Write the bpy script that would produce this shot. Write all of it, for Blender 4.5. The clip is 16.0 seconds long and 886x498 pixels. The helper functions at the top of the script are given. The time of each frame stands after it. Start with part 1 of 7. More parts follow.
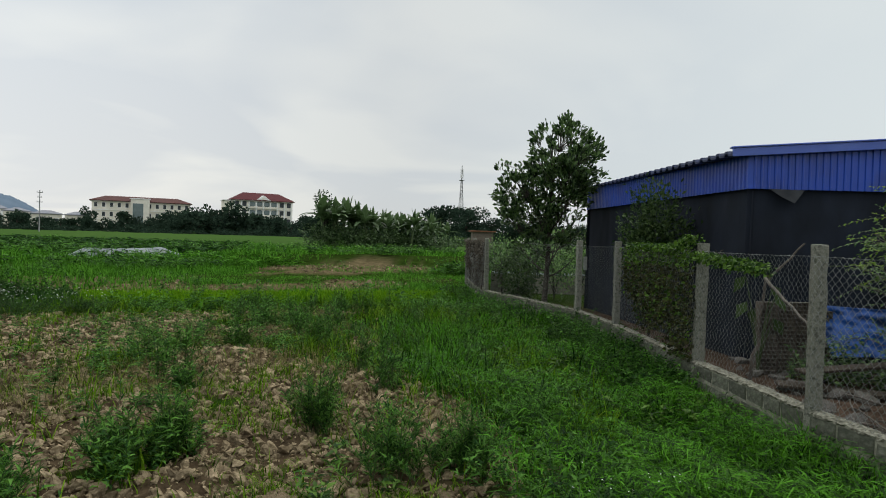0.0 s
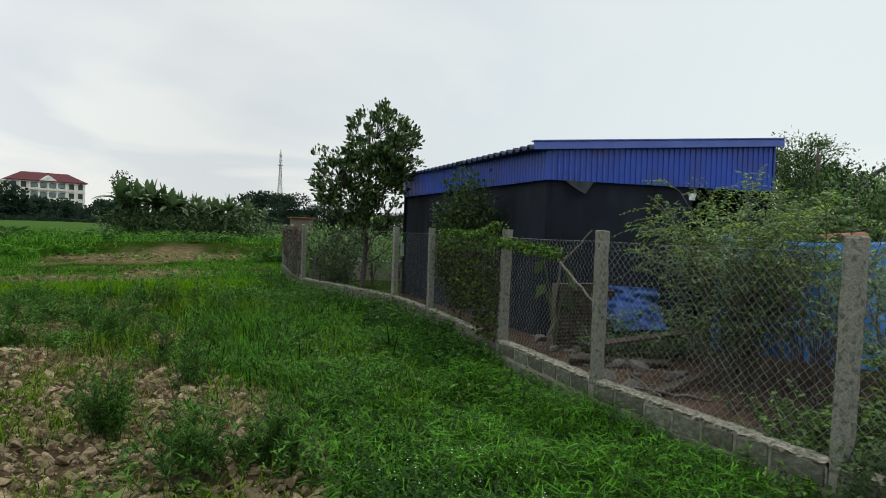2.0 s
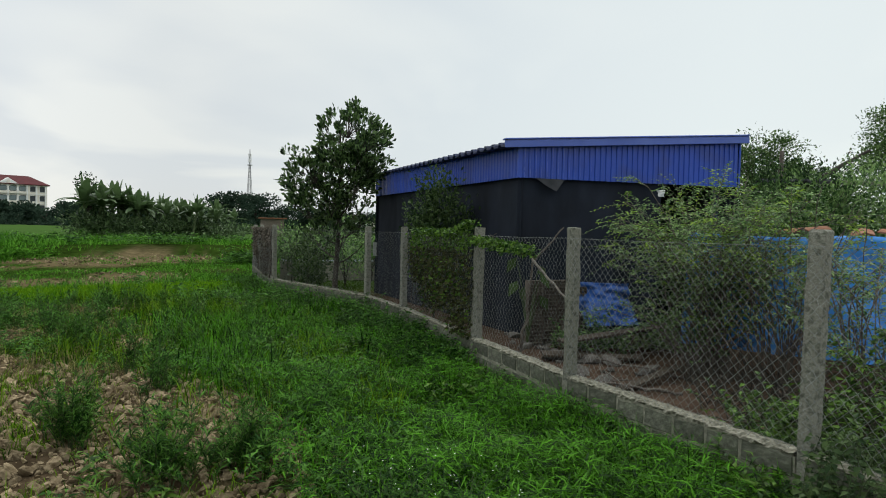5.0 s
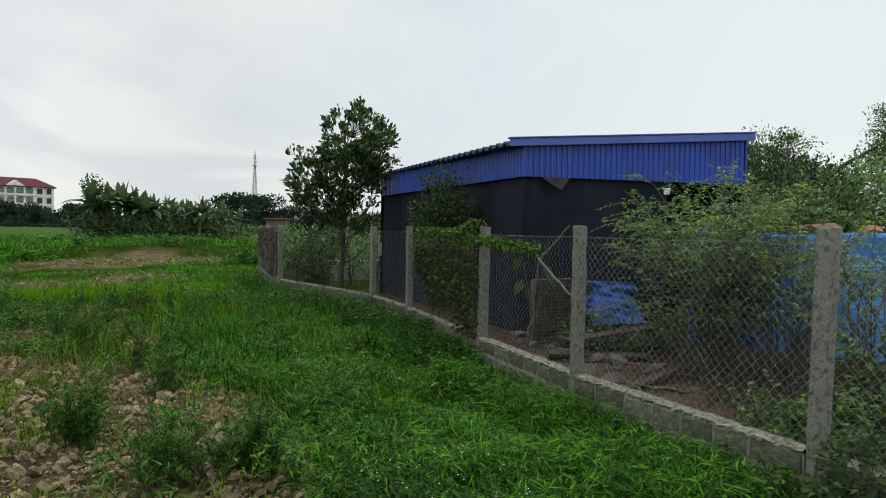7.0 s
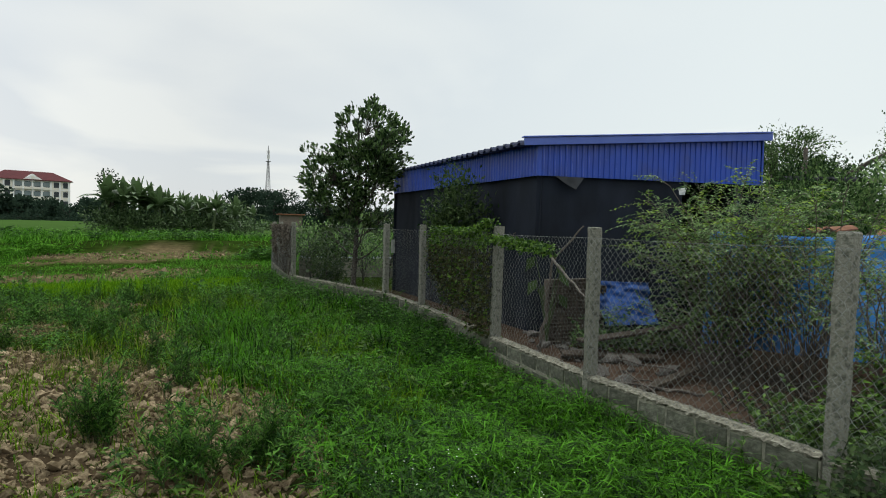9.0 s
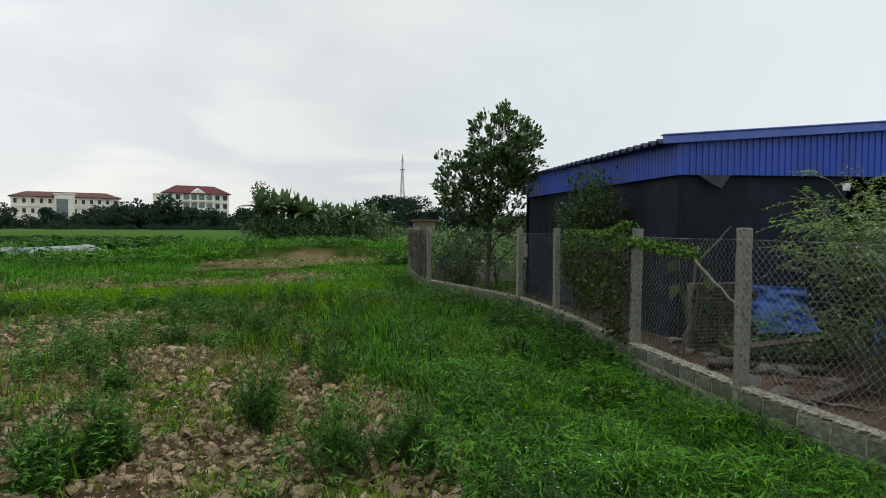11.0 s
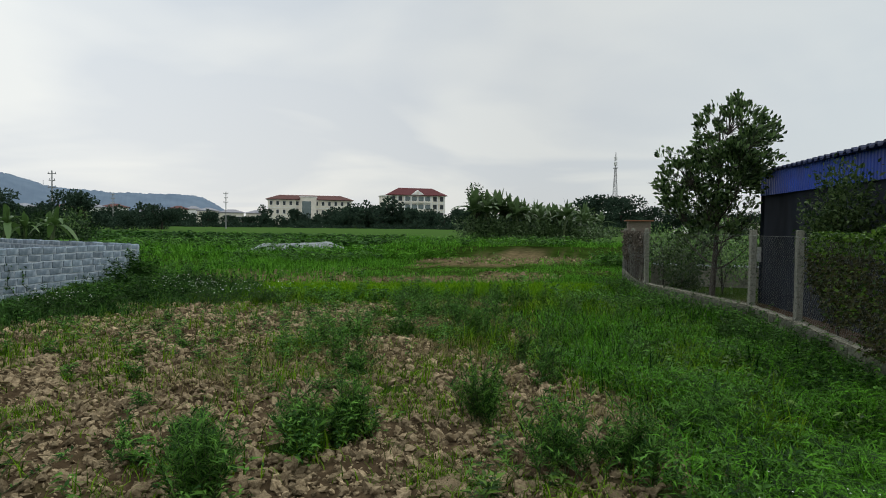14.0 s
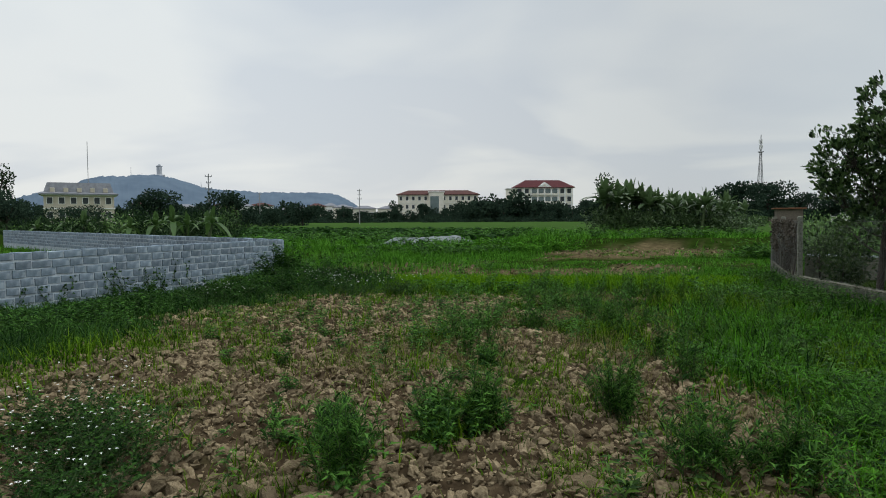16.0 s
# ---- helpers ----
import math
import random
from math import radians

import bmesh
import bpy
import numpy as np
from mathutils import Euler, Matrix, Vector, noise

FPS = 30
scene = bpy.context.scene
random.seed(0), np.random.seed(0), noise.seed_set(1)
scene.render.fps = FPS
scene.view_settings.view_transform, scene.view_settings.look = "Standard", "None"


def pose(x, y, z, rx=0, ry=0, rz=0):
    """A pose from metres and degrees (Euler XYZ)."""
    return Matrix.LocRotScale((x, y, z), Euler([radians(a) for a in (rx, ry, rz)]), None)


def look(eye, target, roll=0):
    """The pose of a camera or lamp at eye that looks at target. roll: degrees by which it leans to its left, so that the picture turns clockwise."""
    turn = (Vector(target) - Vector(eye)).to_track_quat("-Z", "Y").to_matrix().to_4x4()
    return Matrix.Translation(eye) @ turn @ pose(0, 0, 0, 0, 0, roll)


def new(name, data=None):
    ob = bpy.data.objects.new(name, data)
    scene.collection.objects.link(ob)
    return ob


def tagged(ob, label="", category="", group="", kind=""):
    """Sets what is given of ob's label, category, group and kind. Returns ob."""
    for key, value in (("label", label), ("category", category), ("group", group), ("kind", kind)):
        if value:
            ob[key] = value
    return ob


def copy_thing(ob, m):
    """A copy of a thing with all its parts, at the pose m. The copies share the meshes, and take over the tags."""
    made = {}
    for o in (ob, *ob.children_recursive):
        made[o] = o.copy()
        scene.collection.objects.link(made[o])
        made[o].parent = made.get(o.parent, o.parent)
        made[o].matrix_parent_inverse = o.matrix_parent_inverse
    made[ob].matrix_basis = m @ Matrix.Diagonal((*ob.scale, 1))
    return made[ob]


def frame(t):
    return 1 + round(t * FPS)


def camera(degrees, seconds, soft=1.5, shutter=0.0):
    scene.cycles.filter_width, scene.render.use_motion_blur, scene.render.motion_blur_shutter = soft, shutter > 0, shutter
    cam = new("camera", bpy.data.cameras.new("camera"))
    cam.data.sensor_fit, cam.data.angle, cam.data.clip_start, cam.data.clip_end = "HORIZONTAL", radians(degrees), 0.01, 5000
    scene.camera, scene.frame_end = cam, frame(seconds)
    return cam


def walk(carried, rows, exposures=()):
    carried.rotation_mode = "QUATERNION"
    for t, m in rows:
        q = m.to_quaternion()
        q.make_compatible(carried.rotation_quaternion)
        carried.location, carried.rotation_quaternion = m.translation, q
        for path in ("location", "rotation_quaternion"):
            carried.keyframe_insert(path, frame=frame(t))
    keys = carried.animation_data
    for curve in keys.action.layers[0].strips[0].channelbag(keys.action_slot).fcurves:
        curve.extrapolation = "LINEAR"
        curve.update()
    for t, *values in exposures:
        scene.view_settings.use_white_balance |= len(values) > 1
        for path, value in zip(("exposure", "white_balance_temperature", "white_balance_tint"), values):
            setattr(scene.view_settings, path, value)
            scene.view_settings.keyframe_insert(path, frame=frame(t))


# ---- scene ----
cam = camera(70.0, 16.0, soft=1.0)
PATH = [
    (0, (0.26, 0.278, 1.529), (0.206, 2.277, 1.495), 1.7),
    (0.5, (0.278, 0.313, 1.531), (0.412, 2.308, 1.472), 1.6),
    (1, (0.298, 0.31, 1.522), (0.574, 2.29, 1.456), 1.8),
    (1.5, (0.317, 0.305, 1.52), (0.707, 2.265, 1.461), 2.0),
    (2, (0.335, 0.308, 1.519), (0.837, 2.243, 1.462), 1.9),
    (2.5, (0.332, 0.326, 1.522), (0.887, 2.246, 1.469), 1.7),
    (3, (0.338, 0.325, 1.521), (0.911, 2.24, 1.465), 1.4),
    (3.5, (0.342, 0.331, 1.518), (0.947, 2.236, 1.445), 1.7),
    (4, (0.342, 0.325, 1.519), (0.94, 2.232, 1.453), 1.6),
    (6.5, (0.331, 0.323, 1.517), (0.904, 2.238, 1.459), 0.9),
    (7, (0.335, 0.329, 1.514), (0.905, 2.245, 1.454), 0.9),
    (7.5, (0.336, 0.334, 1.522), (0.912, 2.247, 1.44), 1.3),
    (8, (0.33, 0.331, 1.518), (0.887, 2.25, 1.431), 1.5),
    (8.2, (0.332, 0.332, 1.526), (0.896, 2.25, 1.444), 1.6),
    (10.3, (0.281, 0.307, 1.548), (0.6, 2.28, 1.481), 0.9),
    (10.5, (0.282, 0.278, 1.547), (0.544, 2.259, 1.476), 0.9),
    (11, (0.268, 0.279, 1.544), (0.396, 2.274, 1.479), 0.4),
    (11.5, (0.254, 0.275, 1.545), (0.294, 2.273, 1.479), 0.1),
    (12, (0.239, 0.268, 1.551), (0.169, 2.266, 1.501), 0.3),
    (12.5, (0.212, 0.296, 1.548), (0.029, 2.286, 1.473), 0.9),
    (13, (0.199, 0.297, 1.547), (-0.117, 2.27, 1.469), 0.6),
    (13.5, (0.184, 0.29, 1.553), (-0.219, 2.247, 1.485), 0.8),
    (14, (0.187, 0.225, 1.554), (-0.335, 2.154, 1.483), 0.7),
    (14.5, (0.186, 0.205, 1.554), (-0.427, 2.107, 1.475), 0.2),
    (15, (0.171, 0.21, 1.555), (-0.516, 2.086, 1.461), 0.2),
    (15.5, (0.162, 0.234, 1.546), (-0.624, 2.07, 1.454), -0.2),
    (16, (0.151, 0.228, 1.543), (-0.743, 2.014, 1.449), -0.3),
]
walk(cam, [(t, look(eye, target, roll)) for t, eye, target, roll in PATH], [(0.0, -0.14, 6540, 5.0), (0.6, -0.1, 6540, 4.9), (1.0, -0.02, 6540, 4.8), (3.0, 0.02, 6540, 4.2), (8.0, 0.04, 6540, 4.2), (11.5, 0.0, 6540, 5.0), (13.0, -0.13, 6540, 5.2), (14.0, -0.18, 6500, 5.1), (15.0, -0.2, 6420, 4.9), (16.0, -0.33, 6340, 4.7)])

# ---- sky and sun: a bright overcast afternoon ----
SUN_HEADING, SUN_HEIGHT = 35.0, 52.0

world = bpy.data.worlds.new("overcast_sky")
scene.world = world
world.use_nodes = True
wn, wl = world.node_tree.nodes, world.node_tree.links
wn.clear()


def wnode(kind, **values):
    n = wn.new(kind)
    for k, v in values.items():
        n.inputs[k].default_value = v
    return n


def wmath(op, a, b):
    n = wn.new("ShaderNodeMath")
    n.operation = op
    for i, v in enumerate((a, b)):
        if isinstance(v, (int, float)):
            n.inputs[i].default_value = v
        else:
            wl.new(v, n.inputs[i])
    return n.outputs[0]


geo = wn.new("ShaderNodeTexCoord")
sep = wn.new("ShaderNodeSeparateXYZ")
wl.new(geo.outputs["Generated"], sep.inputs[0])
up = wmath("ADD", wmath("MAXIMUM", sep.outputs[2], 0.0), 0.16)
flat = wn.new("ShaderNodeCombineXYZ")
wl.new(wmath("DIVIDE", sep.outputs[0], up), flat.inputs[0])
wl.new(wmath("DIVIDE", sep.outputs[1], up), flat.inputs[1])
big = wnode("ShaderNodeTexNoise", Scale=0.62, Detail=3.5, Roughness=0.48, Distortion=0.8)
fine = wnode("ShaderNodeTexNoise", Scale=1.7, Detail=6.0, Roughness=0.5, Distortion=0.3)
wl.new(flat.outputs[0], big.inputs["Vector"])
wl.new(flat.outputs[0], fine.inputs["Vector"])
cloud = wmath("ADD", wmath("MULTIPLY", big.outputs[0], 0.86), wmath("MULTIPLY", fine.outputs[0], 0.14))
ramp = wn.new("ShaderNodeValToRGB")
wl.new(cloud, ramp.inputs[0])
ramp.color_ramp.elements[0].position, ramp.color_ramp.elements[1].position = 0.445, 0.58
ramp.color_ramp.elements[0].color = (0.67, 0.705, 0.77, 1)
ramp.color_ramp.elements[1].color = (0.825, 0.835, 0.85, 1)
# the western half of the cloud deck is warmer low down, the eastern half cooler
low = wmath("SUBTRACT", 1.0, wmath("MINIMUM", wmath("MULTIPLY", wmath("MAXIMUM", sep.outputs[2], 0.0), 2.6), 1.0))
side = wmath("MINIMUM", wmath("MAXIMUM", wmath("SUBTRACT", 0.45, wmath("MULTIPLY", sep.outputs[0], 1.2)), 0.0), 1.0)
warm = wn.new("ShaderNodeMix")
warm.data_type = "RGBA"
wl.new(wmath("MULTIPLY", wmath("MULTIPLY", low, side), 0.34), warm.inputs[0])
wl.new(ramp.outputs[0], warm.inputs[6])
warm.inputs[7].default_value = (0.86, 0.77, 0.71, 1)
sky = wn.new("ShaderNodeTexSky")
sky.sky_type = "NISHITA"
sky.sun_disc = False
sky.sun_elevation, sky.sun_rotation = radians(SUN_HEIGHT), radians(SUN_HEADING)
skybg = wnode("ShaderNodeBackground", Strength=0.06)
wl.new(sky.outputs[0], skybg.inputs[0])
cloudbg = wnode("ShaderNodeBackground", Strength=1.12)
# an overcast deck is brighter overhead than near the horizon
west = wmath("MULTIPLY", wmath("MINIMUM", wmath("MAXIMUM", wmath("SUBTRACT", wmath("MULTIPLY", sep.outputs[0], -1.0), 0.12), 0.0), 0.6), 0.5)
deck = wmath("ADD", 1.04, wmath("MULTIPLY", wmath("MAXIMUM", wmath("SUBTRACT", sep.outputs[2], 0.38), 0.0), 2.9))
wl.new(wmath("ADD", deck, west), cloudbg.inputs["Strength"])
# the deck is thinner and whiter towards the east
east = wn.new("ShaderNodeMix")
east.data_type = "RGBA"
wl.new(wmath("MULTIPLY", wmath("MINIMUM", wmath("MAXIMUM", wmath("ADD", sep.outputs[0], 0.05), 0.0), 0.7), 1.1), east.inputs[0])
wl.new(warm.outputs[2], east.inputs[6])
east.inputs[7].default_value = (0.86, 0.90, 0.92, 1)
wl.new(east.outputs[2], cloudbg.inputs[0])
both = wn.new("ShaderNodeMixShader")
both.inputs[0].default_value = 0.88
wl.new(skybg.outputs[0], both.inputs[1])
wl.new(cloudbg.outputs[0], both.inputs[2])
wout = wn.new("ShaderNodeOutputWorld")
wl.new(both.outputs[0], wout.inputs[0])

sun = new("sun", bpy.data.lights.new("sun", "SUN"))
sun.data.energy, sun.data.angle, sun.data.color = 1.2, radians(18), (1.0, 0.96, 0.9)
sx, sy = math.sin(radians(SUN_HEADING)), math.cos(radians(SUN_HEADING))
sz = math.tan(radians(SUN_HEIGHT))
sun.matrix_world = look((sx * 40, sy * 40, sz * 40), (0, 0, 0))

# ---- materials ----
MATS = {}


def material(name, dark, light, scale=8.0, rough=0.85, metal=0.0, bump=0.3, stain=None, stain_scale=1.5, stain_amount=0.5,
             leaf=False, per_object=0.0, coords="Object", stretch=(1, 1, 1), spec=0.3, detail=5.0, translucent=0.3, island=0.0):
    """Two noise scales between two colours, a stain on top, a bump; leaves vary piece by piece and let light through."""
    if name in MATS:
        return MATS[name]
    m = bpy.data.materials.new(name)
    m.use_nodes = True
    n, l = m.node_tree.nodes, m.node_tree.links
    n.clear()
    out = n.new("ShaderNodeOutputMaterial")
    p = n.new("ShaderNodeBsdfPrincipled")
    p.inputs["Roughness"].default_value = rough
    p.inputs["Metallic"].default_value = metal
    p.inputs["Specular IOR Level"].default_value = spec
    mix = n.new("ShaderNodeMix")
    mix.data_type = "RGBA"
    mix.inputs[6].default_value, mix.inputs[7].default_value = (*dark, 1), (*light, 1)
    tc = n.new("ShaderNodeTexCoord")
    mp = n.new("ShaderNodeMapping")
    mp.inputs["Scale"].default_value = stretch
    l.new(tc.outputs[coords], mp.inputs[0])
    noise_a = n.new("ShaderNodeTexNoise")
    noise_a.inputs["Scale"].default_value, noise_a.inputs["Detail"].default_value = scale, detail
    l.new(mp.outputs[0], noise_a.inputs["Vector"])
    if leaf:
        g = n.new("ShaderNodeNewGeometry")
        fac = n.new("ShaderNodeMath")
        fac.operation = "MULTIPLY_ADD"
        fac.inputs[1].default_value = 0.9
        l.new(g.outputs["Random Per Island"], fac.inputs[0])
        half = n.new("ShaderNodeMath")
        half.operation = "MULTIPLY"
        half.inputs[1].default_value = 0.5
        l.new(noise_a.outputs[0], half.inputs[0])
        l.new(half.outputs[0], fac.inputs[2])
        curve = n.new("ShaderNodeMapRange")
        curve.interpolation_type = "SMOOTHSTEP"
        curve.inputs[1].default_value, curve.inputs[2].default_value = 0.32, 1.12
        l.new(fac.outputs[0], curve.inputs[0])
        l.new(curve.outputs[0], mix.inputs[0])
    else:
        wide = n.new("ShaderNodeMapRange")
        wide.inputs[1].default_value, wide.inputs[2].default_value = 0.3, 0.7
        l.new(noise_a.outputs[0], wide.inputs[0])
        l.new(wide.outputs[0], mix.inputs[0])
    colour = mix.outputs[2]
    if stain:
        noise_b = n.new("ShaderNodeTexNoise")
        noise_b.inputs["Scale"].default_value, noise_b.inputs["Detail"].default_value = stain_scale, 4.0
        l.new(mp.outputs[0], noise_b.inputs["Vector"])
        r = n.new("ShaderNodeMapRange")
        r.inputs[1].default_value, r.inputs[2].default_value, r.inputs[4].default_value = 0.5, 0.68, stain_amount
        l.new(noise_b.outputs[0], r.inputs[0])
        s = n.new("ShaderNodeMix")
        s.data_type = "RGBA"
        s.inputs[7].default_value = (*stain, 1)
        l.new(r.outputs[0], s.inputs[0])
        l.new(colour, s.inputs[6])
        colour = s.outputs[2]
    if per_object:
        info = n.new("ShaderNodeObjectInfo")
        v = n.new("ShaderNodeMapRange")
        v.inputs[3].default_value, v.inputs[4].default_value = 1 - per_object, 1 + per_object
        l.new(info.outputs["Random"], v.inputs[0])
        h = n.new("ShaderNodeHueSaturation")
        l.new(v.outputs[0], h.inputs["Value"])
        l.new(colour, h.inputs["Color"])
        colour = h.outputs[0]
    if island:
        g2 = n.new("ShaderNodeNewGeometry")
        v2 = n.new("ShaderNodeMapRange")
        v2.inputs[3].default_value, v2.inputs[4].default_value = 1 - island, 1 + island
        l.new(g2.outputs["Random Per Island"], v2.inputs[0])
        h2 = n.new("ShaderNodeHueSaturation")
        l.new(v2.outputs[0], h2.inputs["Value"])
        l.new(colour, h2.inputs["Color"])
        colour = h2.outputs[0]
    l.new(colour, p.inputs["Base Color"])
    if bump:
        b = n.new("ShaderNodeBump")
        b.inputs["Strength"].default_value, b.inputs["Distance"].default_value = bump, 0.02
        l.new(noise_a.outputs[0], b.inputs["Height"])
        l.new(b.outputs[0], p.inputs["Normal"])
    shader = p.outputs[0]
    if leaf and translucent:
        t = n.new("ShaderNodeBsdfTranslucent")
        l.new(colour, t.inputs[0])
        ms = n.new("ShaderNodeMixShader")
        ms.inputs[0].default_value = translucent
        l.new(p.outputs[0], ms.inputs[1])
        l.new(t.outputs[0], ms.inputs[2])
        shader = ms.outputs[0]
    l.new(shader, out.inputs[0])
    MATS[name] = m
    return m


# ---- mesh tools ----
def rng(seed):
    return np.random.default_rng(seed)


def mesh_of(name, verts, faces, mat, smooth=True):
    """A mesh from arrays of points and of triangles or quads."""
    verts, faces = np.asarray(verts, np.float32), np.asarray(faces, np.int32)
    me = bpy.data.meshes.new(name)
    k = faces.shape[1]
    me.vertices.add(len(verts))
    me.vertices.foreach_set("co", verts.ravel())
    me.loops.add(faces.size)
    me.loops.foreach_set("vertex_index", faces.ravel())
    me.polygons.add(len(faces))
    me.polygons.foreach_set("loop_start", np.arange(0, faces.size, k, dtype=np.int32))
    me.polygons.foreach_set("use_smooth", np.full(len(faces), smooth))
    me.update(calc_edges=True)
    me.materials.append(mat)
    return me


def from_bm(name, bm, mat, smooth=False):
    bmesh.ops.recalc_face_normals(bm, faces=bm.faces)
    me = bpy.data.meshes.new(name)
    bm.to_mesh(me)
    bm.free()
    if smooth:
        me.polygons.foreach_set("use_smooth", np.full(len(me.polygons), True))
    me.materials.append(mat)
    return me


def put(name, me, parent=None, label="", category="", group="", kind="", m=None):
    ob = new(name, me)
    if m is not None:
        ob.matrix_basis = m
    if parent is not None:
        ob.parent = parent
    return tagged(ob, label, category, group, kind)


def empty(name, label, category, x=0.0, y=0.0, z=0.0, rz=0.0, group="", kind=""):
    ob = new(name)
    ob.empty_display_size = 0.2
    ob.matrix_basis = pose(x, y, z, 0, 0, rz)
    return tagged(ob, label, category, group, kind)


def box(bm, cx, cy, cz, sx, sy, sz, rz=0.0, bevel=0.0, jitter=0.0, seed=0, m=None):
    """A box of full sizes about a centre, bevelled, its corners shifted a little."""
    made = bmesh.ops.create_cube(bm, size=1.0)["verts"]
    r = random.Random(seed)
    mat4 = (m or Matrix()) @ pose(cx, cy, cz, 0, 0, rz) @ Matrix.Diagonal((sx, sy, sz, 1))
    for v in made:
        v.co = mat4 @ v.co + Vector([r.uniform(-jitter, jitter) for _ in range(3)])
    if bevel:
        edges = list({e for v in made for e in v.link_edges})
        bmesh.ops.bevel(bm, geom=edges, offset=bevel, segments=1, affect="EDGES")
    return bm


def box_mesh(name, sx, sy, sz, mat, bevel=0.0, jitter=0.0, seed=0, at=(0, 0, 0)):
    return from_bm(name, box(bmesh.new(), *at, sx, sy, sz, 0, bevel, jitter, seed), mat)


def rand_dirs(r, n):
    v = r.normal(size=(n, 3))
    return v / np.linalg.norm(v, axis=1, keepdims=True)


def unit(v):
    return v / np.maximum(np.linalg.norm(v, axis=-1, keepdims=True), 1e-9)


def leaf_arrays(pos, axis, normal, length, width, fold=0.25, droop=0.15, wide_at=0.5):
    """Leaves of five points, folded along the rib and drooping at the tip."""
    axis = unit(axis)
    side = unit(np.cross(axis, normal))
    up_ = np.cross(side, axis)
    L, W = length[:, None], width[:, None]
    mid = pos + axis * L * wide_at
    tip = pos + axis * L - up_ * L * droop
    a = mid + side * W / 2 + up_ * W * fold
    b = mid - side * W / 2 + up_ * W * fold
    v = np.stack([pos, a, mid, b, tip], 1).reshape(-1, 3)
    base = np.arange(len(pos))[:, None] * 5
    f = np.concatenate([base + np.array(t) for t in ((0, 1, 2), (0, 2, 3), (1, 4, 2), (2, 4, 3))], 0)
    return v, f


def card_arrays(pos, axis, normal, length, width):
    """Plain diamond leaves for distant crowns."""
    axis = unit(axis)
    side = unit(np.cross(axis, normal))
    L, W = length[:, None], width[:, None]
    mid = pos + axis * L * 0.5
    v = np.stack([pos, mid + side * W / 2, pos + axis * L, mid - side * W / 2], 1).reshape(-1, 3)
    return v, np.arange(len(pos))[:, None] * 4 + np.array([[0, 1, 2, 3]])


def blade_arrays(pos, heading, height, width, bend, segments=2):
    """Grass blades, arching over along their heading."""
    d = np.stack([np.cos(heading), np.sin(heading), np.zeros_like(heading)], 1)
    s = np.stack([-np.sin(heading), np.cos(heading), np.zeros_like(heading)], 1)
    rows = []
    for i in range(segments + 1):
        t = i / segments
        ang = bend * t
        p = pos + d * (height * t * np.sin(ang) * 0.8)[:, None]
        p[:, 2] += height * t * np.cos(ang * 0.9)
        w = (width * (1 - t ** 1.5) / 2)[:, None]
        rows += [p - s * w, p + s * w] if i < segments else [p]
    v = np.stack(rows, 1)
    k = v.shape[1]
    base = np.arange(len(pos))[:, None] * k
    tris = []
    for i in range(segments - 1):
        a = 2 * i
        tris += [(a, a + 1, a + 3), (a, a + 3, a + 2)]
    a = 2 * (segments - 1)
    tris.append((a, a + 1, a + 2))
    f = np.concatenate([base + np.array(t) for t in tris], 0)
    return v.reshape(-1, 3), f


def tube_arrays(lines, radius, sides=4):
    """Tubes along polylines of equal length: lines (n, k, 3), radius (n, k)."""
    lines = np.asarray(lines, float)
    n, k, _ = lines.shape
    radius = np.broadcast_to(np.asarray(radius, float), (n, k))
    tang = unit(np.gradient(lines, axis=1))
    ref = np.where(np.abs(tang[..., 2:3]) > 0.9, np.array([1.0, 0, 0]), np.array([0, 0, 1.0]))
    a = unit(np.cross(tang, ref))
    b = np.cross(tang, a)
    ang = np.arange(sides) * 2 * np.pi / sides
    ring = lines[:, :, None, :] + radius[:, :, None, None] * (
        a[:, :, None, :] * np.cos(ang)[None, None, :, None] + b[:, :, None, :] * np.sin(ang)[None, None, :, None])
    v = ring.reshape(-1, 3)
    i, j, s = np.meshgrid(np.arange(n), np.arange(k - 1), np.arange(sides), indexing="ij")
    s2 = (s + 1) % sides
    at = lambda jj, ss: (i * k + jj) * sides + ss
    f = np.stack([at(j, s), at(j, s2), at(j + 1, s2), at(j + 1, s)], -1).reshape(-1, 4)
    return v, f


def joined(arrays):
    vs, fs, n = [], [], 0
    for v, f in arrays:
        vs.append(v)
        fs.append(f + n)
        n += len(v)
    return np.concatenate(vs), np.concatenate(fs)


def lattice_noise(x, y, seed=0):
    """Smooth value noise in the plane, 0 to 1."""
    x, y = np.asarray(x, float), np.asarray(y, float)
    xi, yi = np.floor(x), np.floor(y)
    fx, fy = x - xi, y - yi
    fx, fy = fx * fx * (3 - 2 * fx), fy * fy * (3 - 2 * fy)

    def h(a, b):
        s = np.sin(a * 127.1 + b * 311.7 + seed * 74.7) * 43758.5453
        return s - np.floor(s)

    return (h(xi, yi) * (1 - fx) + h(xi + 1, yi) * fx) * (1 - fy) + (h(xi, yi + 1) * (1 - fx) + h(xi + 1, yi + 1) * fx) * fy


def layered(x, y, scale, octaves=4, seed=0):
    total, amp, norm = 0.0, 1.0, 0.0
    for o in range(octaves):
        total = total + amp * lattice_noise(x * scale + 13.7 * o, y * scale - 7.3 * o, seed + o)
        norm += amp
        amp *= 0.5
        scale *= 2.03
    return total / norm


def smooth(a, b, x):
    t = np.clip((np.asarray(x, float) - a) / (b - a), 0, 1)
    return t * t * (3 - 2 * t)

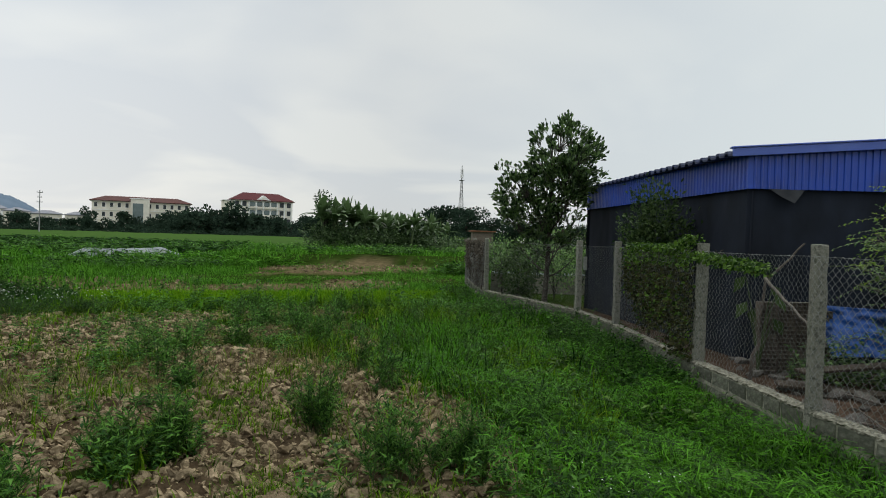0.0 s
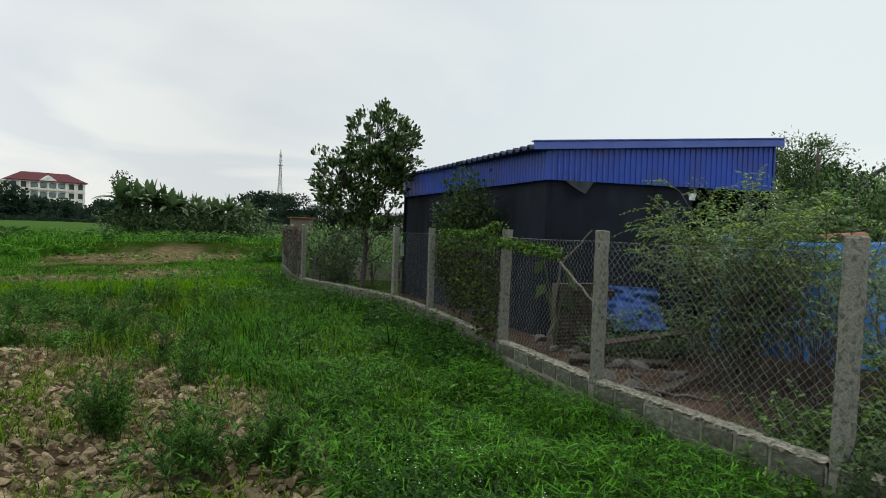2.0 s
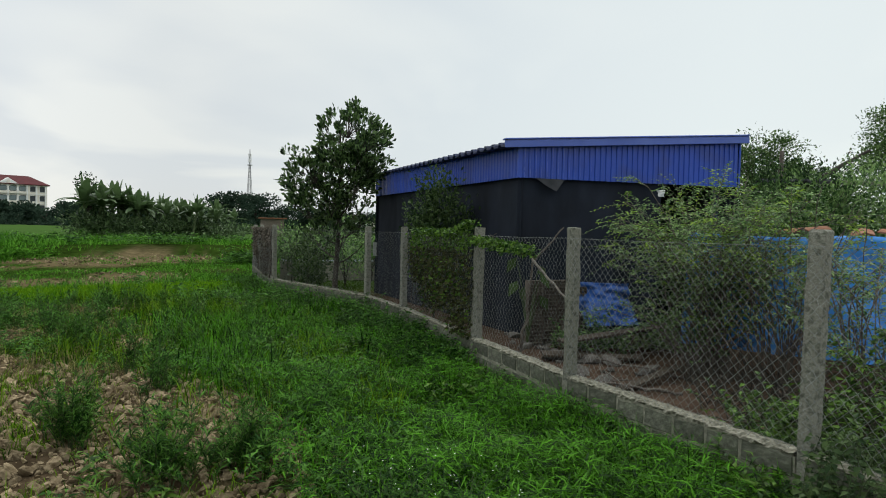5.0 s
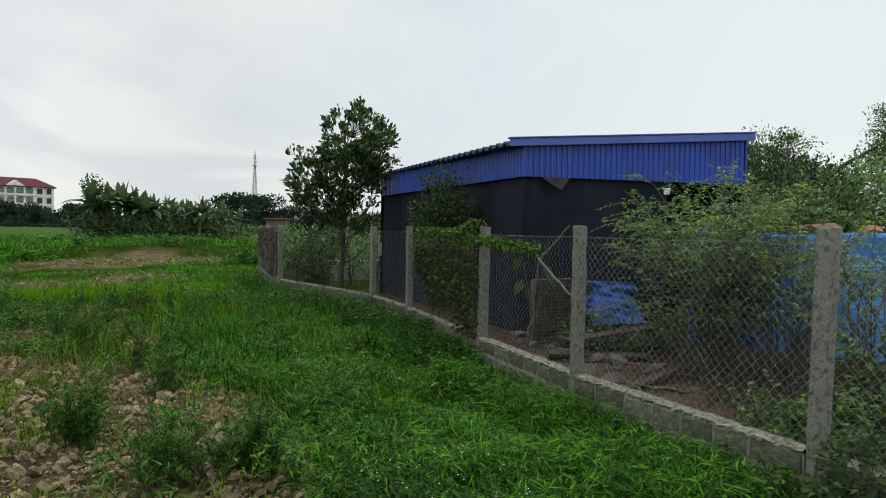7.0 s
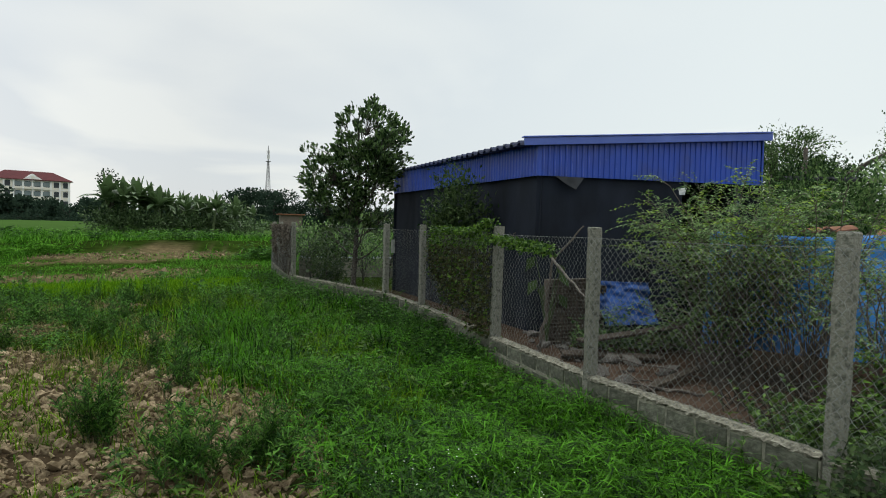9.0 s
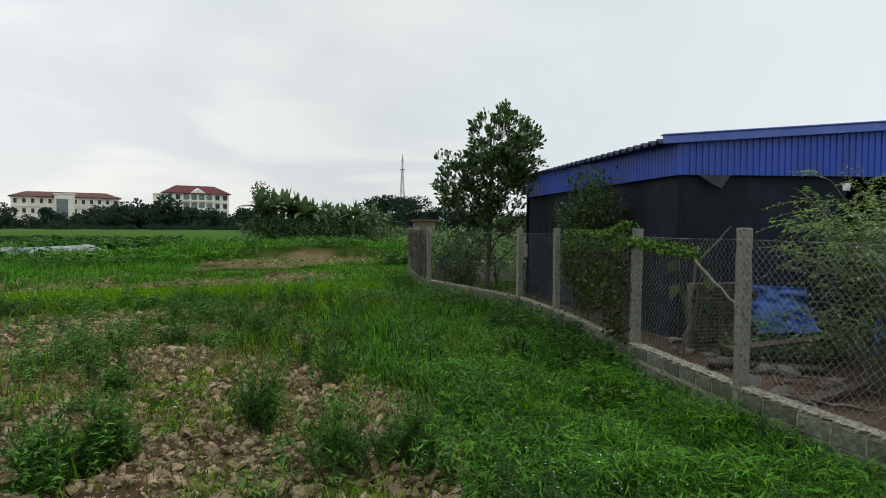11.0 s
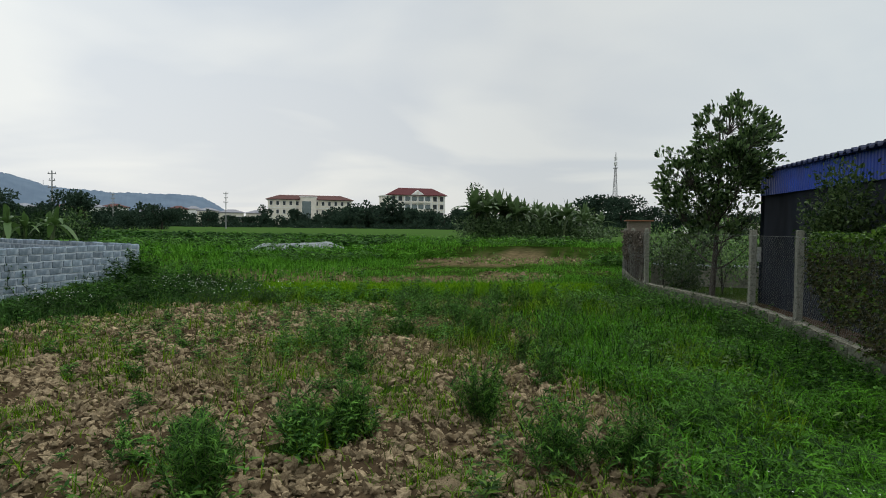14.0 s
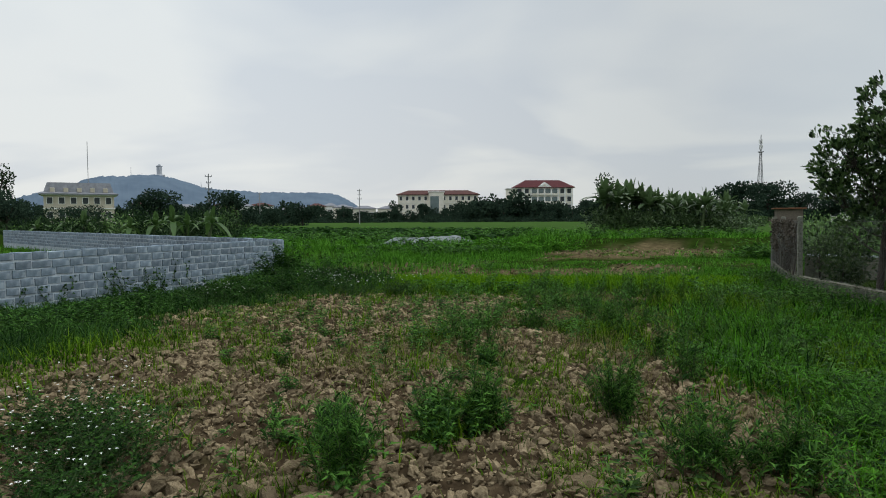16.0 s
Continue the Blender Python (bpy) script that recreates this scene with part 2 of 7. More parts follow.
# ---- ground: one sheet to the horizon, with the plots, the bund and the yard behind the fence ----
POSTS = [(3.60, -0.9), (3.42, 1.0), (3.12, 2.88), (2.77, 4.77), (2.62, 6.53), (2.47, 9.18), (2.24, 10.83), (1.62, 12.5), (0.87, 14.32), (0.62, 16.8), (0.48, 19.3)]


def fence_x(y):
    return np.interp(y, [p[1] for p in POSTS], [p[0] for p in POSTS])


def yard(x, y):
    """1 behind the fence."""
    return smooth(0.02, 0.35, x - fence_x(y) - 0.05) * (1 - smooth(24, 30, y))


def bund_at(x, y):
    """1 on the grassy bund between the two plots."""
    off = y - (15.9 + 0.38 * x)
    return smooth(-1.6, -0.7, off) * (1 - smooth(0.5, 1.6, off)) * (1 - yard(x, y))


def soil_edge(y):
    """Where the bare soil ends and the lush grass along the fence begins."""
    return np.interp(y, [2, 4.6, 5.6, 7, 9, 12.5], [0.75, 0.65, 0.25, -0.2, -0.6, -1.2])


def bare(x, y):
    """1 on broken bare soil, 0 under closed grass."""
    n = layered(x, y, 0.55, 3, 5)
    patchy = layered(x, y, 1.1, 3, 15)
    limit = np.interp(y, [2, 6, 8, 10, 13], [0.20, 0.33, 0.41, 0.46, 0.52]) + 0.10 * smooth(-4.0, -2.2, x) * smooth(5.4, 7, y) - 0.15 * smooth(-2.6, -4.6, x)
    first = smooth(0.3, -0.4, x - soil_edge(y) + 1.3 * (n - 0.5)) * smooth(-0.06, 0.07, patchy - limit) * smooth(13.4, 12.2, y - 0.38 * (x + 2))
    first = first * smooth(-9.6, -7.2, x + 0.5 * np.minimum(y - 8, 0) + 2 * (n - 0.5))
    second = smooth(0.45, 0.56, layered(x, y, 0.45, 4, 9)) * smooth(16.6, 17.6, y - 0.38 * x) * smooth(25, 22, y - 0.3 * x)
    patch = smooth(1.15, 0.8, ((x + 4.6) / 3.8) ** 2 + ((y - 29.5 - 0.4 * (x + 4.6)) / 4.6) ** 2 + 1.6 * (n - 0.5) + 1.2 * (patchy - 0.5))
    inside = yard(x, y) * smooth(14, 11, y)
    return np.clip(np.maximum.reduce([first, second, patch, inside]), 0, 1)


def ground_z(x, y):
    x, y = np.asarray(x, float), np.asarray(y, float)
    near = smooth(60, 20, np.hypot(x, y))
    b = bare(x, y)
    rough_ = layered(x, y, 3.2, 4, 21)
    ridge = 1 - np.abs(2 * layered(x, y, 2.3, 3, 33) - 1)
    z = near * ((1 - yard(x, y)) * b * (0.13 * (rough_ - 0.5) + 0.09 * (ridge - 0.75)) + 0.05 * (layered(x, y, 0.35, 2, 3) - 0.5))
    z = z + 0.10 * bund_at(x, y) + 0.14 * yard(x, y) * smooth(60, 20, y)
    bank = smooth(33.5, 35.5, y - 0.4 * (x + 4.6)) * smooth(44, 37, y - 0.4 * (x + 4.6)) * smooth(-16, -9, x) * smooth(8, 3, x)
    return z + 0.45 * bank + 0.35 * smooth(34, 60, y) * smooth(3, -2, x - 0.2 * y)


def axis_steps(lo, hi, step, far):
    mid = np.arange(lo, hi + step / 2, step)
    grow = [step * 1.13]
    while sum(grow) < far:
        grow.append(grow[-1] * 1.13)
    out_ = np.cumsum(grow)
    return np.concatenate([(lo - out_)[::-1], mid, hi + out_])


gx, gy = axis_steps(-9.5, 3.2, 0.076, 4600), axis_steps(1.2, 12.0, 0.076, 4600)
GX, GY = np.meshgrid(gx, gy)
GZ = ground_z(GX, GY)
nx_, ny_ = len(gx), len(gy)
ii, jj_ = np.meshgrid(np.arange(nx_ - 1), np.arange(ny_ - 1))
quads = np.stack([jj_ * nx_ + ii, jj_ * nx_ + ii + 1, (jj_ + 1) * nx_ + ii + 1, (jj_ + 1) * nx_ + ii], -1).reshape(-1, 4)


def ground_material():
    """Cracked clay where the soil is bare, dim turf elsewhere."""
    m = bpy.data.materials.new("field_ground")
    m.use_nodes = True
    n, l = m.node_tree.nodes, m.node_tree.links
    p = n["Principled BSDF"]
    p.inputs["Roughness"].default_value, p.inputs["Specular IOR Level"].default_value = 1.0, 0.0
    tc = n.new("ShaderNodeTexCoord")

    def noise_(scale, detail=6.0, rough_=0.6):
        t = n.new("ShaderNodeTexNoise")
        t.inputs["Scale"].default_value, t.inputs["Detail"].default_value, t.inputs["Roughness"].default_value = scale, detail, rough_
        l.new(tc.outputs["Object"], t.inputs["Vector"])
        return t.outputs[0]

    def ramp_(fac, *stops):
        r = n.new("ShaderNodeValToRGB")
        while len(r.color_ramp.elements) < len(stops):
            r.color_ramp.elements.new(0.5)
        for e, (at_, c) in zip(r.color_ramp.elements, stops):
            e.position, e.color = at_, (*c, 1)
        l.new(fac, r.inputs[0])
        return r.outputs[0]

    def blend(fac, a, b):
        x = n.new("ShaderNodeMix")
        x.data_type = "RGBA"
        l.new(fac, x.inputs[0])
        l.new(a, x.inputs[6])
        l.new(b, x.inputs[7])
        return x.outputs[2]

    # soil and turf are darkened: shade between clods and blades sits in their colour
    soil = ramp_(noise_(7.0), (0.3, (0.026, 0.018, 0.011)), (0.55, (0.066, 0.047, 0.028)), (0.75, (0.13, 0.097, 0.06)))
    turf = ramp_(noise_(2.2), (0.3, (0.008, 0.016, 0.003)), (0.7, (0.028, 0.050, 0.008)))
    # beyond the near plots lies a young rice field
    rice = ramp_(noise_(0.05), (0.3, (0.04, 0.08, 0.02)), (0.7, (0.055, 0.10, 0.025)))
    far_ = n.new("ShaderNodeAttribute")
    far_.attribute_name = "rice"
    soil_at = n.new("ShaderNodeAttribute")
    soil_at.attribute_name = "soil"
    yard_at = n.new("ShaderNodeAttribute")
    yard_at.attribute_name = "yard"
    yard_soil = ramp_(noise_(9.0), (0.3, (0.046, 0.031, 0.022)), (0.7, (0.11, 0.076, 0.056)))
    dry_at = n.new("ShaderNodeAttribute")
    dry_at.attribute_name = "dry"
    dry = ramp_(noise_(3.0), (0.3, (0.055, 0.044, 0.022)), (0.7, (0.135, 0.106, 0.056)))
    soil = blend(dry_at.outputs["Fac"], soil, dry)
    c = blend(far_.outputs["Fac"], turf, rice)
    c = blend(soil_at.outputs["Fac"], c, soil)
    c = blend(yard_at.outputs["Fac"], c, yard_soil)
    l.new(c, p.inputs["Base Color"])
    b = n.new("ShaderNodeBump")
    b.inputs["Strength"].default_value, b.inputs["Distance"].default_value = 0.7, 0.03
    l.new(noise_(22.0, 8.0, 0.65), b.inputs["Height"])
    l.new(b.outputs[0], p.inputs["Normal"])
    return m


ground_me = mesh_of("ground", np.stack([GX, GY, GZ], -1).reshape(-1, 3), quads, ground_material())
rice_mask = smooth(52, 60, GY - 0.05 * GX) * smooth(330, 300, np.hypot(GX, GY))
for attr, values in (("soil", bare(GX, GY)), ("rice", rice_mask), ("dry", smooth(13, 17, GY)), ("yard", yard(GX, GY) * smooth(15, 11.5, GY))):
    ground_me.attributes.new(attr, "FLOAT", "POINT").data.foreach_set("value", np.asarray(values, np.float32).ravel())
ground = put("ground", ground_me, label="ploughed clay field with green weeds and grass", category="ground", kind="structure")


def z_at(x, y):
    return float(ground_z(np.array([x]), np.array([y]))[0])

# ---- materials of the near things ----
CONCRETE = material("weathered_concrete", (0.15, 0.15, 0.122), (0.245, 0.245, 0.205), 70, 0.95, bump=0.6, stain=(0.045, 0.05, 0.038), stain_scale=30, stain_amount=0.7, per_object=0.10, spec=0.1, detail=8.0)
BLOCK = material("cement_block", (0.060, 0.064, 0.047), (0.135, 0.14, 0.105), 30, 0.95, bump=0.8, stretch=(0.2, 1, 1), stain=(0.035, 0.043, 0.024), stain_scale=7, stain_amount=0.65, per_object=0.24)
MORTAR = material("mortar", (0.13, 0.128, 0.098), (0.27, 0.265, 0.205), 26, 0.95, bump=0.7, stain=(0.06, 0.065, 0.044), stain_scale=5)
COPING = material("crumbling_lime_mortar", (0.07, 0.067, 0.05), (0.285, 0.275, 0.22), 34, 0.95, bump=0.9, spec=0.05)
# block and mortar colours carry the blue cast of light from the open sky
SKY_TINTED_BLOCK = material("sky_tinted_cement_block", (0.125, 0.165, 0.205), (0.215, 0.265, 0.32), 9, 0.95, bump=0.6, stretch=(0.29, 1, 1), stain=(0.30, 0.345, 0.39), stain_scale=7, stain_amount=0.85, per_object=0.22)
PALE_MORTAR = material("pale_mortar", (0.27, 0.31, 0.35), (0.48, 0.525, 0.57), 9, 0.95, bump=0.7)
WIRE = material("galvanised_wire", (0.13, 0.14, 0.13), (0.30, 0.31, 0.30), 12, 0.55, metal=0.2, bump=0)
BARBED = material("rusty_wire", (0.10, 0.06, 0.04), (0.2, 0.15, 0.12), 30, 0.8, metal=0.3, bump=0)
BLUE_STEEL = material("blue_painted_steel", (0.0102, 0.0467, 0.306), (0.017, 0.068, 0.408), 1.6, 0.34, metal=0.0, bump=0.04, stain=(0.0255, 0.0425, 0.17), stain_scale=2.5, stain_amount=0.5, spec=0.5)
FLASHING = material("pale_blue_flashing", (0.051, 0.0935, 0.357), (0.085, 0.136, 0.425), 3, 0.35, bump=0.03, spec=0.5)
ROOF_STEEL = material("dark_roof_steel", (0.015, 0.02, 0.05), (0.03, 0.04, 0.1), 4, 0.5, bump=0.05)
NET = material("black_shade_net", (0.007, 0.009, 0.013), (0.016, 0.021, 0.033), 3, 0.85, bump=0.25, stretch=(1, 1, 0.4), spec=0.2)
NET_GREY = material("grey_net_lining", (0.018, 0.02, 0.023), (0.04, 0.043, 0.048), 5, 0.85, bump=0.2)
WOOD = material("weathered_timber", (0.028, 0.021, 0.015), (0.075, 0.058, 0.042), 18, 0.9, bump=0.4, stretch=(1, 1, 0.15))
GREY_WOOD = material("dry_grey_wood", (0.06, 0.05, 0.042), (0.14, 0.12, 0.10), 20, 0.9, bump=0.4)
TARP = material("blue_tarpaulin", (0.022, 0.155, 0.50), (0.045, 0.26, 0.68), 3.5, 0.42, bump=0.35, stain=(0.0425, 0.102, 0.238), stain_scale=2.0, stain_amount=0.5, spec=0.5)
CLAY = material("fired_clay", (0.14, 0.058, 0.03), (0.23, 0.105, 0.058), 12, 0.9, bump=0.3, per_object=0.2)
DULL_BRICK = material("dull_hollow_brick", (0.082, 0.066, 0.055), (0.155, 0.128, 0.106), 15, 0.95, bump=0.4, per_object=0.25)
RUBBLE = material("broken_concrete", (0.07, 0.062, 0.053), (0.15, 0.137, 0.122), 18, 0.95, bump=0.5, per_object=0.3)
BARK = material("grey_brown_bark", (0.0228, 0.0195, 0.0156), (0.065, 0.0572, 0.0455), 26, 0.95, bump=0.7, stretch=(1, 1, 0.3))
LEAF_TREE = material("broad_dark_leaf", (0.011, 0.030, 0.008), (0.105, 0.175, 0.055), 3, 0.45, leaf=True, bump=0, spec=0.28, translucent=0.28)
LEAF_GUAVA = material("guava_leaf", (0.0174, 0.0377, 0.0116), (0.0667, 0.1044, 0.0348), 3, 0.5, leaf=True, bump=0, spec=0.08)
LEAF_SHRUB = material("shrub_leaf", (0.042, 0.092, 0.028), (0.215, 0.335, 0.115), 2, 0.45, leaf=True, bump=0, translucent=0.5, spec=0.2)
LEAF_VINE = material("vine_leaf", (0.014, 0.042, 0.005), (0.095, 0.18, 0.022), 2, 0.5, leaf=True, bump=0, spec=0.15)
DRY_STALK = material("dry_creeper_stalk", (0.055, 0.048, 0.038), (0.16, 0.14, 0.115), 12, 0.9, leaf=True, bump=0, spec=0.03)
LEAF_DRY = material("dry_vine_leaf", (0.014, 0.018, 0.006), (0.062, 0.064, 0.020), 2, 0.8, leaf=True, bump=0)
# leaf tone paled and blued, so the haze of distance is in the colour
LEAF_HAZE = material("haze_paled_tree_leaf", (0.018, 0.032, 0.023), (0.043, 0.07, 0.046), 0.2, 0.85, leaf=True, bump=0, spec=0.0)
LEAF_FAR = material("tree_leaf", (0.0104, 0.0244, 0.0093), (0.0348, 0.0696, 0.0232), 0.8, 0.6, leaf=True, bump=0, spec=0.08)
LEAF_LIGHT = material("light_tree_leaf", (0.024, 0.056, 0.016), (0.128, 0.205, 0.066), 0.8, 0.6, leaf=True, bump=0, translucent=0.35, spec=0.08)
LEAF_BANANA = material("banana_leaf", (0.022, 0.047, 0.015), (0.115, 0.18, 0.07), 0.6, 0.45, leaf=True, bump=0)
LEAF_YOUNG_BANANA = material("young_banana_leaf", (0.016, 0.045, 0.010), (0.10, 0.18, 0.048), 0.6, 0.5, leaf=True, bump=0)
STEM = material("green_stem", (0.026, 0.0455, 0.013), (0.065, 0.091, 0.0325), 6, 0.7, bump=0)
WEED = material("weed_leaf", (0.013, 0.047, 0.008), (0.10, 0.23, 0.034), 3, 0.6, leaf=True, bump=0, spec=0.08)
WALL_WEED = material("dark_weed_leaf", (0.007, 0.026, 0.005), (0.052, 0.125, 0.022), 2, 0.65, leaf=True, bump=0, spec=0.05)
GRASS_LUSH = material("lush_grass", (0.002, 0.014, 0.001), (0.074, 0.225, 0.009), 1.3, 0.55, leaf=True, bump=0, translucent=0.22, spec=0.07)
GRASS_FIELD = material("field_grass", (0.016, 0.050, 0.002), (0.135, 0.245, 0.013), 0.8, 0.75, leaf=True, bump=0, spec=0.03)
GRASS_DRY = material("dry_grass", (0.075, 0.068, 0.022), (0.23, 0.195, 0.075), 2, 0.8, leaf=True, bump=0)
GRASS_BUND = material("bund_grass", (0.052, 0.145, 0.004), (0.145, 0.285, 0.010), 0.6, 0.75, leaf=True, bump=0, translucent=0.35, spec=0.03)
GRASS_FAR = material("far_grass", (0.022, 0.085, 0.005), (0.105, 0.265, 0.026), 0.3, 0.75, leaf=True, bump=0, spec=0.03)
CROP = material("crop_leaf", (0.010, 0.036, 0.007), (0.048, 0.115, 0.022), 0.3, 0.65, leaf=True, bump=0, spec=0.08)
PETAL = material("white_petal", (0.6, 0.6, 0.56), (0.75, 0.75, 0.72), 8, 0.7, bump=0)
CLOD = material("dry_clay_clod", (0.145, 0.108, 0.065), (0.315, 0.248, 0.158), 42, 1.0, bump=0.9, stain=(0.085, 0.06, 0.036), stain_scale=9, stain_amount=0.5, per_object=0.2, spec=0.0, island=0.4)
WHITE_SHEET = material("white_plastic_sheet", (0.11, 0.13, 0.135), (0.20, 0.225, 0.23), 2, 0.5, bump=0.4, stain=(0.06, 0.075, 0.06), stain_scale=1.6)


# ---- the low block wall and the wire fence on it ----
WALL_TOP = 0.40


def block_run(parent, a, b, z0, course, block_len, courses, thick, mat, joint, seed, name="block", proud=0.006, first=0, wobble=0.007):
    """Courses of blocks along a line; each block is a piece of its own on a few shared meshes."""
    r = random.Random(seed)
    a, b = Vector((*a, 0)), Vector((*b, 0))
    run = b - a
    length, turn = run.length, math.degrees(math.atan2(run.y, run.x))
    shapes = [box_mesh(name, 1.0, thick + 2 * proud, course - joint, mat, bevel=0.006, jitter=wobble, seed=seed * 10 + i) for i in range(6)]
    for c in range(first, courses):
        s = -block_len * 0.5 * (c % 2)
        while s < length:
            w = block_len * r.uniform(0.78, 1.22)
            lo, hi = max(s, 0) + joint / 2, min(s + w, length) - joint / 2
            s += w
            if hi - lo < 0.03:
                continue
            p = a + run.normalized() * (lo + hi) / 2
            ob = new(name, r.choice(shapes))
            ob.matrix_basis = pose(p.x, p.y, z0 + course * (c + 0.5) + r.uniform(-0.005, 0.005), r.uniform(-0.8, 0.8), r.uniform(-1.5, 1.5), turn + r.uniform(-0.7, 0.7)) @ Matrix.Diagonal((hi - lo, 1, 1, 1))
            ob.parent = parent


def ragged_strip(a, b, z, width, height, seed, mat, step=0.05):
    """An uneven rounded mortar bead along a line."""
    r = rng(seed)
    a, b = np.array([*a, z]), np.array([*b, z])
    n = max(int(np.linalg.norm(b - a) / step), 3)
    t = np.linspace(0, 1, n)[:, None]
    line = a + (b - a) * t
    d = unit(b - a)
    side = np.array([-d[1], d[0], 0])
    prof = np.array([(-0.5, -0.3), (-0.52, 0.5), (-0.25, 0.95), (0.25, 1.0), (0.52, 0.5), (0.5, -0.3)])
    k = len(prof)
    w = width * (1 + 0.42 * (r.random((n, k)) - 0.5))
    h = height * (1 + 1.1 * (r.random((n, k)) - 0.5))
    v = line[:, None, :] + side * (prof[None, :, 0] * w)[..., None] + np.array([0, 0, 1.0]) * (prof[None, :, 1] * h)[..., None]
    i, j = np.meshgrid(np.arange(n - 1), np.arange(k), indexing="ij")
    j2 = (j + 1) % k
    f = np.stack([i * k + j, i * k + j2, (i + 1) * k + j2, (i + 1) * k + j], -1).reshape(-1, 4)
    return mesh_of("coping", v.reshape(-1, 3), f, mat, smooth=False)


low_wall = empty("low_block_wall", "low weathered grey cement block wall under the wire fence", "wall", kind="structure")
fence = empty("wire_fence", "chain link wire fence on square concrete posts", "fence")


def post_mesh(seed):
    bm = bmesh.new()
    h = 1.62
    box(bm, 0, 0, h / 2 - 0.04, 0.087, 0.087, h, bevel=0.008, jitter=0.004, seed=seed)
    bmesh.ops.subdivide_edges(bm, edges=[e for e in bm.edges if e.calc_length() > 0.5], cuts=14)
    r = random.Random(seed)
    for v in bm.verts:
        v.co += Vector((r.uniform(-0.004, 0.004), r.uniform(-0.004, 0.004), r.uniform(-0.006, 0.006)))
    return from_bm("post", bm, CONCRETE)


def chain_link(a, b, z0, z1, cell, seed, radius=0.0016):
    """Interlocked zigzag wires between two posts."""
    r = rng(seed)
    a, b = np.array(a), np.array(b)
    d = (b - a) / np.linalg.norm(b - a)
    length = np.linalg.norm(b - a)
    nrm = np.array([-d[1], d[0]])
    count, rows = int(length / cell), int((z1 - z0) / (cell * 1.05)) + 1
    zz = z0 + np.arange(rows) * cell * 1.05
    lines = np.zeros((count, rows, 3))
    for i in range(count):
        s = (i + 0.5) * cell + np.where(np.arange(rows) % 2 == 0, -1, 1) * cell * 0.53 * (1 if i % 2 == 0 else -1)
        s = s + 0.006 * np.sin(zz * 5 + seed) + r.normal(0, 0.0028, rows)
        sag = 0.03 * np.sin(np.pi * np.clip(s / length, 0, 1)) * np.sin(3 * zz + seed) + np.where(np.arange(rows) % 2 == 0, -1, 1) * 0.003
        p = a + d * np.clip(s, 0.0, length)[:, None] + nrm * sag[:, None]
        lines[i] = np.concatenate([p, zz[:, None]], 1)
    dip = 0.008 * np.sin(np.linspace(0, np.pi, count))
    lines[:, :, 2] -= dip[:, None] * ((lines[:, :, 2] - z0) / (z1 - z0))
    va = tube_arrays(lines, radius, 3)
    t = np.linspace(0, 1, 12)[:, None]
    top = np.concatenate([a + (b - a) * t, np.full((12, 1), z1 - 0.01) - 0.008 * np.sin(np.pi * t)], 1)
    low = np.concatenate([a + (b - a) * t, np.full((12, 1), z0 + 0.02)], 1)
    vb = tube_arrays(np.stack([top, low]), 0.0013, 3)
    return mesh_of("wire_mesh", *joined([va, vb]), WIRE)


for k, (px, py) in enumerate(POSTS):
    tilt = [(-0.4, 0.6), (0.3, -0.5), (0.8, 0.7), (-0.3, 0.4), (0.2, 0.6), (0.6, -0.4), (-0.6, 0.3), (1.0, 1.2), (0.4, -0.8), (0.5, 0.6), (-0.5, 1.0)][k]
    if k != 7:
        put("post", post_mesh(40 + k), fence, m=pose(px, py, -0.02, tilt[0], tilt[1], (18 if k == 2 else 12) + 3 * math.sin(k * 2.1)))
    if k + 1 < len(POSTS):
        a, b = Vector(POSTS[k]), Vector(POSTS[k + 1])
        d = (b - a).normalized()
        a2, b2 = a + d * 0.028, b - d * 0.028
        core_len = (b2 - a2).length
        mid = (a2 + b2) / 2
        core = box_mesh("mortar_core", core_len, 0.095, WALL_TOP + 0.02, MORTAR, at=(0, 0, WALL_TOP / 2 - 0.03))
        put("mortar_core", core, low_wall, m=pose(mid.x, mid.y, 0, 0, 0, math.degrees(math.atan2(d.y, d.x))))
        block_run(low_wall, a2, b2, -0.02, 0.135, 0.29, 3, 0.095, BLOCK, 0.02, 60 + k)
        put("coping", ragged_strip(a2, b2, WALL_TOP - 0.012, 0.110, 0.021, 70 + k, COPING, 0.024), low_wall)
        front = Vector((-d.y, d.x)) * 0.054
        put("wire_mesh", chain_link(a + front, b + front, WALL_TOP + 0.02, 1.49, 0.029, 80 + k, 0.0017 if k < 3 else 0.0011 if k < 5 else 0.0007), fence)


# ---- plants: tools ----
def limb_lines(r, base, count, spread, height, steps=6, lean=0.5):
    """Curving limbs that rise from a base, as (count, steps, 3)."""
    az = r.random(count) * 2 * np.pi
    reach = spread * np.sqrt(r.random(count))
    top = height * (0.6 + 0.4 * r.random(count))
    t = np.linspace(0, 1, steps)
    lines = np.zeros((count, steps, 3))
    for i in range(count):
        x = reach[i] * t ** (1 + lean) * np.cos(az[i] + 0.4 * t)
        y = reach[i] * t ** (1 + lean) * np.sin(az[i] + 0.4 * t)
        z = top[i] * t ** 0.9
        lines[i] = np.stack([x, y, z], 1) + r.normal(0, 0.012 * height, (steps, 3)) * t[:, None]
    return lines + np.asarray(base)


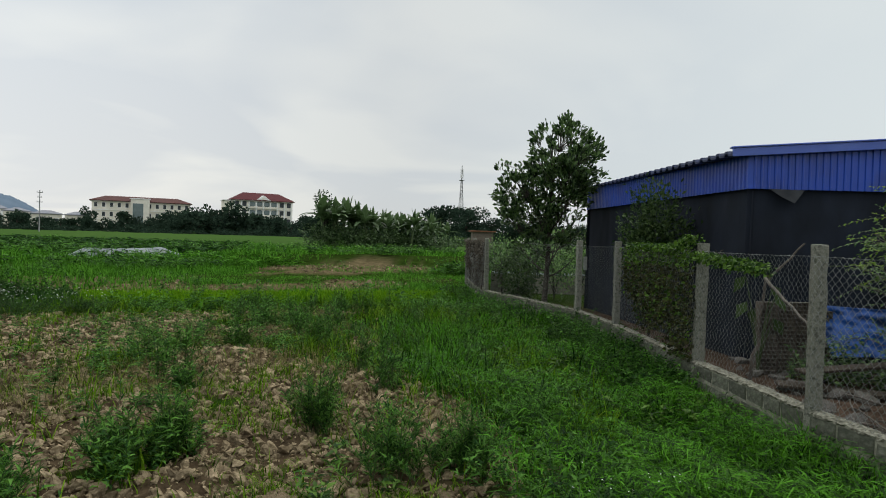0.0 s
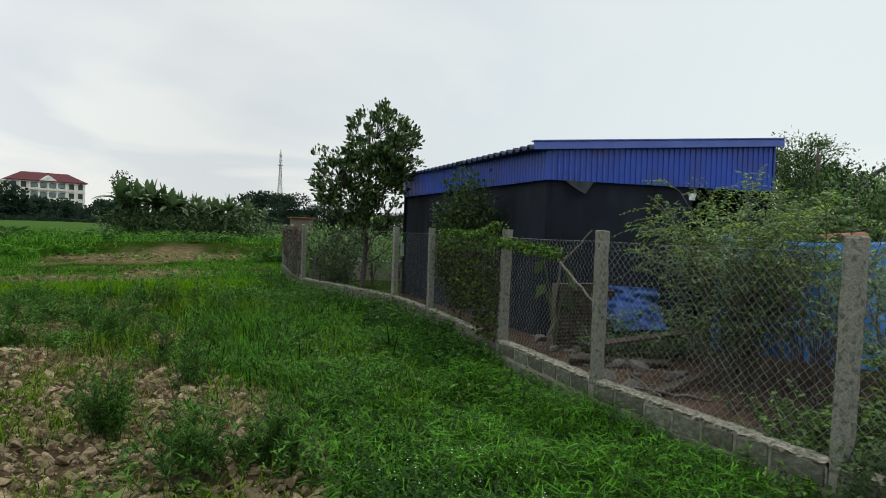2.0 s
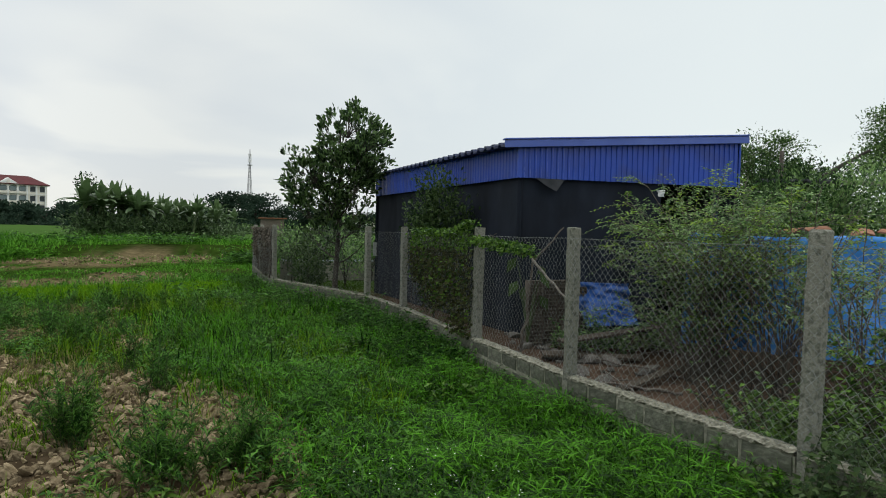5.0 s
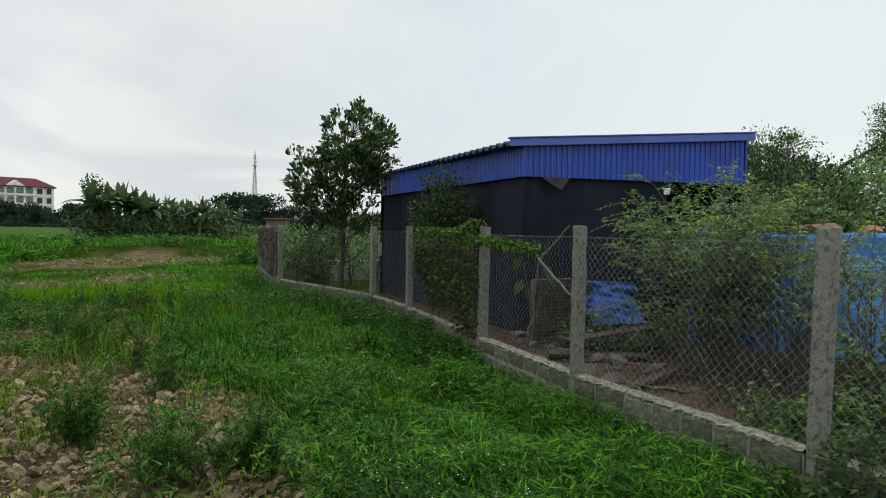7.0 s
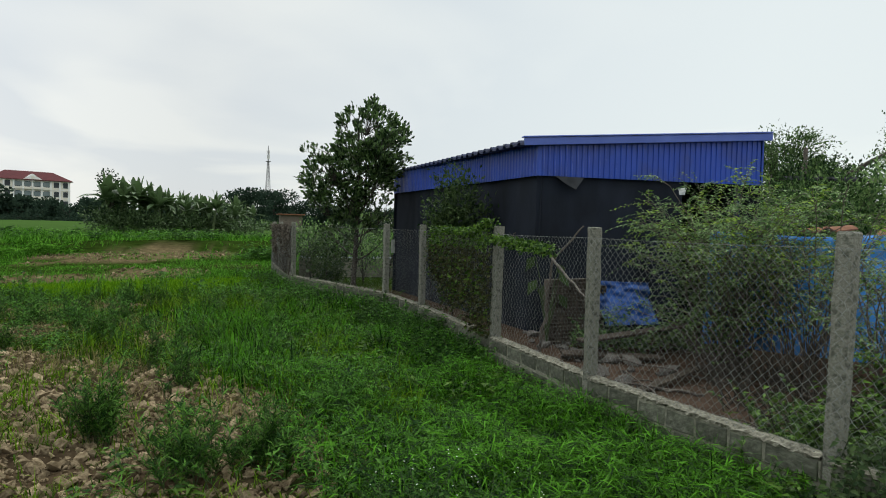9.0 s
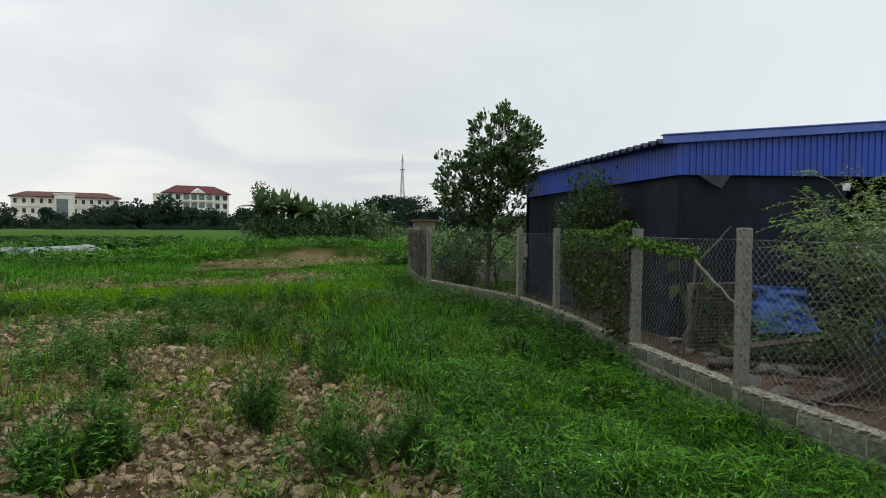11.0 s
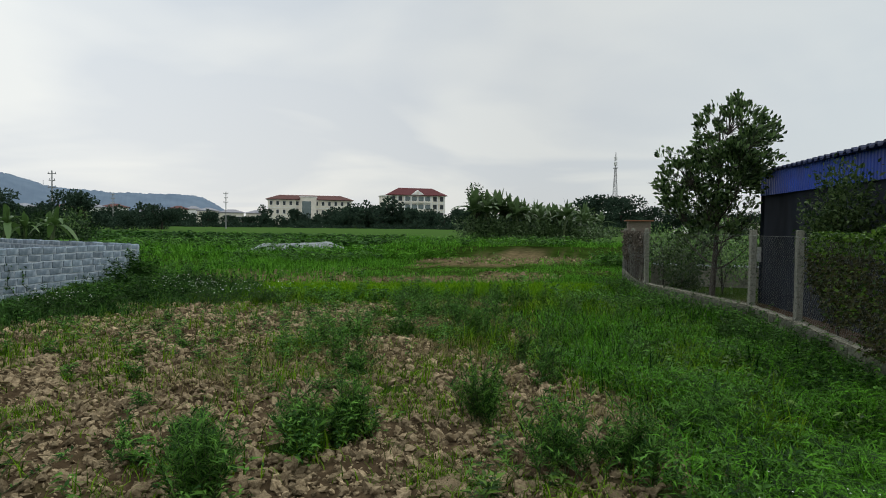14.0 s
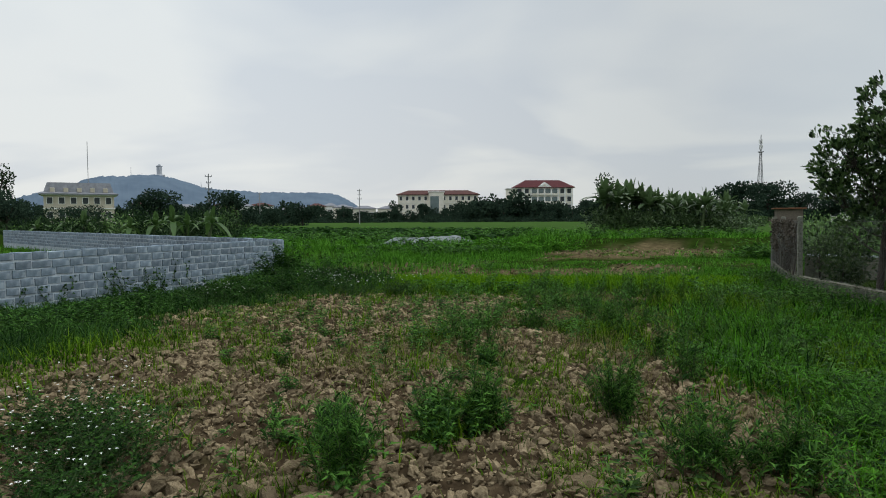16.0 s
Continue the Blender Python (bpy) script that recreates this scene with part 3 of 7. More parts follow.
def lobes_points(r, lobes, n, shell=0.55):
    """Points in the outer part of ellipsoid lobes (x, y, z, rx, ry, rz)."""
    lobes = np.array(lobes, float)
    vol = lobes[:, 3] * lobes[:, 4] * lobes[:, 5]
    which = r.choice(len(lobes), n, p=vol / vol.sum())
    d = rand_dirs(r, n)
    rad = shell + (1 - shell) * r.random(n) ** 0.6
    c = lobes[which]
    return c[:, :3] + d * c[:, 3:] * rad[:, None], d


def leaf_cloud(r, pts, out_dir, length, width, upward=0.4, **kw):
    n = len(pts)
    axis = unit(out_dir * 0.8 + rand_dirs(r, n) * 0.8 + np.array([0, 0, upward]))
    nrm = unit(rand_dirs(r, n) + np.array([0, 0, 0.9]))
    L = length * (0.65 + 0.6 * r.random(n))
    return leaf_arrays(pts, axis, nrm, L, L * width, **kw)


# ---- broad-leaved tree behind the fence ----
def broadleaf_tree(x, y):
    r = rng(11)
    tree = empty("tree", "young broad-leaved tree with dark upright leaves behind the fence", "tree", x, y, 0.0)
    t = np.linspace(0, 1, 9)
    trunk = np.stack([0.10 * np.sin(2.2 * t) - 0.03, 0.05 * np.sin(3 * t), 3.4 * t], 1)[None]
    tv = [tube_arrays(trunk, (0.062 * (1 - 0.75 * t))[None], 8)]
    lobes = [(0.28, 0.0, 3.16, 0.76, 0.72, 0.82), (0.16, 0.0, 2.55, 0.70, 0.65, 0.6), (-0.62, 0.0, 2.5, 0.48, 0.5, 0.70),
             (-0.40, 0.0, 2.0, 0.60, 0.5, 0.45), (0.12, 0.0, 1.8, 0.58, 0.5, 0.42), (0.60, 0.0, 2.92, 0.48, 0.5, 0.5), (-0.1, 0.0, 1.5, 0.55, 0.45, 0.3)]
    # main limbs leave the trunk one above another, twigs leave the limbs
    q = np.linspace(0, 1, 6)[:, None]
    mains = []
    for k in range(26):
        h = 0.24 + 0.70 * k / 25
        b = np.array([np.interp(h, t, trunk[0][:, i]) for i in range(3)])
        a = 2.4 * k
        reach = (0.9 - 0.55 * h) * r.uniform(0.7, 1.1)
        mains.append(b + np.array([math.cos(a) * reach, math.sin(a) * reach, 0]) * q ** 0.9 + np.array([0, 0, 1.0]) * reach * 0.75 * q ** 1.4)
    mains = np.array(mains)
    tv.append(tube_arrays(mains, (0.022 * (1 - 0.75 * q[:, 0]))[None] * np.linspace(1, 0.5, 26)[:, None], 5))
    ends, dirs = lobes_points(r, lobes, 520, 0.35)
    flat_ = mains[:, 1:].reshape(-1, 3)
    gap = np.linalg.norm(ends[:, None] - flat_[None] + np.array([0, 0, -0.12]), axis=2)
    starts = flat_[np.argmin(gap, 1)]
    s = np.linspace(0, 1, 5)[None, :, None]
    limbs = starts[:, None, :] + (ends - starts)[:, None, :] * s + np.array([0, 0, 1.0]) * (0.05 * np.sin(np.pi * s))
    tv.append(tube_arrays(limbs, 0.007 * (1 - 0.6 * s[..., 0]) * np.ones((len(ends), 1)), 4))
    put("trunk", mesh_of("trunk", *joined(tv), BARK), tree)
    # whorls of leaves at the twig ends, pointing up and out
    k = 16
    pts = np.repeat(ends, k, 0) + r.normal(0, 0.042, (len(ends) * k, 3))
    out_ = unit(np.repeat(dirs, k, 0) * np.array([1, 1, 0.4]))
    v = leaf_cloud(r, pts, out_, 0.116, 0.44, upward=0.8, fold=0.15, droop=0.05, wide_at=0.66)
    put("foliage", mesh_of("foliage", *v, LEAF_TREE), tree)
    return tree


broadleaf_tree(1.98, 12.95)


def bush(name, label, x, y, lobes, n, leaf_len, leaf_w, mat, seed, stems=14, spread=0.5, height=1.0, upward=0.3, stem_mat=None, group="", shell=0.45):
    r = rng(seed)
    thing = empty(name, label, "shrub", x, y, z_at(x, y) - 0.01, group=group)
    lines = limb_lines(r, (0, 0, 0), stems, spread, height)
    if stems > 30:
        lines[:, :, :2] += r.normal(0, 0.3 * spread, (stems, 1, 2))
    tagged(put("stem_tuft", mesh_of("stem_tuft", *tube_arrays(lines, (0.010 if stems < 30 else 0.007) * np.linspace(1, 0.3, 6)[None], 4), stem_mat or BARK), thing), kind="stuff")
    bunch = 9 if n < 1000 else 24
    pts, d = lobes_points(r, lobes, n // bunch, shell)
    pts = np.repeat(pts, bunch, 0) + np.clip(r.normal(0, 1, (len(pts) * bunch, 3)), -1.6, 1.6) * (1.15 if bunch == 9 else 1.9) * leaf_len
    d = np.repeat(d, bunch, 0)
    keep = pts[:, 2] > 0.03
    pts, d = pts[keep], d[keep]
    pts += 0.10 * (np.stack([layered(pts[:, 0] + i * 9, pts[:, 2] + pts[:, 1], 4.0, 2, seed + i) for i in range(3)], 1) - 0.5)
    put("foliage", mesh_of("foliage", *leaf_cloud(r, pts, d, leaf_len, leaf_w, upward), mat), thing)
    return thing


bush("guava_bush", "dark green guava bush in front of the black netting", 2.98, 9.35,
     [(0.0, 0.0, 1.75, 0.28, 0.34, 0.3), (-0.2, 0, 1.5, 0.28, 0.3, 0.22), (0.24, 0, 1.55, 0.3, 0.3, 0.22), (0.02, 0, 1.98, 0.2, 0.2, 0.16), (0, 0, 1.15, 0.34, 0.34, 0.4)],
     3800, 0.072, 0.46, LEAF_GUAVA, 21, height=1.85, spread=0.36, upward=0.35)
TIP_LEAF = material("young_shrub_leaf", (0.075, 0.15, 0.012), (0.24, 0.36, 0.05), 2, 0.5, leaf=True, bump=0, translucent=0.4, spec=0.08)


def arching_shrub(label, x, y, stems, height, spread, seed, mat, twigs=15, per=13, leaf_=0.042, width=0.48, bare_below=0.3, young=0.16, thick=0.009, group=""):
    """Stems that rise and arch over, side twigs on their upper part, leaves in two ranks along each twig."""
    r = rng(seed)
    thing = empty("shrub", label, "shrub", x, y, z_at(x, y) - 0.02, group=group)
    t = np.linspace(0, 1, 10)
    az = np.arange(stems) * 2.4 + r.normal(0, 0.3, stems)
    reach = spread * (0.25 + 0.85 * np.sqrt(r.random(stems)))
    top = height * (0.72 + 0.36 * r.random(stems)) * (1.12 - 0.32 * reach / spread)
    foot = r.normal(0, 0.13 * spread, (stems, 2))
    wob = np.cumsum(r.normal(0, 0.022, (stems, 10, 3)), 1) * t[None, :, None]
    out_ = reach[:, None] * t ** 1.5
    lines = np.stack([foot[:, :1] + np.cos(az)[:, None] * out_, foot[:, 1:] + np.sin(az)[:, None] * out_, top[:, None] * (1.32 * t - 0.36 * t ** 2.6)], -1) + wob
    n = stems * twigs
    who = np.repeat(np.arange(stems), twigs)
    at_ = bare_below + (0.98 - bare_below) * r.random(n) ** 0.8
    k = np.clip((at_ * 9).astype(int), 0, 8)
    fr = (at_ * 9 - k)[:, None]
    start = lines[who, k] * (1 - fr) + lines[who, k + 1] * fr
    head = unit(lines[who, k + 1] - lines[who, k])
    go = unit(head * 0.5 + rand_dirs(r, n) * np.array([1, 1, 0.55]) + np.array([0, 0, 0.18]))
    reach_t = (0.12 + 0.26 * r.random(n)) * height / 1.6
    q = np.linspace(0, 1, 5)
    sag = -0.28 * reach_t[:, None] * q ** 2
    tw = start[:, None] + go[:, None] * (reach_t[:, None] * q)[..., None]
    tw[..., 2] += sag
    tagged(put("stem_tuft", mesh_of("stem_tuft", *joined([tube_arrays(lines, thick * np.linspace(1, 0.3, 10)[None], 4), tube_arrays(tw, 0.0028 * np.linspace(1, 0.4, 5)[None], 3)]), GREY_WOOD), thing), kind="stuff")
    u = (np.arange(per) + 0.6) / per
    kk = np.clip((u * 4).astype(int), 0, 3)
    ff = (u * 4 - kk)[None, :, None]
    p = tw[:, kk] * (1 - ff) + tw[:, kk + 1] * ff
    d = unit(tw[:, kk + 1] - tw[:, kk])
    side = unit(np.cross(d, np.array([0, 0, 1.0])))
    rank = np.where(np.arange(per) % 2 == 0, 1.0, -1.0)[None, :, None]
    axis = (d * 0.7 + side * rank + r.normal(0, 0.35, p.shape)).reshape(-1, 3)
    nrm = unit(rand_dirs(r, n * per) * 0.55 + np.array([0, 0, 1.0]))
    L = leaf_ * (0.6 + 0.65 * r.random(n * per))
    p = p.reshape(-1, 3)
    fresh = np.repeat((r.random(n) < young * 2.2 * smooth(0.45, 0.95, at_)), per)
    for name, pick, mt, lab in (("foliage", ~fresh, mat, ""), ("young_foliage", fresh, TIP_LEAF, "bright young leaves at the twig tips")):
        if pick.any():
            put(name, mesh_of(name, *leaf_arrays(p[pick], axis[pick], nrm[pick], L[pick], L[pick] * width, droop=0.2, wide_at=0.45), mt), thing, lab)
    return thing


# the big fine-leaved shrubs between the fence and the tarpaulin
arching_shrub("large green fine-leaved shrub with arching stems behind the wire", 4.92, 5.68, 64, 2.12, 0.98, 22, LEAF_SHRUB, twigs=18, per=16, bare_below=0.34, young=0.18)
arching_shrub("green fine-leaved shrub with arching stems behind the wire", 5.08, 4.98, 44, 1.85, 0.85, 26, LEAF_SHRUB, twigs=7, per=12, bare_below=0.3, young=0.14)
arching_shrub("dense lower growth of the shrub with many bare stems", 4.62, 5.6, 30, 1.05, 0.62, 29, LEAF_SHRUB, twigs=11, per=11, bare_below=0.15, young=0.10)
arching_shrub("tall thin sprig of the fine-leaved shrub beside the shed", 5.35, 6.6, 5, 2.62, 0.3, 23, LEAF_SHRUB, twigs=12, per=12, bare_below=0.6, young=0.1)


# ---- climbing vine over the fence between two posts ----
def vine():
    r = rng(31)
    thing = empty("climbing_vine", "green climbing vine hanging thick over the wire fence", "vine", 2.5, 7.9, 0.0)
    a, b = np.array(POSTS[5]), np.array(POSTS[4])
    n = 5000
    t = 0.22 + 0.78 * r.random(n) ** 0.8
    t = np.where(r.random(n) < 0.13, 1 + 0.5 * r.random(n), t)
    p = a + (b - a) * t[:, None]
    over = np.clip(t - 1, 0, 1)
    hang = (0.55 + 0.5 * smooth(0.2, 0.5, t)) * (0.6 + 0.75 * layered(t * 5, t * 0, 1.7, 3, 14))
    z = np.where(over > 0, 1.42 + 0.10 * (r.random(n) - 0.35) - 0.15 * over, np.maximum(1.5 - hang * r.random(n) ** 0.8, 0.42))
    crest = 1.50 + 0.12 * (layered(t * 3, t * 0, 2.0, 3, 4) - 0.5) + 0.12 * np.exp(-((t - 1) / 0.10) ** 2)
    z = np.where((r.random(n) < 0.22) & (over <= 0) & (t > 0.3), crest + 0.07 * (r.random(n) - 0.6), z)
    side = r.normal(0, 0.05, n) + 0.02 + 0.06 * (layered(t * 4, z * 2, 1.5, 3, 6) - 0.5)
    pts = np.stack([p[:, 0] - side - 0.03, p[:, 1], z], 1) - np.array([2.5, 7.9, 0.0])
    out_ = np.stack([-np.ones(n), 0.3 * r.normal(size=n), np.zeros(n)], 1)
    v, f = leaf_cloud(r, pts, out_, 0.042, 0.75, upward=-0.35)
    fi = f.reshape(4, n, 3)
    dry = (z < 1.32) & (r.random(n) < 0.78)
    put("foliage", mesh_of("foliage", v, fi[:, ~dry].reshape(-1, 3), LEAF_VINE), thing)
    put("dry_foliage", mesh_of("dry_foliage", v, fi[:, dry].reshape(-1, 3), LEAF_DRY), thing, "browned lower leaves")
    k = 46
    tt = 0.12 + r.random(k) * 1.1
    top = a + (b - a) * tt[:, None]
    s = np.linspace(0, 1, 7)
    lines = np.zeros((k, 7, 3))
    for i in range(k):
        lines[i, :, 0] = top[i, 0] - 0.04 + 0.03 * np.sin(7 * s + i)
        lines[i, :, 1] = top[i, 1] + 0.25 * (r.random() - 0.5) * s
        lines[i, :, 2] = 1.5 - s * (0.5 + 0.6 * r.random()) * (1 if tt[i] < 1 else 0.15)
    tagged(put("stem_tuft", mesh_of("stem_tuft", *tube_arrays(lines - np.array([2.5, 7.9, 0]), 0.004, 3), BARK), thing), kind="stuff")


vine()


# ---- blue steel shed with black shade netting ----
SHED = {"front_left": (3.47, 8.07), "front_right": (6.98, 7.75), "back_left": (2.80, 13.6), "back_right": (6.5, 13.5)}


def corrugated(name, a, b, zb, zt, pitch, depth, mat, out_=(0, -1), thick=0.004):
    """A ribbed steel sheet from a to b; zb and zt are bottom and top heights at the two ends."""
    a, b, o = np.array(a, float), np.array(b, float), np.array([*out_, 0.0])
    length = np.linalg.norm(b - a)
    ribs = int(length / pitch)
    prof = np.array([(0.0, 0), (0.55, 0), (0.65, 1), (0.9, 1)])
    s = np.concatenate([(i + prof[:, 0]) / ribs for i in range(ribs)] + [[1.0]])
    h = np.concatenate([np.tile(prof[:, 1], ribs), [0.0]]) * depth
    xy = a + (b - a) * s[:, None]
    lo, hi = zb[0] + (zb[1] - zb[0]) * s, zt[0] + (zt[1] - zt[0]) * s
    n = len(s)
    base = np.concatenate([xy, np.zeros((n, 1))], 1) + o * h[:, None]
    up_ = np.array([0, 0, 1.0])
    rows = [base + up_ * lo[:, None], base + up_ * hi[:, None], base - o * thick + up_ * hi[:, None], base - o * thick + up_ * lo[:, None]]
    v = np.concatenate(rows)
    i = np.arange(n - 1)
    f = np.concatenate([np.stack([q * n + i, q * n + i + 1, ((q + 1) % 4) * n + i + 1, ((q + 1) % 4) * n + i], 1) for q in range(4)])
    return mesh_of(name, v, f, mat, smooth=False)


def ribbed_roof(a0, a1, b0, b1, pitch, depth, mat, thick=0.03):
    """Ribs run from the edge a0-a1 to the edge b0-b1 (points with heights)."""
    a0, a1, b0, b1 = (np.array(p, float) for p in (a0, a1, b0, b1))
    ribs = int(np.linalg.norm(a1 - a0) / pitch)
    prof = np.array([(0.0, 0), (0.5, 0), (0.62, 1), (0.88, 1)])
    s = np.concatenate([(i + prof[:, 0]) / ribs for i in range(ribs)] + [[1.0]])[:, None]
    h = (np.concatenate([np.tile(prof[:, 1], ribs), [0.0]]) * depth)[:, None] * np.array([0, 0, 1.0])
    up_ = np.array([0, 0, thick])
    A, B = a0 + (a1 - a0) * s + h, b0 + (b1 - b0) * s + h
    v = np.concatenate([A, B, B - up_, A - up_])
    n = len(s)
    i = np.arange(n - 1)
    f = np.concatenate([np.stack([q * n + i, q * n + i + 1, ((q + 1) % 4) * n + i + 1, ((q + 1) % 4) * n + i], 1) for q in range(4)])
    return mesh_of("roof", v, f, mat, smooth=False)


def net_sheet(name, a, b, z0, z1, mat, seed, wave=0.05, cols=46, rows=24):
    """Hanging shade cloth with soft folds and a slack hem."""
    a, b = np.array(a, float), np.array(b, float)
    d = (b - a) / np.linalg.norm(b - a)
    nrm = np.array([d[1], -d[0]])
    s, t = np.meshgrid(np.linspace(0, 1, cols), np.linspace(0, 1, rows))
    length = np.linalg.norm(b - a)
    off = wave * (layered(s * length, t * 0.6, 1.6, 3, seed) - 0.5) + 0.6 * wave * (layered(s * length + 0.6 * t, t, 3.5, 2, seed + 3) - 0.5)
    p = a + (b - a) * s[..., None] + nrm * (off - 0.05)[..., None]
    v = np.concatenate([p, (z0 + (z1 - z0) * t)[..., None]], -1).reshape(-1, 3)
    back = v - np.array([*nrm, 0]) * 0.004
    i, j = np.meshgrid(np.arange(cols - 1), np.arange(rows - 1))
    f = np.stack([j * cols + i, j * cols + i + 1, (j + 1) * cols + i + 1, (j + 1) * cols + i], -1).reshape(-1, 4)
    return mesh_of(name, np.concatenate([v, back]), np.concatenate([f, f[:, ::-1] + len(v)]), mat)


def shed():
    fl, fr, bl, br = (np.array(SHED[k]) for k in ("front_left", "front_right", "back_left", "back_right"))
    thing = empty("shed", "blue corrugated steel shed hung with black shade netting", "shed", fl[0] + 0.04, fl[1], 0.0)
    eave, high, skirt = 2.66, 2.89, 2.24
    loc = lambda p: np.array(p, float) - fl
    e0 = loc(fl)
    inset = 0.22
    lf = fl + (fr - fl) * (inset / 3.44)
    lb = bl + (br - bl) * 0.012
    kids = []
    kids.append(("front_cladding", corrugated("front_cladding", loc(lf), loc(fr), (skirt, skirt - 0.02), (eave + 0.03, high - 0.03), 0.078, 0.016, BLUE_STEEL, (-0.09, -0.99)), "blue ribbed steel cladding"))
    kids.append(("side_cladding", corrugated("side_cladding", loc(lb), loc(lf), (skirt - 0.03, skirt), (eave - 0.02, eave - 0.01), 0.078, 0.016, BLUE_STEEL, (-0.99, -0.1)), "blue ribbed steel cladding"))
    kids.append(("rear_cladding", corrugated("rear_cladding", loc(br), loc(lb), (skirt, skirt), (high - 0.04, eave - 0.02), 0.078, 0.016, BLUE_STEEL, (0, 1)), "blue ribbed steel cladding"))
    over = 0.06
    a0, a1 = loc(fl) + (0.0, -over), loc(bl) + (0, 0.15)
    b0, b1 = loc(fr) + (0.06, -over), loc(br) + (0.1, 0.15)
    kids.append(("roof", ribbed_roof((*a0, eave), (*a1, eave), (*b0, high), (*b1, high + 0.02), 0.2, 0.035, ROOF_STEEL), "dark ribbed steel roof sheets"))
    # verge flashing along the front, a folded strip
    d = np.array([*(b0 - a0), high - eave])
    ln = np.linalg.norm(d)
    bm = bmesh.new()
    box(bm, ln / 2, 0, 0, ln + 0.02, 0.02, 0.10, bevel=0.004)
    box(bm, ln / 2, 0.030, 0.062, ln + 0.03, 0.11, 0.02, bevel=0.005)
    yaw, pit = math.atan2(d[1], d[0]), -math.asin(d[2] / ln)
    fm = Matrix.Translation((a0[0], a0[1] - 0.015, eave + 0.005)) @ Euler((0, pit, yaw)).to_matrix().to_4x4()
    bm.transform(fm)
    kids.append(("flashing", from_bm("flashing", bm, FLASHING), "pale blue folded flashing"))
    net_r = fl + (fr - fl) * 0.66
    kids.append(("front_net", net_sheet("front_net", loc(lf), loc(net_r), 0.1, skirt + 0.06, NET, 3), "black shade netting"))
    kids.append(("side_net", net_sheet("side_net", loc(lb), loc(lf), 0.1, skirt + 0.1, NET, 5, cols=70), "black shade netting"))
    kids.append(("rear_net", net_sheet("rear_net", loc(br), loc(lb), 0.1, skirt + 0.1, NET, 6), "black shade netting"))
    kids.append(("right_net", net_sheet("right_net", loc(fr), loc(br), 0.1, high - 0.05, NET, 8), "black shade netting"))
    # a grey corner of lining folded over under the cladding
    flap = np.array([[0.22, -0.05, skirt - 0.0], [0.62, -0.09, skirt - 0.01], [0.50, -0.10, skirt - 0.17], [0.34, -0.11, skirt - 0.10]]) + np.array([*loc(lf), 0.0])
    kids.append(("net_flap", mesh_of("net_flap", np.concatenate([flap, flap + [0, 0.004, 0]]), [(0, 1, 2, 3), (7, 6, 5, 4)], NET_GREY), "grey folded corner of netting"))
    for name, me, lab in kids:
        put(name, me, thing, lab)
    for p in (lf, fr, lb, br, net_r):
        q = loc(p) + np.array([0.18 if p[0] < 5.5 else -0.2, 0.25 if p[1] < 10 else -0.2])
        put("frame_post", box_mesh("frame_post", 0.06, 0.06, 2.65, ROOF_STEEL, 0.004, at=(q[0], q[1], 1.3)), thing)


shed()


def plastic_scrap(label, x, y, z, w, h, rz, seed):
    """A crumpled shred of white plastic."""
    n = 7
    u, v = np.meshgrid(np.linspace(-0.5, 0.5, n), np.linspace(-0.5, 0.5, n))
    crumple = 0.5 * w * (layered(u * 3, v * 3, 1.3, 3, seed) - 0.5)
    edge = 1 + 0.5 * (layered(v * 4, v * 0, 1.1, 2, seed + 1) - 0.5)
    p = np.stack([u * w * edge, crumple, v * h], -1).reshape(-1, 3)
    i, j = np.meshgrid(np.arange(n - 1), np.arange(n - 1))
    f = np.stack([j * n + i, j * n + i + 1, (j + 1) * n + i + 1, (j + 1) * n + i], -1).reshape(-1, 4)
    me = mesh_of("plastic_scrap", np.concatenate([p, p + [0, 0.004, 0]]), np.concatenate([f, f[:, ::-1] + n * n]), WHITE_SCRAP)
    put("plastic_scrap", me, label=label, category="plastic", m=pose(x, y, z, 0, 0, rz))


WHITE_SCRAP = material("white_plastic_scrap", (0.36, 0.38, 0.36), (0.58, 0.59, 0.56), 20, 0.5, bump=0.3)
plastic_scrap("white plastic shred caught under the blue cladding", 5.62, 7.62, 2.08, 0.12, 0.09, 10, 5)
plastic_scrap("torn white plastic strip hanging on the black netting", 2.84, 13.35, 1.1, 0.08, 0.28, 20, 6)

# ---- the yard behind the fence ----
# the low tarpaulin's blue is darkened to hold the shade of the shed
SHADED_TARP = material("shaded_blue_tarpaulin", (0.006, 0.040, 0.165), (0.014, 0.078, 0.30), 5, 0.5, bump=0.6, stain=(0.006, 0.025, 0.09), stain_scale=2.6, stain_amount=0.8)


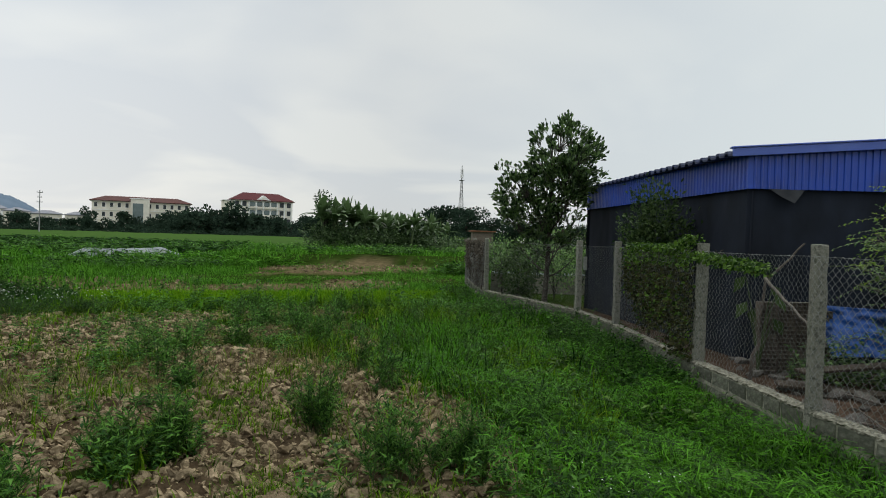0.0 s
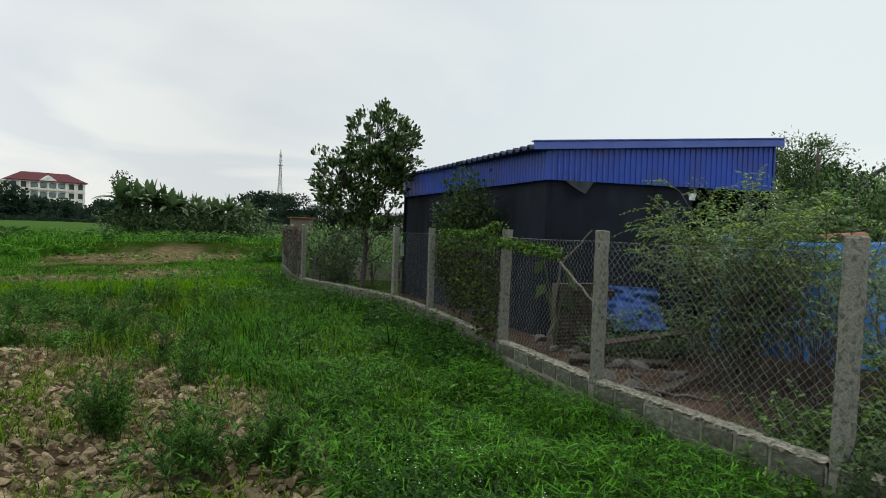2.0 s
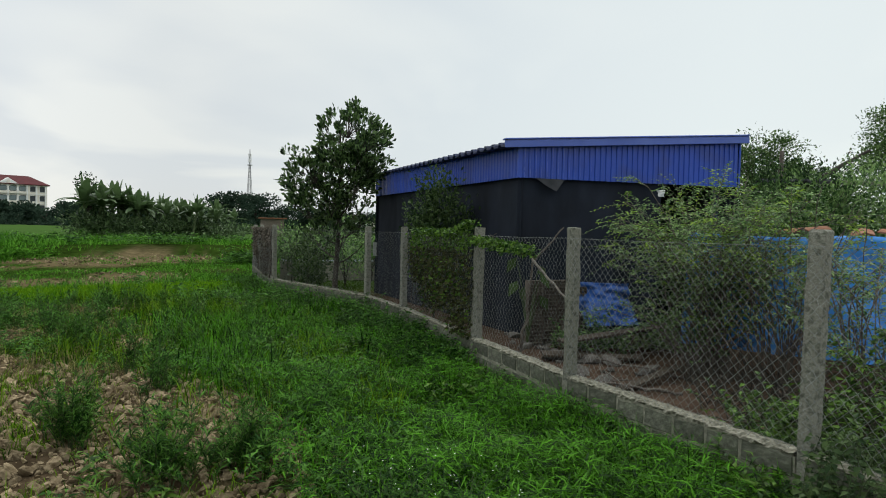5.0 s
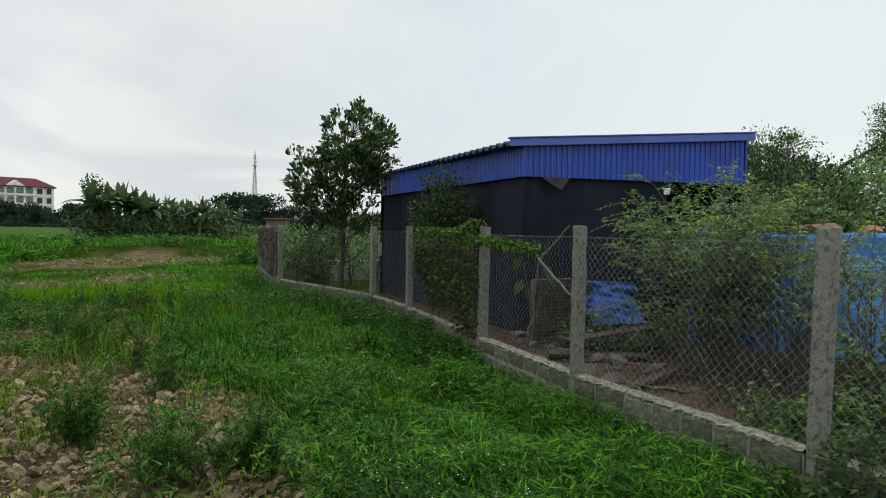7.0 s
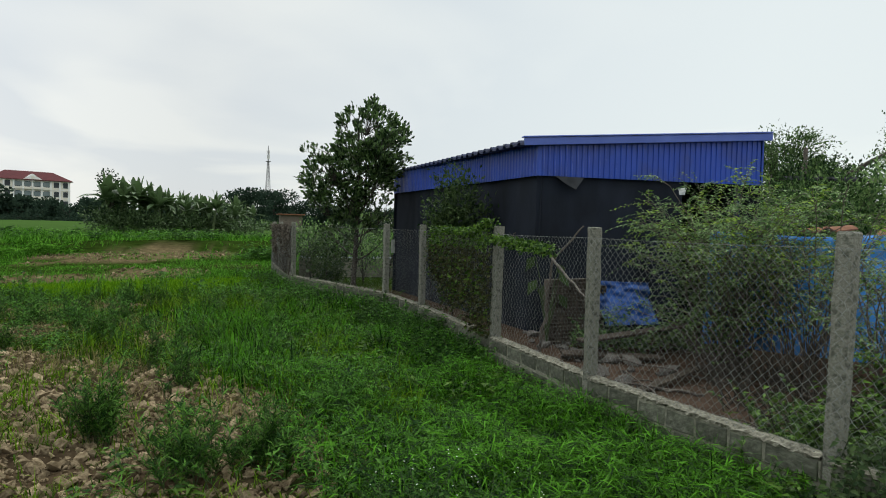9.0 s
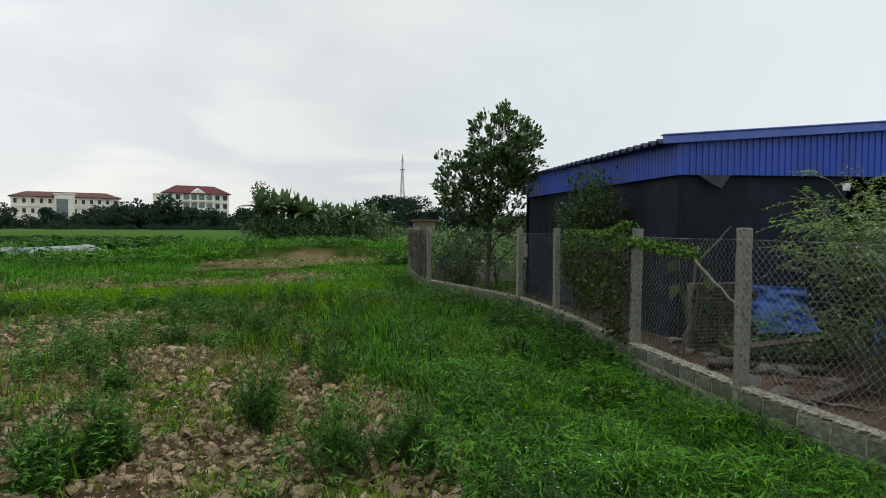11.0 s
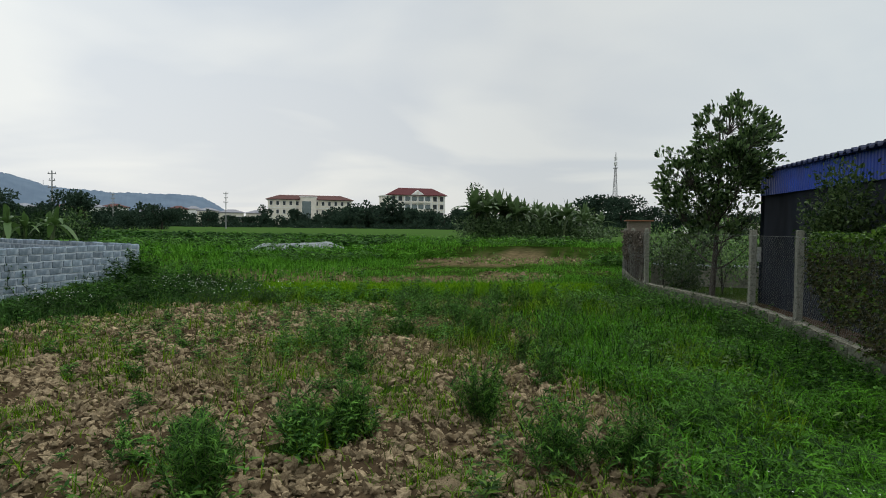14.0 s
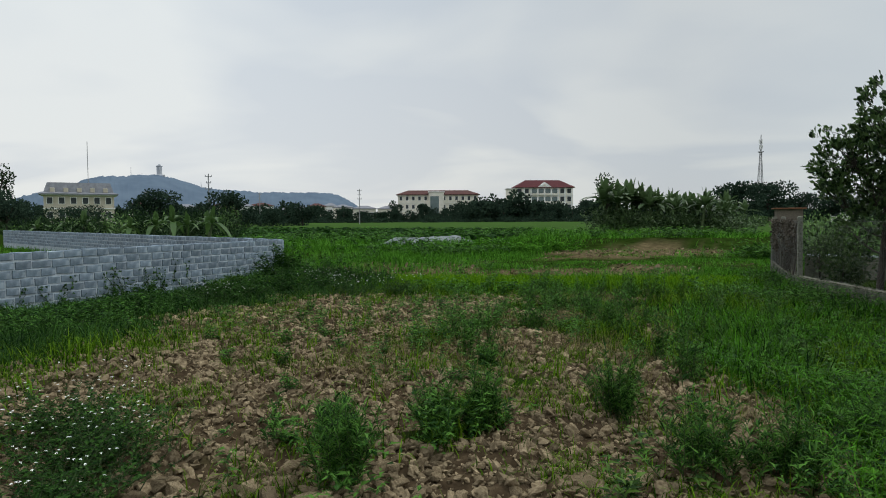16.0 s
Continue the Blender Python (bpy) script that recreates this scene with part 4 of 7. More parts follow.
def tarp_heap(label, path, z_top, z_low, seed, slump=0.25, name="tarpaulin", mat=None, crumple=1.0):
    """A blue plastic sheet draped over a stack: a wavy front that bulges towards its hem, and a top that sags back."""
    a, b = np.array(path[0], float), np.array(path[1], float)
    d = (b - a) / np.linalg.norm(b - a)
    nrm = np.array([d[1], -d[0]])
    if np.dot(nrm, -a) < 0:
        nrm = -nrm
    L = np.linalg.norm(b - a)
    cols, rows = 60, 34
    s, t = np.meshgrid(np.linspace(0, 1, cols), np.linspace(0, 1, rows))
    fold = 0.10 * (layered(s * L, t * 1.2, 2.4, 3, seed) - 0.5) + 0.05 * (layered(s * L + t, t * 2, 7.0, 2, seed + 2) - 0.5)
    fold = fold * crumple
    front = np.clip(t / 0.7, 0, 1)
    back = np.clip((t - 0.7) / 0.3, 0, 1)
    z = z_low + (z_top - z_low) * front ** 0.9 + 0.10 * (layered(s * L, back, 1.8, 2, seed + 5) - 0.5) * front - 0.12 * back
    off = slump * (1 - front) ** 2 + fold - back * 0.9
    p = a + (b - a) * s[..., None] + nrm * off[..., None]
    v = np.concatenate([p, z[..., None]], -1).reshape(-1, 3)
    i, j = np.meshgrid(np.arange(cols - 1), np.arange(rows - 1))
    f = np.stack([j * cols + i, j * cols + i + 1, (j + 1) * cols + i + 1, (j + 1) * cols + i], -1).reshape(-1, 4)
    lower = v - np.array([0, 0, 0.006]) - np.array([*nrm, 0]) * 0.005
    put(name, mesh_of(name, np.concatenate([v, lower]), np.concatenate([f, f[:, ::-1] + len(v)]), mat or TARP), label=label, category="tarpaulin")


arching_shrub("loose fine-leaved shrub sprawling before the tarpaulin", 4.75, 3.8, 28, 1.55, 0.68, 24, LEAF_SHRUB, twigs=10, per=12, bare_below=0.2, young=0.10)
arching_shrub("dense low green shrub between the fence and the tarpaulin", 4.55, 3.0, 30, 0.85, 0.75, 28, LEAF_VINE, twigs=14, per=14, leaf_=0.05, bare_below=0.15, young=0.04)
tarp_heap("blue plastic tarpaulin draped over a stack in the yard", ((4.98, 6.23), (7.6, 3.0)), 1.55, 0.36, 3)
tarp_heap("crumpled blue tarpaulin lying low before the shed", ((4.25, 7.45), (5.0, 7.4)), 0.88, 0.4, 8, slump=0.35, mat=SHADED_TARP, crumple=2.2)


def clay_tile(x, y, z, rx, ry, rz):
    bm = bmesh.new()
    bmesh.ops.create_grid(bm, x_segments=6, y_segments=2, size=0.5)
    for v in bm.verts:
        v.co = Vector((v.co.x * 0.2, v.co.y * 0.26, 0.04 * math.cos(v.co.x * 3.0)))
    made = bmesh.ops.extrude_face_region(bm, geom=bm.faces[:])
    for e in made["geom"]:
        if isinstance(e, bmesh.types.BMVert):
            e.co.z -= 0.016
    put("roof_tile", from_bm("roof_tile", bm, CLAY), label="orange fired clay roof tile on the tarpaulin", category="tile", group="loose tiles", m=pose(x, y, z, rx, ry, rz))


for k in range(9):
    r_ = random.Random(k)
    s_ = 0.18 + 0.085 * k
    clay_tile(5.25 + 2.35 * s_ + 0.15 + r_.uniform(-0.05, 0.2), 5.9 - 2.9 * s_ + 0.25 + r_.uniform(-0.05, 0.2), 1.57 + r_.uniform(0, 0.04), r_.uniform(-14, 14), r_.uniform(-12, 12), r_.uniform(0, 180))


def hollow_brick_stack():
    thing = empty("brick_stack", "dull stack of hollow bricks standing in the yard", "bricks", 3.95, 7.35, z_at(3.95, 7.35), 8)
    bm = bmesh.new()
    w, h, dp = 0.2, 0.085, 0.1
    bmesh.ops.create_grid(bm, x_segments=3, y_segments=2, size=0.5, matrix=pose(0, 0, 0, 90) @ Matrix.Diagonal((w, h, 1, 1)))
    front = bm.faces[:]
    grown = bmesh.ops.extrude_face_region(bm, geom=front, use_keep_orig=True)["geom"]
    bmesh.ops.translate(bm, vec=(0, dp, 0), verts=[g for g in grown if isinstance(g, bmesh.types.BMVert)])
    bmesh.ops.translate(bm, vec=(0, -dp / 2, 0), verts=bm.verts[:])
    inner = bmesh.ops.inset_individual(bm, faces=front, thickness=0.011)["faces"]
    bmesh.ops.translate(bm, vec=(0, 0.07, 0), verts=list({v for q in front for v in q.verts}))
    me = from_bm("brick", bm, DULL_BRICK)
    r = random.Random(4)
    for c in range(9):
        for i in range(4 if c < 8 else 3):
            put("brick", me, thing, m=pose(-0.31 + 0.208 * i + r.uniform(-0.008, 0.008) + 0.012 * (c % 2), r.uniform(-0.015, 0.015), 0.044 + 0.0885 * c, 0, 0, r.uniform(-3, 3)))


hollow_brick_stack()


def taro(x, y):
    r = rng(37)
    thing = empty("taro_plant", "small pale green plant with broad leaves beside the brick stack", "plant", x, y, z_at(x, y))
    for k in range(6):
        a = k * 1.7 + r.uniform(-0.3, 0.3)
        q = np.linspace(0, 1, 6)[:, None]
        out_ = np.array([math.cos(a), math.sin(a), 0.0])
        line = out_ * 0.16 * q ** 1.6 + np.array([0, 0, 1.0]) * (0.62 + 0.09 * k) * q
        put("stalk", mesh_of("stalk", *tube_arrays(line[None], np.linspace(0.010, 0.005, 6)[None], 5), STEM), thing)
        L = np.array([0.2 + 0.05 * r.random()])
        v, f = leaf_arrays(line[-1:], out_[None] * 0.5 + np.array([[0, 0, -0.75]]), np.array([[-0.4, -0.8, 0.5]]), L, L * 0.55, fold=0.12, droop=0.1, wide_at=0.4)
        put("leaf", mesh_of("leaf", v, f, LEAF_GUAVA), thing)


taro(3.52, 7.2)


def stick(label, a, b, radius, seed, mat=None, name="stick", steps=9, bow=0.03):
    r = rng(seed)
    a, b = np.array(a, float), np.array(b, float)
    s = np.linspace(0, 1, steps)[:, None]
    line = a + (b - a) * s + r.normal(0, bow * 0.4, (steps, 3)) * np.sin(np.pi * s)
    put(name, mesh_of(name, *tube_arrays(line[None], np.linspace(radius, radius * 0.6, steps)[None], 6), mat or GREY_WOOD), label=label, category="stick", group="yard litter")


stick("pale pole leaning on the fence", (3.36, 6.72, 1.2), (3.62, 6.55, 1.58), 0.014, 1)
stick("bare forked branch leaning on the brick stack", (3.35, 6.75, 1.22), (3.32, 5.6, 0.74), 0.017, 2)
stick("bare stick propped in the yard", (3.3, 6.9, 0.15), (3.4, 6.85, 1.2), 0.02, 3)
for k in range(22):
    r_ = random.Random(100 + k)
    x_, y_ = r_.uniform(3.2, 5.0), r_.uniform(3.6, 6.6)
    x_ = max(x_, float(fence_x(y_)) + 0.45)
    a_, l_ = r_.uniform(0, 6.28), r_.uniform(0.4, 1.3)
    dx_, dy_ = math.cos(a_) * l_ / 2, abs(math.sin(a_)) * l_ / 2
    x2_ = max(x_ - dx_, float(fence_x(y_ - dy_)) + 0.15)
    stick("dry dead stick lying on the yard soil", (x2_, y_ - dy_, 0.15), (x_ + dx_, y_ + dy_, 0.15 + r_.uniform(0, 0.12)), r_.uniform(0.006, 0.016), 200 + k)


def plank(label, x, y, z, length, width, rx, ry, rz):
    put("plank", box_mesh("plank", length, width, 0.025, WOOD, 0.003, 0.004, 3), label=label, category="plank", group="yard litter", m=pose(x, y, z, rx, ry, rz))


def twig_tangle(x, y, radius, height, seed, n=150):
    r = rng(seed)
    thing = empty("twig_pile", "tangle of dead grey twigs standing behind the fence", "twigs", x, y, z_at(x, y), group="yard litter")
    a, q = r.random(n) * 6.283, radius * np.sqrt(r.random(n))
    s = np.linspace(0, 1, 6)
    tilt, L = r.normal(0, 0.7, (n, 2)), height * (0.4 + 0.7 * r.random(n))
    lines = np.stack([np.stack([q[i] * math.cos(a[i]) + tilt[i, 0] * L[i] * s + 0.04 * np.sin(5 * s + i), q[i] * math.sin(a[i]) + tilt[i, 1] * L[i] * s, L[i] * s * (1 - 0.25 * s)], 1) for i in range(n)])
    tagged(put("twig", mesh_of("twig", *tube_arrays(lines, 0.006 * np.linspace(1, 0.35, 6)[None], 3), BARK), thing), kind="stuff")


twig_tangle(4.15, 4.3, 0.5, 0.7, 41, 70)
twig_tangle(3.85, 3.5, 0.35, 0.55, 42, 45)
twig_tangle(4.6, 5.0, 0.5, 0.8, 43, 60)
plank("long weathered plank lying in the yard", 4.6, 6.6, 0.42, 2.2, 0.14, 4, -3, 12)
plank("weathered plank lying on the yard soil", 3.7, 5.2, 0.19, 1.5, 0.1, 0, -4, 25)
plank("weathered board lying by the bricks", 3.9, 6.35, 0.2, 1.1, 0.16, 6, 2, -14)


def rock_mesh(name, seed, mat, squash=0.6, sub=2, sharp=0.3):
    bm = bmesh.new()
    bmesh.ops.create_icosphere(bm, subdivisions=sub, radius=0.5)
    r = random.Random(seed)
    o = Vector((r.uniform(0, 50), r.uniform(0, 50), r.uniform(0, 50)))
    for v in bm.verts:
        k = 1 + sharp * 1.6 * noise.noise(v.co * 2.1 + o) + sharp * 0.8 * noise.noise(v.co * 5.5 + o)
        v.co = Vector((v.co.x * k, v.co.y * k * 0.85, v.co.z * k * squash))
    return from_bm(name, bm, mat)


rubble_shapes = [rock_mesh("rubble", 300 + i, RUBBLE, 0.5, 1, 0.4) for i in range(5)]
for k in range(54):
    r_ = random.Random(500 + k)
    y_ = r_.uniform(5.2, 8.2) if k < 34 else r_.uniform(5.8, 7.4)
    x_ = float(fence_x(y_)) + r_.uniform(0.3, 1.5)
    s_ = r_.uniform(0.06, 0.24)
    put("rubble", r_.choice(rubble_shapes), label="broken lump of pale concrete on the yard soil", category="rubble", group="yard rubble",
        m=pose(x_, y_, 0.14 + s_ * 0.12, r_.uniform(-20, 20), r_.uniform(-20, 20), r_.uniform(0, 360)) @ Matrix.Diagonal((s_, s_, s_, 1)))


# ---- grey block walls of the neighbouring plot ----
def block_wall(name, label, a, b, courses, seed, first=0, course=0.148, length=0.29):
    thing = empty(name, label, "wall", kind="structure")
    a, b = Vector(a), Vector(b)
    d, mid = (b - a).normalized(), (a + b) / 2
    h = courses * course
    put("mortar_core", box_mesh("mortar_core", (b - a).length, 0.12, h + 0.09, PALE_MORTAR, 0.005, at=(0, 0, h / 2 - 0.065)), thing, m=pose(mid.x, mid.y, 0, 0, 0, math.degrees(math.atan2(d.y, d.x))))
    block_run(thing, a, b, 0.0, course, length, courses, 0.12, SKY_TINTED_BLOCK, 0.027, seed, first=first, proud=0.013, wobble=0.011)


block_wall("wall_west", "unplastered grey cement block wall with pale mortar joints", (-11.25, 13.4), (-10.75, 3.2), 7, 7)
block_wall("wall_north", "unplastered grey cement block wall of the neighbouring plot", (-11.42, 13.55), (-40.0, 22.2), 7, 9, first=2)
# ---- trees and shrubs behind the shed ----
def airy_tree(label, x, y, height, lobes, n, leaf_len, mat, seed, trunk_r=0.09):
    r = rng(seed)
    thing = empty("tree", label, "tree", x, y, z_at(x, y) - 0.03)
    t = np.linspace(0, 1, 8)
    trunk = np.stack([0.12 * np.sin(3 * t + seed), 0.10 * np.sin(2 * t), height * 0.85 * t], 1)[None]
    tw = 240
    ends, d = lobes_points(r, lobes, tw, 0.3)
    st = np.clip(ends[:, 2] / height - 0.2, 0.2, 0.95)
    starts = np.stack([np.interp(st, t, trunk[0][:, i]) for i in range(3)], 1)
    s = np.linspace(0, 1, 5)[None, :, None]
    limbs = starts[:, None] + (ends - starts)[:, None] * s + np.array([0, 0, 0.15]) * np.sin(np.pi * s)
    put("trunk", mesh_of("trunk", *joined([tube_arrays(trunk, (trunk_r * (1 - 0.7 * t))[None], 7), tube_arrays(limbs, 0.14 * trunk_r * (1 - 0.8 * s[..., 0]) * np.ones((tw, 1)), 4)]), BARK), thing)
    k = n // tw
    pts = np.repeat(ends, k, 0) + r.normal(0, 1, (tw * k, 3)) * np.array([0.15, 0.15, 0.09]) * height / 4.5
    put("foliage", mesh_of("foliage", *leaf_cloud(r, pts, np.repeat(d, k, 0), leaf_len, 0.42, 0.0), mat), thing)
    return thing


airy_tree("airy green tree behind the blue shed", 12.0, 12.7, 4.0, [(0, 0, 3.1, 1.0, 1.2, 0.75), (-0.5, 0, 3.3, 0.5, 0.6, 0.4), (0.6, 0, 2.2, 1.2, 1, 0.9)], 16800, 0.075, LEAF_LIGHT, 51)
airy_tree("airy green tree behind the blue shed", 13.1, 12.4, 3.2, [(0, 0, 2.5, 1.0, 1, 0.6), (-0.3, 0, 3.0, 0.5, 0.5, 0.35), (-0.4, 0, 1.8, 1.2, 1, 0.7)], 13000, 0.075, LEAF_LIGHT, 52)
airy_tree("tall spreading tree beyond the yard", 19.6, 14.2, 6.4, [(0, 0, 4.4, 1.8, 1.7, 1.3), (-1.2, 0, 3.6, 1.3, 1.2, 0.8), (1.3, 0, 5.2, 1.2, 1.2, 0.9)], 21600, 0.10, LEAF_LIGHT, 53, 0.14)
for k, (x_, y_, h_, w_, mt_) in enumerate([(7.3, 7.0, 2.1, 0.9, LEAF_LIGHT), (8.3, 6.6, 2.25, 1.0, LEAF_SHRUB), (9.2, 5.6, 2.2, 1.1, LEAF_LIGHT), (8.6, 8.3, 2.5, 1.0, LEAF_FAR), (10.2, 7.4, 2.4, 1.2, LEAF_SHRUB), (6.9, 8.9, 2.4, 0.7, LEAF_FAR), (9.8, 4.6, 2.1, 1.1, LEAF_LIGHT)]):
    bush("shrub", "dense leafy green shrub beyond the tarpaulin", x_, y_, [(0, 0, h_ * 0.68, w_, w_, h_ * 0.36), (0.4 * w_, 0, h_ * 0.8, w_ * 0.5, w_ * 0.5, h_ * 0.22), (-0.4 * w_, 0, h_ * 0.42, w_ * 0.9, w_ * 0.8, h_ * 0.34)],
         9000, 0.07, 0.45, mt_, 60 + k, stems=16, spread=w_ * 0.8, height=h_ * 0.95, group="shrubs beyond the yard")
stick("dark pole sticking up out of the shrubs", (8.15, 7.4, 2.4), (8.7, 7.15, 2.78), 0.035, 44, BARK, "pole")
stick("dead branch stub standing among the shrubs", (9.2, 9.3, 0.1), (9.3, 9.3, 3.05), 0.06, 45, GREY_WOOD, "pole")


def lean_to():
    thing = empty("lean_to", "low pale roofed lean-to half hidden by shrubs", "shed", 10.6, 7.6, 0.0, -12)
    put("roof", ribbed_roof((-2.2, -0.9, 2.32), (-2.2, 1.2, 2.5), (2.4, -0.9, 2.32), (2.4, 1.2, 2.5), 0.2, 0.03, NET_GREY), thing, "pale grey ribbed roof")
    put("fascia", box_mesh("fascia", 4.6, 0.03, 0.06, MORTAR, 0.004, at=(0.1, -0.92, 2.31)), thing, "pale fascia")
    for q in ((-2, -0.7), (2.2, -0.7), (-2, 1.0), (2.2, 1.0)):
        put("frame_post", box_mesh("frame_post", 0.07, 0.07, 2.35, GREY_WOOD, 0.004, at=(*q, 1.16)), thing)


lean_to()

# ---- garden beyond the bend of the fence ----
for k, (x_, y_, h_, w_) in enumerate([(1.7, 14.6, 1.3, 0.4), (2.5, 15.2, 1.5, 0.5), (1.35, 16.4, 1.2, 0.45), (2.3, 17.6, 1.4, 0.6), (3.4, 16.6, 1.6, 0.6), (1.3, 18.6, 1.2, 0.5), (3.0, 19.5, 1.7, 0.8), (1.6, 21.5, 1.4, 0.8), (1.5, 13.6, 0.7, 0.25)]):
    bush("shrub", "leafy garden shrub behind the wire fence", x_, y_, [(0, 0, h_ * 0.7, w_, w_, h_ * 0.35), (w_ * 0.4, 0, h_ * 0.45, w_ * 0.8, w_ * 0.8, h_ * 0.3)], 900, 0.09, 0.5, LEAF_SHRUB if k % 2 else LEAF_GUAVA, 80 + k, stems=9, spread=w_ * 0.7, height=h_ * 0.9, group="garden shrubs")
garden_wall = empty("garden_wall", "low grey block wall with a pale top in the garden", "wall", kind="structure")
put("mortar_core", box_mesh("mortar_core", 3.6, 0.1, 0.62, MORTAR, 0.006, at=(2.9, 17.0, 0.36)), garden_wall)
put("coping", ragged_strip((1.1, 17.0), (4.7, 17.0), 0.66, 0.13, 0.03, 5, PALE_MORTAR), garden_wall)


def dry_creeper():
    """Dead creeper on the last bays of the fence."""
    r = rng(77)
    thing = empty("dry_creeper", "dry brown creeper clinging to the far fence", "vine", 0.6, 17.0, 0.0)
    n = 800
    y = 14.5 + 4.8 * r.random(n)
    z = 1.5 - 0.75 * r.random(n) ** 1.8
    x = fence_x(y) + r.normal(0, 0.03, n) - 0.02
    v = leaf_cloud(r, np.stack([x - 0.6, y - 17.0, z], 1), np.tile([-1.0, 0, 0], (n, 1)), 0.07, 0.6, -0.5)
    put("foliage", mesh_of("foliage", *v, DRY_STALK), thing)
    k = 60
    yy = 14.5 + 4.8 * r.random(k)
    s = np.linspace(0, 1, 6)
    lines = np.stack([np.stack([fence_x(a + 0.2 * s) - 0.63 + 0.02 * np.sin(9 * s + a), a + 0.2 * (r.random() - 0.5) * s - 17.0, 1.5 - 1.1 * s], 1) for a in yy])
    tagged(put("stem_tuft", mesh_of("stem_tuft", *tube_arrays(lines, 0.009, 3), DRY_STALK), thing), kind="stuff")


dry_creeper()


def board_panel():
    """Upright grey boards closing the last bays of the fence."""
    thing = empty("board_panel", "weathered grey upright boards behind the far fence wires", "board fence")
    shapes = [box_mesh("board", 0.155, 0.022, 1.12, GREY_WOOD, 0.004, 0.008, 950 + i) for i in range(4)]
    for i in range(29):
        y = 14.5 + 0.167 * i
        x = float(fence_x(y)) + 0.05
        put("board", shapes[i % 4], thing, m=pose(x, y, 0.88 + 0.05 * math.sin(i * 2.3), 0.8 * math.sin(i * 1.7), 0, 93 + 2 * math.sin(i)))


board_panel()


# ---- crops and the plastic sheet out in the fields ----
def field_sheet():
    a, b = np.array([-19.3, 30.9]), np.array([-15.3, 35.6])
    cols, rows = 60, 22
    s, t = np.meshgrid(np.linspace(0, 1, cols), np.linspace(0, 1, rows))
    d = unit(b - a)
    nrm = np.array([d[1], -d[0]])
    L = np.linalg.norm(b - a)
    ends = np.clip(np.minimum(s, 1 - s) * 6, 0, 1)
    z = 0.05 + ends * np.sin(np.pi * t) * (0.42 + 0.2 * (layered(s * L, t * 2, 1.5, 3, 2) - 0.5)) + 0.05 * layered(s * 9, t * 4, 1.0, 2, 4)
    p = a + (b - a) * s[..., None] + nrm * ((t - 0.5) * 1.3 + 0.5 * (layered(s * L, t, 0.9, 2, 7) - 0.5))[..., None]
    z = z + ground_z(p[..., 0], p[..., 1])
    v = np.concatenate([p, z[..., None]], -1).reshape(-1, 3)
    i, j = np.meshgrid(np.arange(cols - 1), np.arange(rows - 1))
    f = np.stack([j * cols + i, j * cols + i + 1, (j + 1) * cols + i + 1, (j + 1) * cols + i], -1).reshape(-1, 4)
    put("plastic_sheet", mesh_of("plastic_sheet", np.concatenate([v, v - [0, 0, 0.006]]), np.concatenate([f, f[:, ::-1] + len(v)]), WHITE_SHEET), label="crumpled white plastic sheet heaped in the field", category="plastic sheet")


field_sheet()


def crop_rows():
    r = rng(91)
    n = 2900
    u, w = r.random(n), r.random(n)
    y = 36 + 17 * u ** 0.9
    x = -0.18 * y - 8 - (0.75 * y + 6) * w
    y = np.round(y / 1.1) * 1.1 + r.normal(0, 0.12, n)
    k = 7
    h = 0.38 + 0.27 * r.random(n)
    base = np.repeat(np.stack([x, y, ground_z(x, y)], 1), k, 0)
    hh = np.repeat(h, k)
    az = r.random(n * k) * 2 * np.pi
    ax = np.stack([np.cos(az), np.sin(az), 0.5 + r.random(n * k)], 1)
    L = hh * (0.7 + 0.5 * r.random(n * k))
    base[:, 2] += hh * 0.35 * r.random(n * k)
    v = leaf_arrays(base, ax, unit(rand_dirs(r, n * k) * 0.4 + np.array([0, 0, 1.0])), L, L * 0.5, droop=0.4)
    put("crop_plants", mesh_of("crop_plants", *v, CROP), label="rows of dark green leafy crop plants", category="crop", kind="stuff")


crop_rows()


# ---- bananas ----
def banana_leaf(r, length, width, lift, seg=7, droop=0.55):
    t = np.linspace(0, 1, seg)
    x = length * (t * np.cos(lift) + 0.22 * t ** 2 * np.cos(lift))
    z = length * (t * np.sin(lift) - (droop * math.cos(lift) + 0.15 * droop) * t ** 2.2)
    w = width * np.sin(np.pi * np.clip(0.12 + 0.86 * t, 0, 1)) ** 0.6
    w[0] = 0.03
    tear = 1 + 0.35 * (r.random((seg, 2)) - 0.6)
    mid = np.stack([x, 0 * x, z], 1)
    lft = mid + np.stack([0 * x, w / 2 * tear[:, 0], 0.10 * w], 1)
    rgt = mid + np.stack([0 * x, -w / 2 * tear[:, 1], 0.10 * w], 1)
    v = np.stack([lft, mid, rgt], 1).reshape(-1, 3)
    f = []
    for i in range(seg - 1):
        a = 3 * i
        f += [(a, a + 1, a + 4, a + 3), (a + 1, a + 2, a + 5, a + 4)]
    return v, np.array(f)


